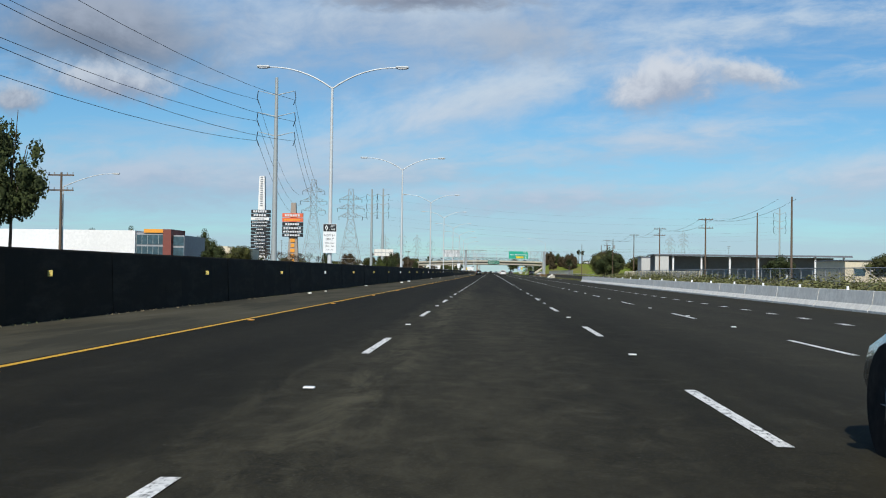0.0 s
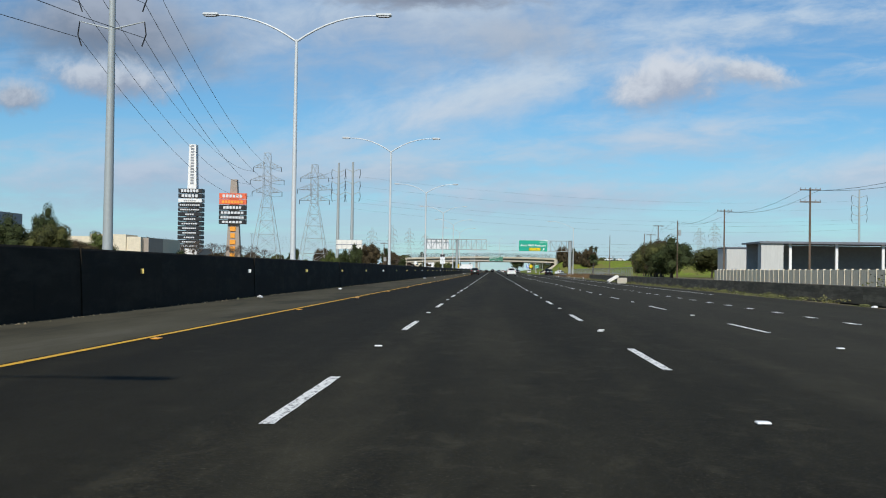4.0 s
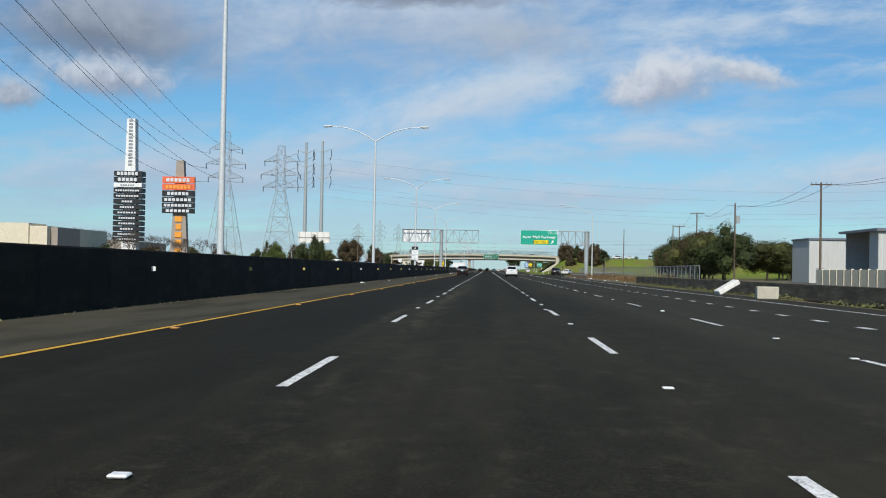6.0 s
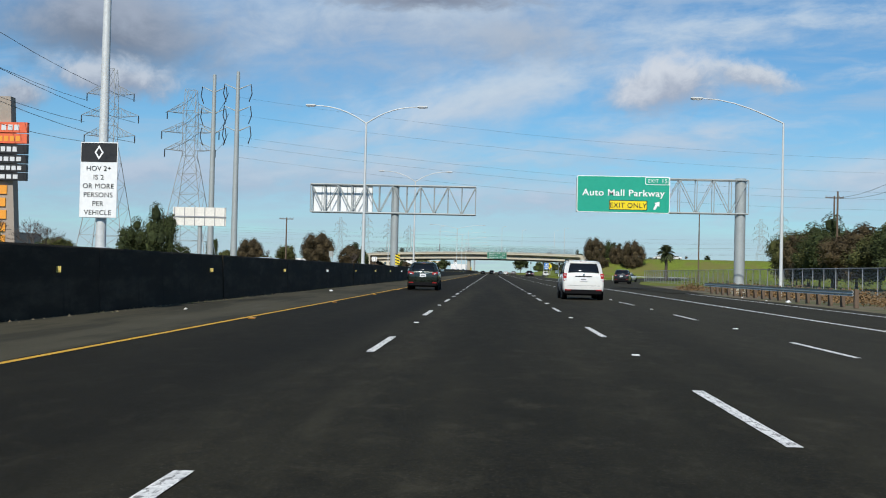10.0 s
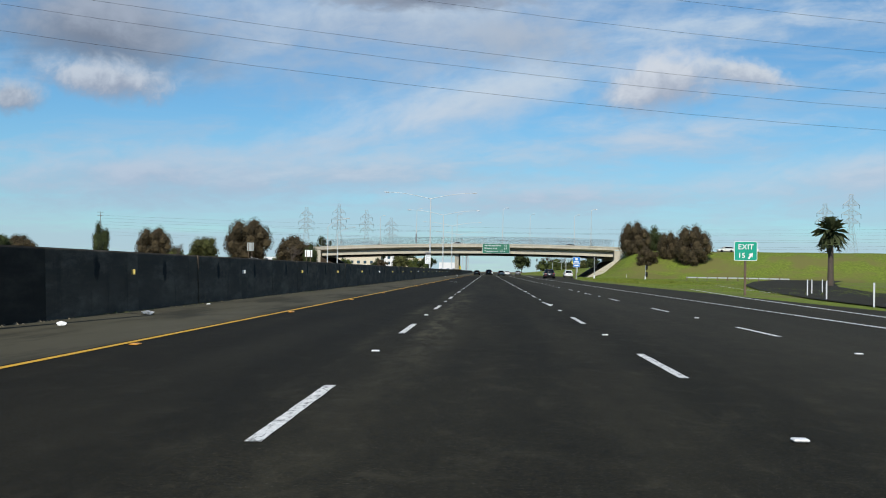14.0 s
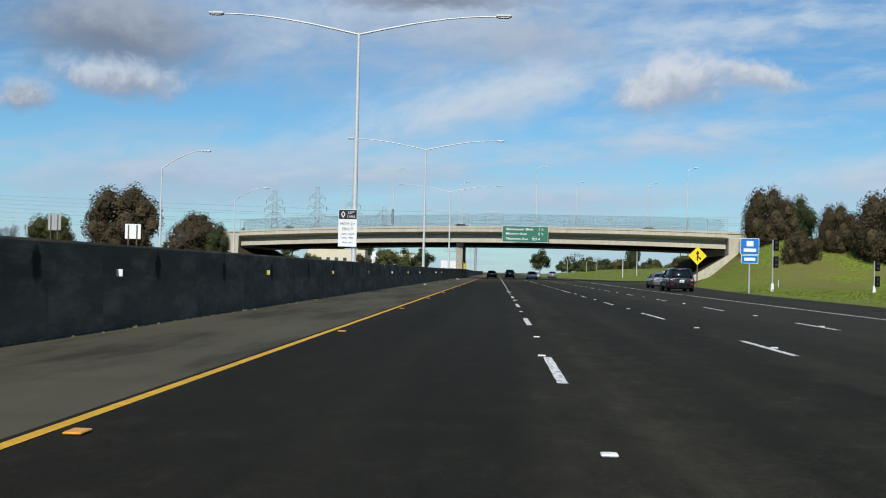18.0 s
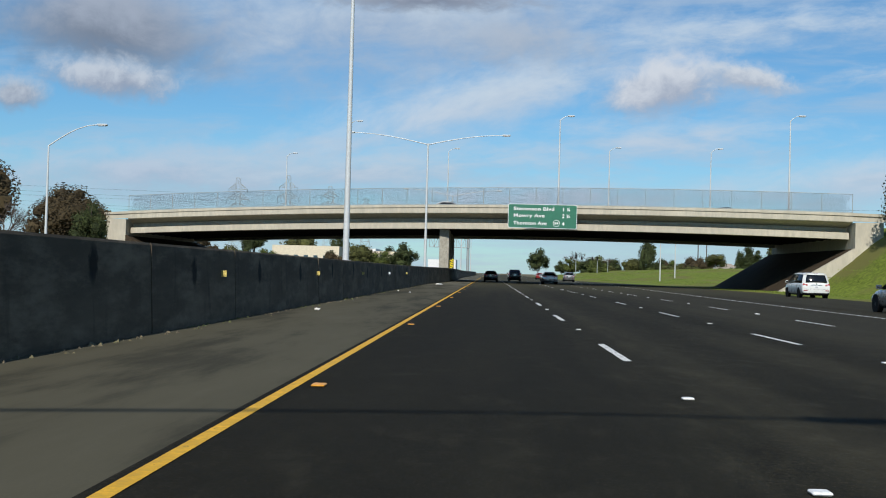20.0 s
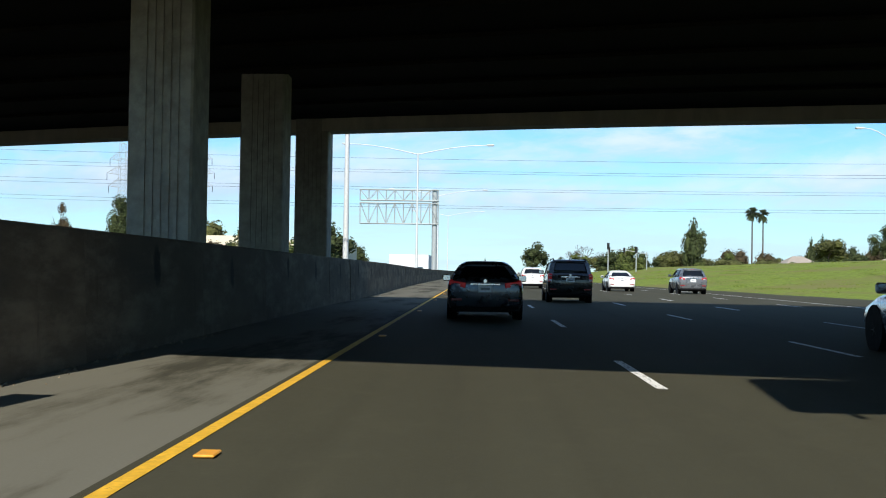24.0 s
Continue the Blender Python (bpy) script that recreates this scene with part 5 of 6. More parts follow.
RAMP_ON = [(600, 12.5, 15.4), (640, 12.6, 17.0), (680, 13.0, 20.5), (720, 13.4, 22.5), (760, 13.6, 22.0), (800, 13.6, 19.0), (850, 13.4, 15.4)]


def ramp_edge(y):
    """Outer edge of the entry ramp's asphalt."""
    for (y0, _, e0), (y1, _, e1) in zip(RAMP_ON, RAMP_ON[1:]):
        if y0 <= y <= y1:
            return e0 + (e1 - e0) * (y - y0) / (y1 - y0)
    return 15.2


def bank_height(x, y):
    h = embankment(x, y) + 0.10 * noise.noise(Vector((x * 0.15, y * 0.15, 0)))
    ramp = 14.0 + max(0.0, (y - 440) / 8) ** 1.25
    if y < 560:
        h = -0.03 if x < ramp + 12 else h
    return max(h, -0.05) if x > ramp_edge(y) + 1.0 else -0.03


sheet(bank_, xs, ys, bank_height)
tagged(part("grass_bank", bank_, GRASS), "green grassy embankment below the crossing road", "grass bank", kind="structure")
guard_rail([(43 + i * 4.0, 672 - i, bank_height(43 + i * 4.0, 672 - i)) for i in range(6)], "galvanised guard rail along the ramp below the bank")


# ---- trees and plants ----
def leaf_crown(seed, blobs, leaves, size, squash=0.8, core=0.66, rad=(0.24, 0.42), reach=(0.20, 0.74)):
    """Many small leaf clumps spread over a lumpy crown about 2 m across (scaled later), with gaps and a ragged outline."""
    rng = random.Random(seed)
    bm = bmesh.new()
    centres = []
    for i in range(blobs):
        d = Vector((rng.gauss(0, 1), rng.gauss(0, 1), rng.gauss(0, 1))).normalized() * rng.uniform(*reach)
        if d.z < 0 and core > 0.6:
            d = Vector((d.x * 1.15, d.y * 1.15, d.z * 0.85))
        centres.append((Vector((d.x, d.y, d.z * squash)), rng.uniform(*rad)))
    for c, r in centres if core else ():
        inner = bmesh.ops.create_icosphere(bm, subdivisions=1, radius=r * core, matrix=Matrix.Translation(c))
        for v_ in inner["verts"]:
            v_.co = c + (v_.co - c) * rng.uniform(0.8, 1.15)
    verts, faces = [], []
    total = sum(r * r for c, r in centres)
    for c, r in centres:
        for i in range(int(leaves * r * r / total)):
            d = Vector((rng.gauss(0, 1), rng.gauss(0, 1), rng.gauss(0, 1))).normalized()
            p = c + d * r * (0.62 + 0.40 * rng.random() ** 0.6) * (1.0 if rng.random() < 0.96 else 1.14)
            n = (d + Vector((rng.uniform(-1, 1), rng.uniform(-1, 1), rng.uniform(-0.5, 1))) * 0.9).normalized()
            q = n.to_track_quat("Z", "Y")
            s = size * rng.uniform(0.5, 1.3)
            k = rng.choice((3, 4, 4))
            for j in range(k):
                a = (j + rng.uniform(-0.3, 0.3)) * math.tau / k
                verts.append(p + q @ Vector((s * math.cos(a), s * math.sin(a) * 0.65, rng.uniform(-0.3, 0.3) * s)))
            faces.append(range(len(verts) - k, len(verts)))
    base = len(bm.verts)
    for v_ in verts:
        bm.verts.new(v_)
    bm.verts.ensure_lookup_table()
    for f in faces:
        bm.faces.new([bm.verts[base + q_] for q_ in f])
    me = bpy.data.meshes.new("crown")
    bm.to_mesh(me)
    bm.free()
    return me


def limbs(seed, fork=0.45, spread=0.6):
    rng = random.Random(seed)
    bm = bmesh.new()
    pipe(bm, [(0, 0, 0), (rng.uniform(-0.04, 0.04), 0.02, fork * 0.6), (rng.uniform(-0.06, 0.06), 0, fork + 0.25)], 0.05, 0.03, 7)
    for i in range(6):
        a = i * math.tau / 6 + rng.uniform(-0.4, 0.4)
        z = fork * rng.uniform(0.6, 1.2)
        e = Vector((math.cos(a) * spread * rng.uniform(0.5, 0.9), math.sin(a) * spread * rng.uniform(0.5, 0.9), z + rng.uniform(0.2, 0.5)))
        pipe(bm, [(0, 0, z), (e.x * 0.5, e.y * 0.5, (z + e.z) / 2 - 0.03), tuple(e)], 0.024, 0.008, 5)
    me = bpy.data.meshes.new("trunk")
    bm.to_mesh(me)
    bm.free()
    me.materials.append(BARK)
    return me


CROWNS = {}
for key, mat, blobs, n, size, sq, rad, reach in (("oak", LEAF, 34, 13000, 0.031, 0.9, (0.22, 0.38), (0.25, 0.74)), ("oak2", LEAF_O, 38, 13000, 0.031, 0.9, (0.22, 0.38), (0.25, 0.74)),
                                                 ("plum", LEAF_R, 60, 17000, 0.028, 1.0, (0.22, 0.34), (0.40, 0.72)), ("plum2", LEAF_R, 48, 16000, 0.028, 1.0, (0.20, 0.34), (0.35, 0.76)),
                                                 ("fresh", LEAF_G, 28, 10000, 0.034, 0.9, (0.22, 0.38), (0.25, 0.74)), ("tall", LEAF, 30, 10000, 0.033, 1.1, (0.22, 0.38), (0.25, 0.74)),
                                                 ("bush", LEAF_O, 24, 10000, 0.033, 0.8, (0.22, 0.38), (0.25, 0.74))):
    CROWNS[key] = leaf_crown(len(key) + blobs + n, blobs, n, size, sq, 0.62, rad, reach)
    CROWNS[key].materials.append(mat)
    CROWNS["far_" + key] = leaf_crown(len(key) + blobs + n, blobs * 2 // 3, 2800, size * 1.9, sq, 0.66)
    CROWNS["far_" + key].materials.append(mat)
# open crowns with sky between the clumps
for key, mat, seed in (("gum", LEAF, 3), ("gum2", LEAF_R, 8)):
    CROWNS[key] = leaf_crown(seed, 34, 9000, 0.032, 1.05, 0.6, (0.13, 0.29), (0.12, 0.82))
    CROWNS[key].materials.append(mat)
TRUNKS = [limbs(i) for i in range(3)]


def tree(kind, x, y, height, width, z=0.0, label="", group="", trunk=0.3, turn=0.0):
    """A trunk with limbs below a ragged crown; trunk: the bare share of the height."""
    t = thing("tree", label, "tree", (x, y, z), turn, group=group)
    c = new("crown", CROWNS["far_" + kind if y > 850 and "gum" not in kind else kind])
    c.parent = t
    ch = height * (1 - trunk)
    c.location, c.scale = (0, 0, height - ch * 0.52), (width * 0.56, width * 0.56, ch * 0.56)
    s = new("trunk", TRUNKS[int(abs(x)) % 3])
    s.parent, s.scale = t, (width * 0.42, width * 0.42, height * 0.92)
    return t


REDS, GREENS = "rounded tree with dark reddish brown foliage", "rounded dark green broadleaf tree"
for kind, x, y, h, wd, z, tr in (("plum", -67.6, 758, 16.2, 13.2, 0, 0.08), ("plum2", -53.8, 758, 11.6, 11.0, 0, 0.08), ("plum", -93.2, 752, 13.0, 10.0, 0, 0.08), ("tall", -108.4, 752, 13.6, 5.4, 0, 0.08),
                                 ("oak2", -79.5, 756, 10.8, 8.6, 0, 0.12), ("plum2", -133, 755, 10.5, 11, 0, 0.1), ("gum", -79, 990, 19.5, 11, 0, 0.2), ("gum2", -105, 1020, 16, 9, 0, 0.15), ("oak2", -66.6, 1008, 13.6, 14, 0, 0.05), ("gum", -52, 1000, 16.5, 8, 0, 0.2), ("oak", -48, 748, 8.5, 5, 0, 0.1)):
    tree(kind, x, y, h, wd, z, REDS if "plum" in kind else GREENS + " beyond the median", "trees beyond the median", tr)
for kind, x, y, h, wd, z, tr in (("plum", 39.2, 728, 11.8, 7.6, 3.6, 0.08), ("oak", 44.4, 732, 8.6, 6.6, 5.4, 0.0), ("plum", 51.6, 714, 12.2, 8.8, 2.0, 0.0), ("plum", 46.6, 719, 9.0, 5.6, 3.4, 0.04), ("plum2", 41.0, 716, 6.4, 5.6, 2.2, 0.0)):
    tree(kind, x, y, h, wd, z, "dense rounded tree with brownish green foliage on the grass bank", "trees on the bank", tr)
rng = random.Random(12)
for i in range(24):
    f = i / 23
    tree(("oak", "oak2", "bush", "gum", "plum2")[i % 5], 39.5 + 14 * f + rng.uniform(-1.5, 3), 366 + 144 * f, rng.uniform(7.6, 10.4) + (2.4 if i == 9 else 0), rng.uniform(7, 10.5), 0, "spreading dark olive oak in a dense row", "row of oaks", 0.04, rng.uniform(0, 360))
for i in range(10):
    tree(("oak2", "oak")[i % 2], 58 + 4 * i + rng.uniform(-2, 2), 405 + i * 14, rng.uniform(7, 9.5), rng.uniform(9, 12), 0, "spreading dark olive oak in a dense row", "row of oaks", 0.08, rng.uniform(0, 360))
tree("gum", -45.5, 104, 18, 9, 0, "tall dark eucalyptus beside the opposite carriageway", "", 0.12)
tree("tall", -36.4, 436, 8.2, 4.2, 0, "dark narrow evergreen behind the median wall", "", 0.05)
tree("oak", -40, 437, 6.6, 4.5, 0, "dark bushy tree behind the median wall", "", 0.05)
tree("fresh", -37, 389, 5.8, 4.4, 0, "fresh green bush behind the median wall", "", 0.05)
tree("oak", 62, 236, 5.6, 7.5, 0, "dark bushy evergreen in the shed yard", "", 0.05)
tree("oak2", 86, 240, 7.0, 8.5, 0, "dark bushy evergreen beside the depot", "", 0.05)
for x, y, h, wd in ((-118, 330, 12.5, 8), (-108, 336, 13.5, 6), (-97, 335, 12.2, 6), (-86, 338, 13.0, 6.5), (-130, 332, 12, 9)):
    tree("oak", x, y, h, wd, 0, "dark green tree behind the white office block", "trees behind the office", 0.1)
rng = random.Random(31)
for i in range(26):
    x = -60 - rng.uniform(0, 75)
    y = rng.choice((270, 330, 400, 470, 590, 640)) + rng.uniform(-15, 15)
    if -112 < x < -76 and 250 < y < 300:
        x -= 60
    tree(rng.choice(("oak", "oak2", "plum2", "fresh")), x, y, rng.uniform(5.5, 8.5), rng.uniform(6, 9), 0, "mixed green roadside tree beyond the opposite carriageway", "roadside trees", 0.12, rng.uniform(0, 360))
for i in range(70):
    x = rng.choice((-1, 1, 1)) * rng.uniform(34, 260)
    tree(rng.choice(("oak", "oak2", "plum", "fresh")), x, rng.uniform(1100, 1400), rng.uniform(8, 14), rng.uniform(9, 14), 0, "distant green tree down the road", "distant trees", 0.12, rng.uniform(0, 360))
for i in range(46):
    x = 36 + i * 4.2 + rng.uniform(-3, 3)
    tree(rng.choice(("oak", "oak2", "fresh", "plum2", "oak")), x, 1010 + rng.uniform(0, 90), rng.uniform(5, 10), rng.uniform(6, 10), 0, "mixed green tree in gardens above the bank", "garden trees", 0.06, rng.uniform(0, 360))
tree("oak", 27.6, 1315, 17, 16, 0, GREENS + " far down the road", "distant trees", 0.1)
for kind, x, y, h, wd in (("gum", 72, 946, 8.4, 8), ("oak2", 81, 950, 9.2, 8), ("gum", 91, 948, 9.0, 9), ("oak", 100, 944, 8.0, 8), ("oak2", 64, 955, 5.5, 7), ("gum2", 110, 950, 8.5, 8)):
    tree(kind, x, y, h, wd, bank_height(x, y), "broad green garden tree on top of the grass slope", "slope trees", 0.1)
rail_fence = thing("white_fence", "low white rail fence along the top of the grass slope", "fence")
for i in range(9):
    x = 66 + i * 2.4
    part("post", boxed(x - 0.06, x + 0.06, 905, 905.12, bank_height(x, 905) - 0.1, bank_height(x, 905) + 1.1), WHITE, rail_fence)
for h in (0.45, 0.95):
    part("rail", boxed(66, 85.3, 904.93, 904.99, bank_height(75, 905) + h, bank_height(75, 905) + h + 0.14), WHITE, rail_fence)
tree("tall", 58.3, 1056, 16.5, 7, 0, "tall pointed dark cypress", "", 0.02)
for x, y, h in ((100, 1090, 13), (104, 1092, 14), (108, 1094, 12.5), (112, 1096, 11)):
    tree("tall", x, y, h, 3.2, 0, "slim dark cypress in a short row", "cypresses", 0.02)


def palm(x, y, h, r, z=0.0, label="tall fan palm with a shaggy crown", thick=0.28):
    p = thing("palm_tree", label, "palm", (x, y, z), group="palms")
    part("trunk", tube(bmesh.new(), (0, 0, 0), (0, 0, h - r * 0.4), thick, thick * 0.7, 8), BARK, p)
    rng = random.Random(int(x * 7 + y))
    for i in range(64):
        a, e = rng.uniform(0, math.tau), rng.uniform(-1.2, 1.35)
        d = Vector((math.cos(a) * math.cos(e), math.sin(a) * math.cos(e), math.sin(e)))
        side = d.cross(Vector((0, 0, 1))).normalized() * r * 0.16
        o = Vector((0, 0, h - r * 0.4))
        bm = bmesh.new()
        m_ = o + d * r * 0.6
        e_ = o + d * r + Vector((0, 0, -0.28 * r))
        v = [bm.verts.new(c) for c in (o, m_ + side, e_, m_ - side)]
        bm.faces.new((v[0], v[1], v[2]))
        bm.faces.new((v[0], v[2], v[3]))
        for s in (-1, 1):
            for k in range(4):
                b0 = o.lerp(e_, 0.35 + 0.15 * k)
                w0 = [bm.verts.new(c) for c in (b0, b0 + side * s * 1.7 + d * r * 0.18, b0 + d * r * 0.1)]
                bm.faces.new(w0)
        part("frond", bm, FROND, p)
    return p


palm(40.8, 564, 7.4, 2.3, 0, "stout palm with a dense round crown beside the ramp", 0.38)
for x, y, h in ((87.5, 1113, 23), (91.5, 1115, 22.4), (62, 1080, 14), (150, 1100, 15)):
    palm(x, y, h, 2.6)


def bare_tree(x, y, h, label="leafless grey-brown tree behind the wall"):
    t = thing("bare_tree", label, "tree", (x, y, 0), group="bare trees")
    rng = random.Random(int(abs(x) * 3 + y))
    bm = bmesh.new()

    def grow(p, d, length, r, depth):
        q = p + d * length
        tube(bm, p, q, r, r * 0.6, 4, caps=False)
        if depth:
            for i in range(3):
                nd = (d + Vector((rng.gauss(0, 0.5), rng.gauss(0, 0.5), rng.gauss(0.15, 0.3)))).normalized()
                grow(q, nd, length * rng.uniform(0.6, 0.8), r * 0.6, depth - 1)

    grow(Vector((0, 0, 0)), Vector((0, 0, 1)), h * 0.28, h * 0.02, 6)
    part("branch_work", bm, BARK, t)
    return t


# low scrub and trees in front of the far blocks
for i in range(16):
    tree(('oak', 'fresh', 'oak2', 'plum2')[i % 4], -22 - 7 * i + rng.uniform(-2, 2), 900 + rng.uniform(0, 60), rng.uniform(4.5, 9), rng.uniform(6, 9), 0, "mixed green tree beyond the bridge", "trees beyond the bridge", 0.06, rng.uniform(0, 360))
for x, y, h in ((-112, 505, 12), (-106, 498, 11), (-84, 500, 10), (-79, 505, 9.5), (-96, 490, 8.5), (-115, 500, 12), (-109, 503, 13), (-103, 494, 10), (-99, 500, 11.5), (-92, 498, 11), (-88, 494, 10.5), (-82, 497, 10), (-76, 500, 9), (-87, 757, 9), (-50, 730, 8), (45, 1280, 16), (52, 1290, 17), (60, 1300, 15), (75, 900, 9)):
    bare_tree(x, y, h)


def tufts(name, label, mat, spots, seed, h, count, cat):
    rng = random.Random(seed)
    bm = bmesh.new()
    for x, y, z, r in spots:
        for i in range(count):
            a, d = rng.uniform(0, math.tau), r * math.sqrt(rng.random())
            px, py = x + d * math.cos(a), y + d * math.sin(a) * 1.6
            hh = h * rng.uniform(0.35, 1.0)
            lean = Vector((rng.uniform(-0.5, 0.5), rng.uniform(-0.5, 0.5), 1)) * hh
            t_ = rng.uniform(0, math.pi)
            wv = Vector((math.cos(t_), math.sin(t_), 0)) * rng.uniform(0.10, 0.26) * h
            b = Vector((px, py, z - 0.02))
            bm.faces.new([bm.verts.new(c) for c in (b - wv, b + wv, b + lean)])
    return tagged(part(name, bm, mat), label, cat, kind="stuff")


def shrubs(name, label, mat, spots, seed, count, size, cat):
    """Low rounded bushes as many small leaves over a dark inner dome: x, y, ground, radius, height."""
    rng = random.Random(seed)
    verts, faces = [], []
    for x, y, z, r, h in spots:
        for i in range(count):
            a, e = rng.uniform(0, math.tau), math.asin(rng.random())
            d = Vector((math.cos(a) * math.cos(e), math.sin(a) * math.cos(e), math.sin(e)))
            f = rng.uniform(0.55, 1.05) * (1 + 0.25 * noise.noise(Vector((x + d.x * 2, y + d.y * 2, d.z * 2))))
            p = Vector((x + d.x * r * f, y + d.y * r * f, z + d.z * h * f))
            q = (d + Vector((rng.uniform(-1, 1), rng.uniform(-1, 1), rng.uniform(-0.3, 1)))).normalized().to_track_quat("Z", "Y")
            s = size * rng.uniform(0.5, 1.3)
            for u_, v_ in ((-1, -0.2), (0, -0.6), (1, 0.1), (0.1, 0.6)):
                verts.append(p + q @ Vector((u_ * s, v_ * s, rng.uniform(-0.2, 0.2) * s)))
            faces.append(tuple(range(len(verts) - 4, len(verts))))
    me = bpy.data.meshes.new(name)
    me.from_pydata([tuple(v) for v in verts], [], faces)
    me.materials.append(mat)
    return tagged(new(name, me), label, cat, kind="stuff")


rng = random.Random(77)
spots = [(rng.uniform(19.2, 23), rng.uniform(30, 172), 0, rng.uniform(0.8, 1.7), rng.uniform(0.8, 1.45)) for i in range(210)]
shrubs("hedge", "low olive shrubs behind the concrete barrier", HEDGE, spots, 1, 190, 0.085, "shrubs")
spots = [(rng.uniform(17.9, 22.5), rng.uniform(280, 405), 0, rng.uniform(0.5, 1.3), rng.uniform(0.35, 0.95)) for i in range(190)]
shrubs("dry_weeds", "dry brown weeds along the verge", DRY, spots, 2, 130, 0.07, "weeds")
spots = [(rng.uniform(15.2, 17), rng.uniform(150, 290), 0, rng.uniform(0.2, 0.7), rng.uniform(0.08, 0.3)) for i in range(130)]
shrubs("weeds", "sparse dull green weeds at the foot of the low wall", HEDGE, spots, 3, 70, 0.045, "weeds")
spots = []
for i in range(620):
    x, y = (rng.uniform(13.6, 44), rng.uniform(500, 735)) if i < 420 else (rng.uniform(15, 48), rng.uniform(800, 960))
    if x > ramp_edge(y) + 2.5:
        spots.append((x, y, bank_height(x, y), rng.uniform(1.0, 2.6)))
tufts("tall_grass", "uneven tufts of green grass on the bank", BLADES, spots, 4, 0.17, 90, "grass")
spots = []
for i in range(120):
    x, y = rng.uniform(17, 31), rng.uniform(560, 650)
    if x > ramp_edge(y) + 2.0:
        spots.append((x, y, bank_height(x, y) - 0.05, rng.uniform(0.6, 1.8), rng.uniform(0.12, 0.38)))
shrubs("flowering_weeds", "yellowish green flowering weeds on the bank", WEED, spots, 5, 220, 0.06, "weeds")
# litter along the verges
rng = random.Random(8)
for i in range(46):
    left = i % 2
    x, y = (rng.uniform(-7.1, -6.0), rng.uniform(30, 720)) if left else (rng.uniform(15.2, 18), rng.uniform(150, 380))
    s = rng.uniform(0.05, 0.16)
    bm = bmesh.new()
    bmesh.ops.create_icosphere(bm, subdivisions=1, radius=s)
    for v_ in bm.verts:
        v_.co = Vector((v_.co.x * rng.uniform(0.7, 1.5), v_.co.y * rng.uniform(0.7, 1.3), max(-0.3 * s, v_.co.z * rng.uniform(0.3, 0.8))))
    o = tagged(part("litter", bm, SIGN_W if i % 3 else KRAIL), "crumpled pale scrap of litter on the shoulder", "litter", group="litter")
    o.location = (x, y, 0.3 * s)
o = tagged(part("concrete_block", boxed(-0.48, 0.48, 0, 0.7, 0, 0.58, bevel=0.04), CONCRETE), "squat grey concrete block abandoned on the verge", "concrete block")
o.matrix_basis = pose(14.6, 233, 0.0, 0, 0, -6)
o = tagged(part("concrete_slab", boxed(0, 1.25, 0, 0.8, 0, 0.26, bevel=0.03), KRAIL), "broken pale concrete slab leaning up against the low wall", "concrete slab")
o.matrix_basis = pose(14.2, 241.5, -0.01, 0, -30, 8)
for x, y in ((18.4, 489), (20.5, 500), (23, 508), (16.4, 476), (26, 516), (34, 700)):
    d = tagged(part("delineator_post", boxed(-0.035, 0.035, -0.015, 0.015, 0, 0.95, bevel=0.008), BAR_W), "slim white marker post at the ramp", "marker post", group="marker posts")
    d.location = (x, y, max(0, bank_height(x, y)))
ramp_bm = bmesh.new()
rows_ = []
for x0, x1, y in ((13.0, 15.6, 380), (13.4, 17.8, 420), (14.3, 20.2, 450), (18.0, 25.5, 490), (22.5, 31, 520), (29, 39, 555), (38, 49, 590), (50, 61, 625)):
    rows_.append((ramp_bm.verts.new((x0, y, 0.03 + max(0, (y - 540)) * 0.006)), ramp_bm.verts.new((x1, y, 0.03 + max(0, (y - 540)) * 0.006))))
for a, b in zip(rows_, rows_[1:]):
    ramp_bm.faces.new((a[0], a[1], b[1], b[0]))
on_bm = bmesh.new()
rows_on = [(on_bm.verts.new((x0, y, 0.012)), on_bm.verts.new((x1, y, 0.012))) for y, x0, x1 in RAMP_ON]
for a, b in zip(rows_on, rows_on[1:]):
    on_bm.faces.new((a[0], a[1], b[1], b[0]))
tagged(part("entry_ramp", on_bm, ASPHALT), "asphalt entry ramp joining beside the edge line", "road", kind="structure")
tagged(part("exit_ramp", ramp_bm, ASPHALT), "asphalt exit ramp curving away from the motorway", "road", kind="structure")


# ---- signals beyond the bridge ----
def signal(x, y, h, arm, label="traffic signal with a long mast arm"):
    s = thing("traffic_signal", label, "traffic signal", (x, y, 0), group="traffic signals")
    part("pole", tube(bmesh.new(), (0, 0, 0), (0, 0, h), 0.14, 0.1, 8), STEEL, s)
    if arm:
        part("mast_arm", pipe(bmesh.new(), [(0, 0, h - 0.6), (arm * 0.5, 0, h + 0.2), (arm, 0, h + 0.4)], 0.1, 0.06, 6), STEEL, s)
    for f in ((1.0, 0.6) if arm else (0.0,)):
        hd = part("signal_head", boxed(arm * f - 0.25, arm * f + 0.25, -0.25, 0, h - 0.4, h + 0.9, bevel=0.04), SIGNAL, s)
        for k in range(3):
            part("signal_lens", tube(bmesh.new(), (arm * f, -0.25, h - 0.2 + k * 0.42), (arm * f, -0.3, h - 0.2 + k * 0.42), 0.14, n=10), BLACK, hd)
    return s


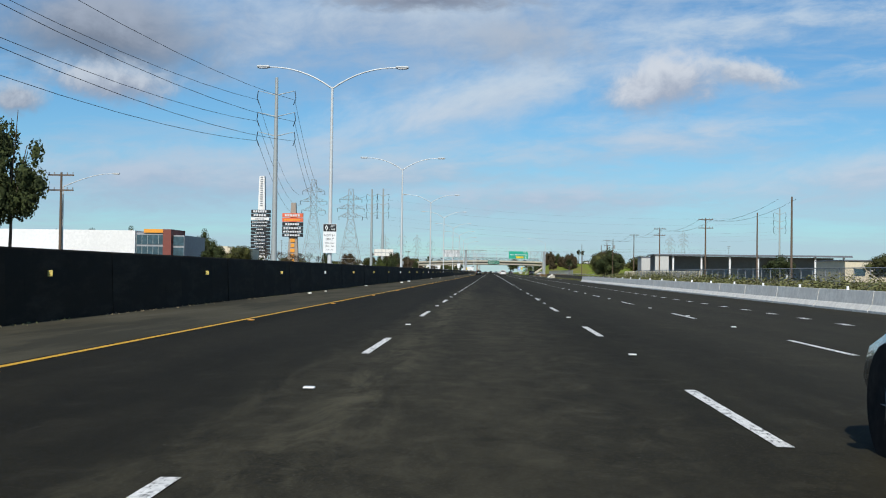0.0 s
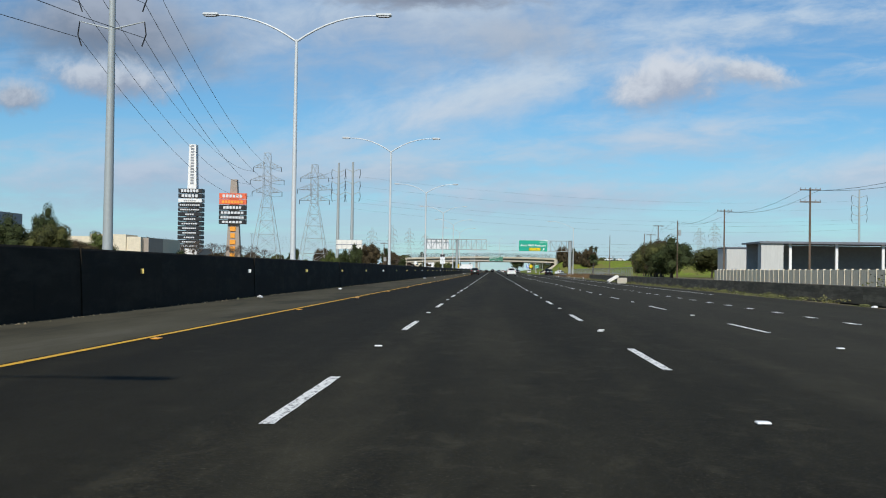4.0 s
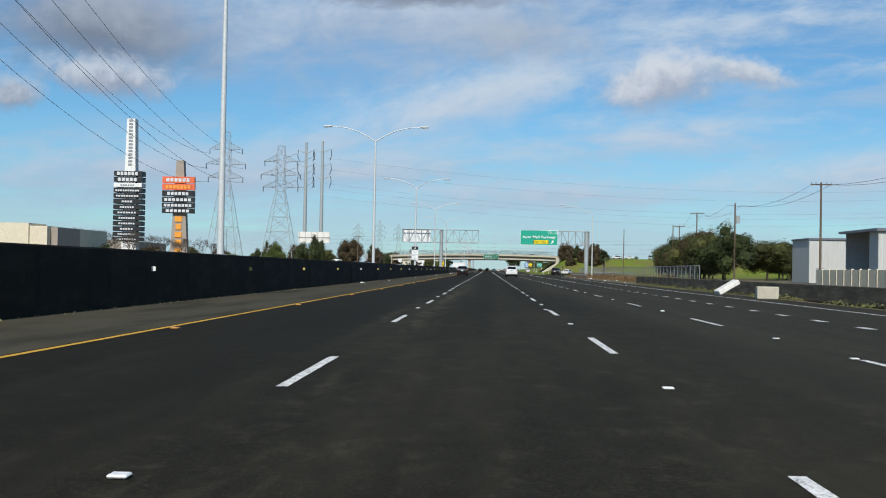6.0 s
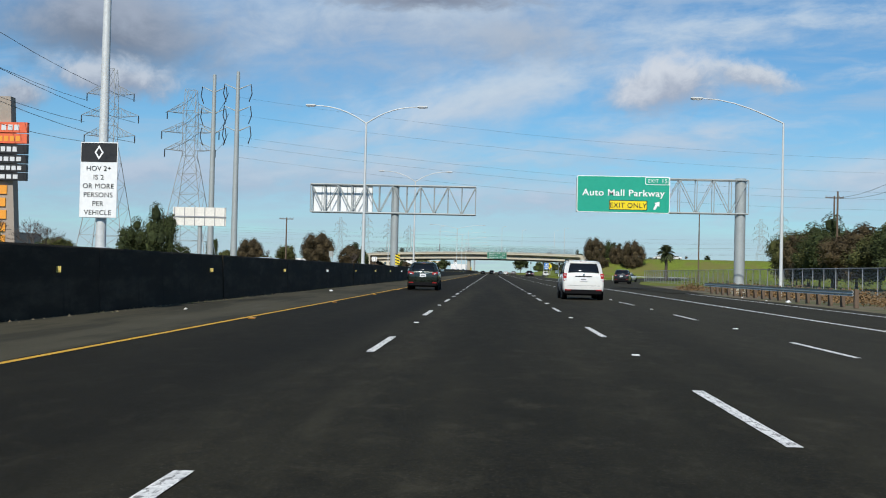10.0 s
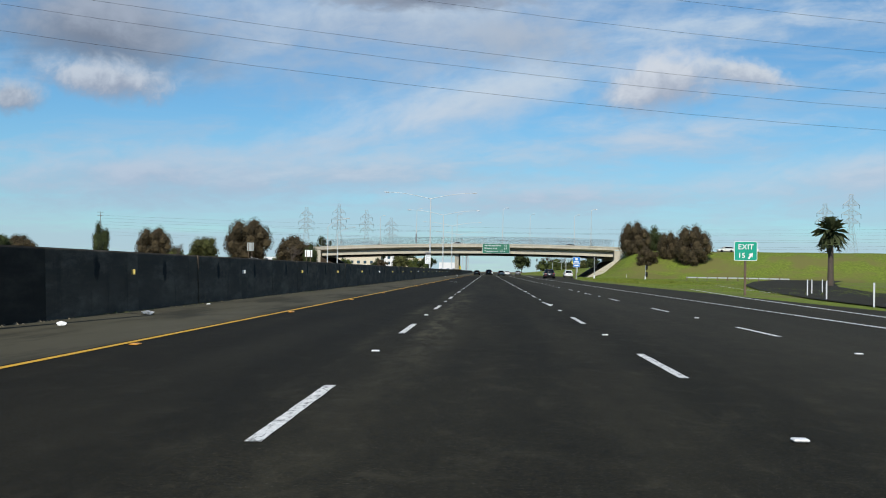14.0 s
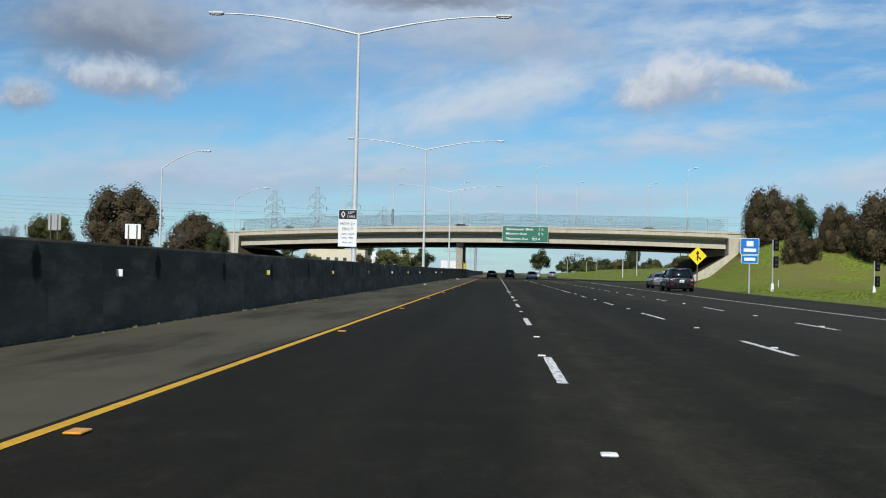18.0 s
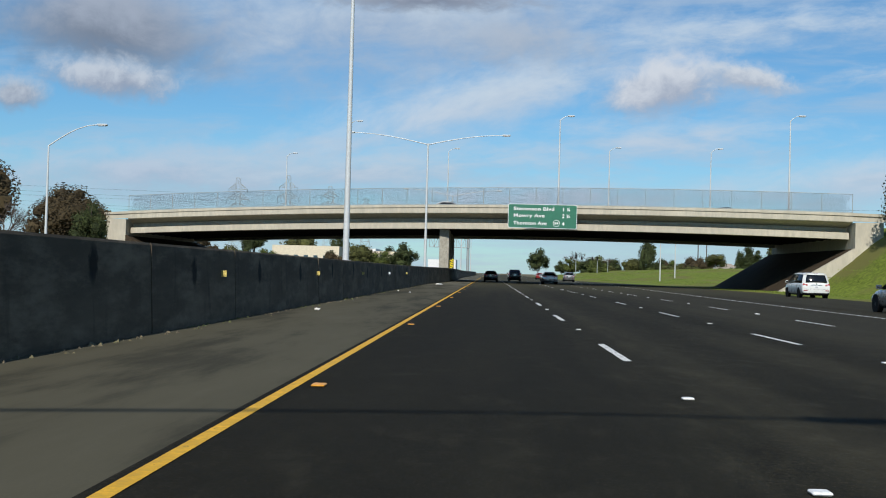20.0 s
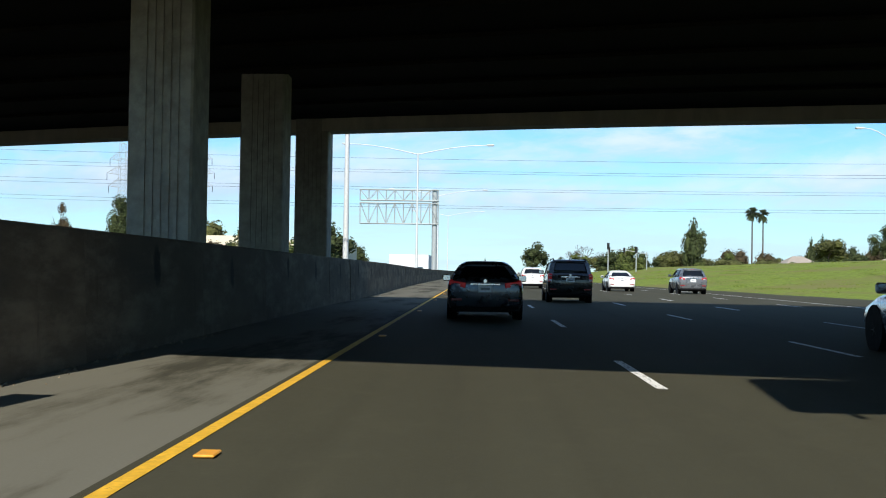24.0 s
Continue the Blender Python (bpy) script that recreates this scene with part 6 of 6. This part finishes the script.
for x, y, h in ((22.1, 653, 4.3), (33.0, 661, 2.9)):
    z = bank_height(x, y)
    meter = thing("ramp_signal", "black ramp meter signal on a pale post beside the entry ramp", "traffic signal", (x, y, z), group="ramp signals")
    part("post", tube(bmesh.new(), (0, 0, -0.05), (0, 0, h), 0.07, n=8), STEEL, meter)
    part("base", tube(bmesh.new(), (0, 0, -0.05), (0, 0, 0.7), 0.16, 0.12, n=8), SIGN_W, meter)
    for zz in (h - 0.9, h - 2.3):
        hd = part("signal_head", boxed(0.02, 0.42, -0.3, -0.06, zz, zz + 0.95, bevel=0.05), SIGNAL, meter)
        for k in range(2):
            part("signal_lens", tube(bmesh.new(), (0.22, -0.3, zz + 0.25 + k * 0.42), (0.22, -0.36, zz + 0.25 + k * 0.42), 0.13, n=10), BLACK, hd)
signal(24.6, 970, 6.6, 0)
signal(39, 1015, 6.8, -9)
signal(33, 990, 6.4, 0)
# backs of two signs for the opposite carriageway
for x, y, z, wd, h in ((-52, 687, 5.8, 1.5, 1.9), (-35, 663, 4.2, 1.5, 1.4)):
    back = thing("road_sign", "road sign on two posts seen from its plain back", "road sign", (x, y, 0), group="sign backs")
    part("board", boxed(-wd / 2, wd / 2, 0, 0.04, z - h / 2, z + h / 2, bevel=0.01), STEEL if y > 670 else SIGN_W, back)
    for dx_ in (-0.4, 0.4):
        part("post", boxed(dx_ - 0.05, dx_ + 0.05, -0.105, -0.004, -0.05, z + h / 2 - 0.1), WOOD, back)
# gantry seen beyond the bridge
far_gantry = thing("sign_gantry", "galvanised truss gantry with a blank sign back beyond the bridge", "road sign", (0, 867, 0))
part("column", tube(bmesh.new(), (-6.6, 0.6, 1.4), (-6.6, 0.6, 10.4), 0.3, n=12), STEEL, far_gantry)
truss(far_gantry, -15.0, -6.2, 0.15, 6.5, 8.8, 0.9, 9)
truss(far_gantry, -15.0, -6.2, 0.15, 9.1, 10.3, 0.9, 9)


# ---- vehicles ----
def body_ring(bm, y, w_, zb, zt):
    half = [(0, zb), (0.78 * w_, zb), (0.93 * w_, zb + 0.05), (0.985 * w_, zb + 0.18), (w_, zb + 0.5 * (zt - zb)), (0.995 * w_, zt - 0.16), (0.96 * w_, zt - 0.05), (0.86 * w_, zt), (0.45 * w_, zt + 0.03), (0, zt + 0.04)]
    pts = half + [(-x, z) for x, z in half[-2:0:-1]]
    return [bm.verts.new((x, y, z)) for x, z in pts]


def loft(bm, rings):
    for a, b in zip(rings, rings[1:]):
        n = len(a)
        for i in range(n):
            f = bm.faces.new((a[i], a[(i + 1) % n], b[(i + 1) % n], b[i]))
            f.smooth = True
    bm.faces.new(rings[0][::-1]).smooth = True
    bm.faces.new(rings[-1]).smooth = True
    bmesh.ops.recalc_face_normals(bm, faces=bm.faces)
    return bm


def wheel_mesh(r, w_):
    bm = bmesh.new()
    prof = [(0.62 * r, -w_ / 2), (0.93 * r, -w_ / 2), (r, -w_ / 2 + 0.04), (r, w_ / 2 - 0.04), (0.93 * r, w_ / 2), (0.62 * r, w_ / 2)]
    n = 24
    rings = [[bm.verts.new((x, q * math.cos(i * math.tau / n), q * math.sin(i * math.tau / n))) for i in range(n)] for q, x in prof]
    for a, b in zip(rings, rings[1:]):
        for i in range(n):
            bm.faces.new((a[i], a[(i + 1) % n], b[(i + 1) % n], b[i])).smooth = True
    me = bpy.data.meshes.new("tyre")
    bm.to_mesh(me)
    bm.free()
    me.materials.append(TYRE)
    bm = bmesh.new()
    tube(bm, (-w_ * 0.32, 0, 0), (w_ * 0.32, 0, 0), 0.64 * r, n=20)
    for i in range(5):
        a = i * math.tau / 5
        for s in (-1, 1):
            x = s * w_ * 0.40
            tube(bm, (x, 0, 0), (x, 0.60 * r * math.cos(a), 0.60 * r * math.sin(a)), 0.05, 0.04, 4)
    me2_ = bpy.data.meshes.new("rim")
    bm.to_mesh(me2_)
    bm.free()
    me2_.materials.append(RIM)
    return me, me2_


WHEEL, WHEEL_RIM = wheel_mesh(0.33, 0.22)
SUV = dict(L=4.35, W=0.885, H=1.60, zb=0.26, belt=1.08, tail=1.10, hood=(1.02, 0.84), g0=0.10, r0=0.46, r1=2.35, g1=3.35, wr=0.61, wheels=(0.78, 3.40), wt=0.88)
SEDAN = dict(L=4.75, W=0.915, H=1.43, zb=0.22, belt=0.93, tail=1.00, hood=(0.92, 0.72), g0=0.72, r0=1.55, r1=2.75, g1=3.70, wr=0.58, wheels=(1.0, 3.80), wt=0.90)
VAN = dict(L=4.95, W=0.96, H=1.74, zb=0.26, belt=1.02, tail=1.04, hood=(1.00, 0.82), g0=0.08, r0=0.30, r1=3.1, g1=4.2, wr=0.70, wheels=(0.95, 3.95), wt=0.92)


def vehicle(name, label, category, shape, paint, x, y, z=0.0, turn=0.0, lamps="corner", rails=False, black_low=False, pipes=1, group="", spoiler=True, wide_lamp=0.34, trim=None):
    """A car with its rear at the origin and its nose towards +y."""
    s = shape
    car = thing(name, label, category, (x, y, z), turn, group=group)
    w_, zb, belt = s["W"], s["zb"], s["belt"]
    bm = bmesh.new()
    rings = [body_ring(bm, 0.0, w_ * 0.88, zb + 0.14, s["tail"] - 0.13), body_ring(bm, 0.025, w_ * 0.95, zb + 0.08, s["tail"] - 0.05), body_ring(bm, 0.10, w_ * 0.985, zb + 0.03, s["tail"]),
             body_ring(bm, 0.45, w_, zb, s["tail"] - 0.005), body_ring(bm, s["g0"] + 0.7, w_, zb, belt + 0.02), body_ring(bm, s["L"] * 0.5, w_, zb, belt),
             body_ring(bm, s["g1"] - 0.3, w_, zb, s["hood"][0] - 0.02), body_ring(bm, s["g1"] + 0.1, w_ * 0.99, zb, s["hood"][0] - 0.04), body_ring(bm, s["L"] - 0.35, w_ * 0.95, zb, s["hood"][1]),
             body_ring(bm, s["L"] - 0.08, w_ * 0.86, zb + 0.05, s["hood"][1] - 0.1), body_ring(bm, s["L"], w_ * 0.72, zb + 0.14, s["hood"][1] - 0.2)]
    part("body", loft(bm, rings), paint, car)

    def glass_ring(bm, f, grow=0.0):
        """Outline of the cabin at share f of its height."""
        k = f ** 1.25
        y0, y1 = s["g0"] + (s["r0"] - s["g0"]) * k, s["g1"] + (s["r1"] - s["g1"]) * f
        hw = (w_ - 0.085) + (s["wr"] - w_ + 0.085) * (f ** 1.5) + grow
        zz = belt - 0.01 + (s["H"] - 0.05 - belt) * f
        c = 0.13
        pts = [(-hw + c, y0 - grow), (hw - c, y0 - grow), (hw, y0 + c), (hw, (y0 + y1) / 2), (hw, y1 - c * 1.6), (hw - c * 1.4, y1 + grow), (-hw + c * 1.4, y1 + grow), (-hw, y1 - c * 1.6), (-hw, (y0 + y1) / 2), (-hw, y0 + c)]
        return [bm.verts.new((px, py, zz)) for px, py in pts]

    bm = bmesh.new()
    loft(bm, [glass_ring(bm, f) for f in (0.0, 0.35, 0.7, 0.97)])
    part("cabin_glass", bm, CAR_GLASS, car)
    bm = bmesh.new()
    a = glass_ring(bm, 0.86, 0.015)
    b = glass_ring(bm, 0.99, 0.012)
    c = [bm.verts.new((v.co.x * 0.82, (v.co.y - 1.9) * 0.84 + 1.9, s["H"] - 0.012)) for v in b]
    d = [bm.verts.new((v.co.x * 0.4, (v.co.y - 1.9) * 0.5 + 1.9, s["H"] + 0.004)) for v in b]
    loft(bm, [a, b, c, d])
    part("roof", bm, paint, car)
    # pillars
    tmp = bmesh.new()
    lower, upper = glass_ring(tmp, 0.0, 0.012), glass_ring(tmp, 0.9, 0.012)
    mid = glass_ring(tmp, 0.5, 0.014)
    pil = [[v.co.copy() for v in r_] for r_ in (lower, mid, upper)]
    tmp.free()
    for i0, i1 in ((0, 9), (1, 2), (5, 4), (6, 7)):
        bm = bmesh.new()
        rows3 = []
        for r_ in pil:
            p, q = r_[i0], r_[i1]
            m_ = (p + q) / 2 + Vector(((p.x + q.x) * 0.02, 0, 0))
            e0, e1 = (p + (q - p) * -0.18), (q + (q - p) * (0.15 if i0 < 2 else 0.05))
            rows3.append([bm.verts.new(e0), bm.verts.new(p), bm.verts.new(q), bm.verts.new(e1)])
        for r0_, r1_ in zip(rows3, rows3[1:]):
            for j in range(3):
                bm.faces.new((r0_[j], r0_[j + 1], r1_[j + 1], r1_[j])).smooth = True
        part("pillar", bm, paint, car)
    for i in (3, 8):
        bm = bmesh.new()
        prev = None
        for r_ in pil:
            v0, v1 = bm.verts.new(r_[i] + Vector((0, -0.05, 0))), bm.verts.new(r_[i] + Vector((0, 0.05, 0)))
            if prev:
                bm.faces.new((prev[0], prev[1], v1, v0))
            prev = (v0, v1)
        part("pillar", bm, TRIM, car)
    # wheels
    for wy in s["wheels"]:
        for sx in (-1, 1):
            arch = bmesh.new()
            tube(arch, (sx * (w_ - 0.14), wy, 0.34), (sx * (w_ + 0.006), wy, 0.34), 0.385, n=22)
            part("wheel_arch", arch, TRIM, car)
            t_ = new("wheel", WHEEL)
            t_.parent, t_.location = car, (sx * (w_ - 0.125), wy, 0.33)
            r_ = new("rim", WHEEL_RIM)
            r_.parent = t_
    # rear details
    zl = s["tail"] - 0.10
    for sx in (-1, 1):
        if lamps == "tall":
            bm = boxed(-0.085, 0.085, 0.0, 0.30, -0.20, 0.14, bevel=0.035)
            lamp = part("tail_lamp", bm, TAIL, car, "red and clear tail lamp")
            lamp.location = (sx * (w_ * 0.975 - 0.082), -0.008, zl - 0.05)
            part("reversing_lens", boxed(-0.068, 0.068, -0.006, 0.01, -0.165, -0.075, bevel=0.008), LENS_W, lamp)
            part("indicator_lens", boxed(-0.055, 0.055, -0.006, 0.01, 0.035, 0.075, bevel=0.008), LENS_W, lamp)
        else:
            bm = boxed(-wide_lamp / 2, wide_lamp / 2, -0.02, 0.26, -0.10, 0.06, bevel=0.03)
            lamp = part("tail_lamp", bm, TAIL, car, "red tail lamp")
            lamp.location = (sx * (w_ * 0.95 - wide_lamp / 2), 0.022, zl - 0.02)
            lamp.rotation_euler = (0, radians(-9 * sx), radians(5 * sx))
            part("reversing_lens", boxed(-0.07, 0.07, -0.026, -0.018, -0.07, -0.02, bevel=0.004), LENS_W, lamp)
        refl = part("rear_reflector", boxed(-0.13, 0.13, -0.012, 0.02, -0.028, 0.028, bevel=0.01), REFLECT, car)
        refl.location = (sx * (w_ * 0.90 - 0.14), -0.012, zb + (0.17 if black_low else 0.27))
        mir = part("wing_mirror", boxed(-0.11, 0.11, -0.06, 0.06, -0.08, 0.09, bevel=0.035), paint if not black_low else TRIM, car)
        mir.location = (sx * (w_ + 0.09), s["g1"] - 0.55, belt + 0.06)
        part("mirror_glass", boxed(-0.09, 0.09, -0.066, -0.061, -0.06, 0.07), CHROME, mir)
        for hy in (s["L"] * 0.40, s["L"] * 0.62):
            part("door_handle", boxed(sx * w_ - 0.02, sx * w_ + 0.025, hy, hy + 0.2, belt - 0.16, belt - 0.125, bevel=0.008), paint, car)
        part("door_seam", boxed(sx * w_ - 0.01, sx * w_ + 0.004, s["L"] * 0.53, s["L"] * 0.53 + 0.012, zb + 0.1, belt - 0.03), BLACK, car)
    part("lower_bumper", boxed(-w_ * 0.90, w_ * 0.90, -0.012, 0.5, zb - 0.02, zb + (0.22 if black_low else 0.12), bevel=0.04), TRIM, car)
    part("underbody", boxed(-w_ * 0.86, w_ * 0.86, 0.4, s["L"] - 0.3, 0.19, zb + 0.06), TRIM, car)
    pl = part("number_plate", boxed(-0.17, 0.17, -0.022, 0.01, -0.09, 0.09, bevel=0.006), PLATE, car)
    pl.location = (0, 0.0, zl - (0.16 if s is not SEDAN else 0.14))
    part("plate_bar", boxed(-0.11, 0.11, -0.026, -0.023, -0.035, 0.02), STEEL_DULL, pl)
    part("garnish", boxed(-0.36, 0.36, -0.014, 0.03, -0.02, 0.02, bevel=0.006), trim or CHROME, car).location = (0, -0.012, zl - 0.035)
    badge = bmesh.new()
    tube(badge, (0, -0.025, 0), (0, 0.02, 0), 0.045, n=14)
    part("badge", badge, CHROME, car).location = (0, 0.0, zl + 0.04)
    part("boot_seam", boxed(-w_ * 0.80, w_ * 0.80, -0.004, 0.02, 0, 0.008), BLACK, car).location = (0, 0.0, zb + 0.36)
    if spoiler and s is not SEDAN:
        sp = boxed(-s["wr"] + 0.05, s["wr"] - 0.05, -0.06, 0.15, -0.028, 0.01, bevel=0.012)
        part("roof_spoiler", sp, paint, car).location = (0, s["r0"] + 0.02, s["H"] - 0.05)
        part("brake_light", boxed(-0.14, 0.14, -0.066, -0.056, -0.02, -0.004), REFLECT, car).location = (0, s["r0"] + 0.02, s["H"] - 0.05)
        part("wiper", tube(bmesh.new(), (0, 0.06, belt + 0.06), (0.34, 0.10, belt + 0.10), 0.012, n=5), BLACK, car)
    if rails:
        for sx in (-1, 1):
            xr = sx * (s["wr"] - 0.05)
            part("roof_rail", pipe(bmesh.new(), [(xr, s["r0"] + 0.18, s["H"] - 0.05), (xr, s["r0"] + 0.3, s["H"] + 0.02), (xr, s["r1"] - 0.2, s["H"] + 0.02), (xr, s["r1"], s["H"] - 0.03)], 0.025, n=6), TRIM, car)
    if s is SEDAN or rails:
        part("aerial_fin", prism(bmesh.new(), [(-0.02, 0), (0.02, 0), (0.006, 0.09), (-0.006, 0.09)], 0, 0.14), paint, car).location = (0, s["r0"] + 0.22, s["H"] - 0.02)
    for i in range(pipes):
        px = (0.55, -0.55)[i] * 1.0
        part("exhaust_pipe", tube(bmesh.new(), (px, -0.03, zb + 0.02), (px, 0.3, zb + 0.04), 0.03, n=10), TRIM, car)
    return car


P_GREEN = car_paint("dark_green_paint", (0.013, 0.019, 0.013), 0.4)
P_WHITE = car_paint("white_car_paint", (0.74, 0.74, 0.70), 0.0)
P_SLATE = car_paint("slate_grey_paint", (0.045, 0.055, 0.066), 0.5)
P_SILVER = car_paint("silver_paint", (0.50, 0.52, 0.54), 0.7)
P_BLACK = car_paint("black_paint", (0.010, 0.010, 0.012), 0.2)
P_RED = car_paint("red_paint", (0.25, 0.015, 0.012), 0.2)
P_GREY = car_paint("grey_paint", (0.20, 0.21, 0.22), 0.6)
FORESTER = dict(SUV, L=4.6, W=0.90, H=1.72, belt=1.14, tail=1.16, r0=0.38, g0=0.08, r1=2.6, g1=3.5, wr=0.69, wheels=(0.85, 3.5))
vehicle("suv", "dark green compact suv in the carpool lane", "car", SUV, P_GREEN, -2.2, 370.5, lamps="corner", wide_lamp=0.34, black_low=True)
vehicle("suv", "white estate-style suv with black roof rails", "car", FORESTER, P_WHITE, 5.66, 355.9, lamps="tall", rails=True, black_low=True, trim=BLACK)
vehicle("sedan", "slate grey saloon with red tail lamps", "car", SEDAN, P_SLATE, -1.65, 767, wide_lamp=0.42)
vehicle("sedan", "silver saloon with twin exhausts", "car", SEDAN, P_SILVER, 5.35, 754.2, wide_lamp=0.46, pipes=2)
vehicle("suv", "black suv with roof rails", "car", FORESTER, P_BLACK, 1.86, 785, lamps="tall", rails=True)
vehicle("suv", "white suv far down the road", "car", SUV, P_WHITE, 2.4, 826)
vehicle("sedan", "red saloon far down the road", "car", SEDAN, P_RED, 9.0, 862)
vehicle("sedan", "white saloon in the outer lane", "car", SEDAN, P_WHITE, 8.1, 818)
vehicle("suv", "grey hatchback in the outer lane", "car", SUV, P_GREY, 11.6, 811)
vehicle("minivan", "white minivan on the merging lane", "van", VAN, P_WHITE, 20.3, 697)
vehicle("sedan", "black saloon with alloy wheels", "car", SEDAN, P_BLACK, 5.12, -2.62)
vehicle("suv", "dark suv on the exit ramp", "car", FORESTER, P_BLACK, 17.6, 447, 0.03, -12)
vehicle("sedan", "white saloon on the exit ramp", "car", SEDAN, P_WHITE, 22.6, 487, 0.05, -22)
vehicle("sedan", "grey saloon merging beside the outer lane", "car", SEDAN, P_GREY, 14.1, 660)
vehicle("suv", "black suv merging beside the outer lane", "car", VAN, P_BLACK, 12.9, 642)
vehicle("sedan", "black saloon crossing the bridge", "car", SEDAN, P_BLACK, 26, face_y(28) + 8, 7.9 + crown(28), 100)
vehicle("sedan", "white saloon crossing the bridge", "car", SEDAN, P_WHITE, -5, face_y(-4) + 6, 7.9 + crown(-5), 100)
vehicle("suv", "white suv on the bridge approach", "car", SUV, P_WHITE, 66, 735, 7.15, 100)
vehicle("sedan", "white saloon on the bridge approach", "car", SEDAN, P_WHITE, 72, 733, 7.15, 100)
vehicle("minivan", "white van beyond the median wall", "van", VAN, P_WHITE, -13.5, 384, 0, 180)
vehicle("suv", "dark suv beyond the median wall", "car", FORESTER, P_BLACK, -13.2, 322, 0, 180)
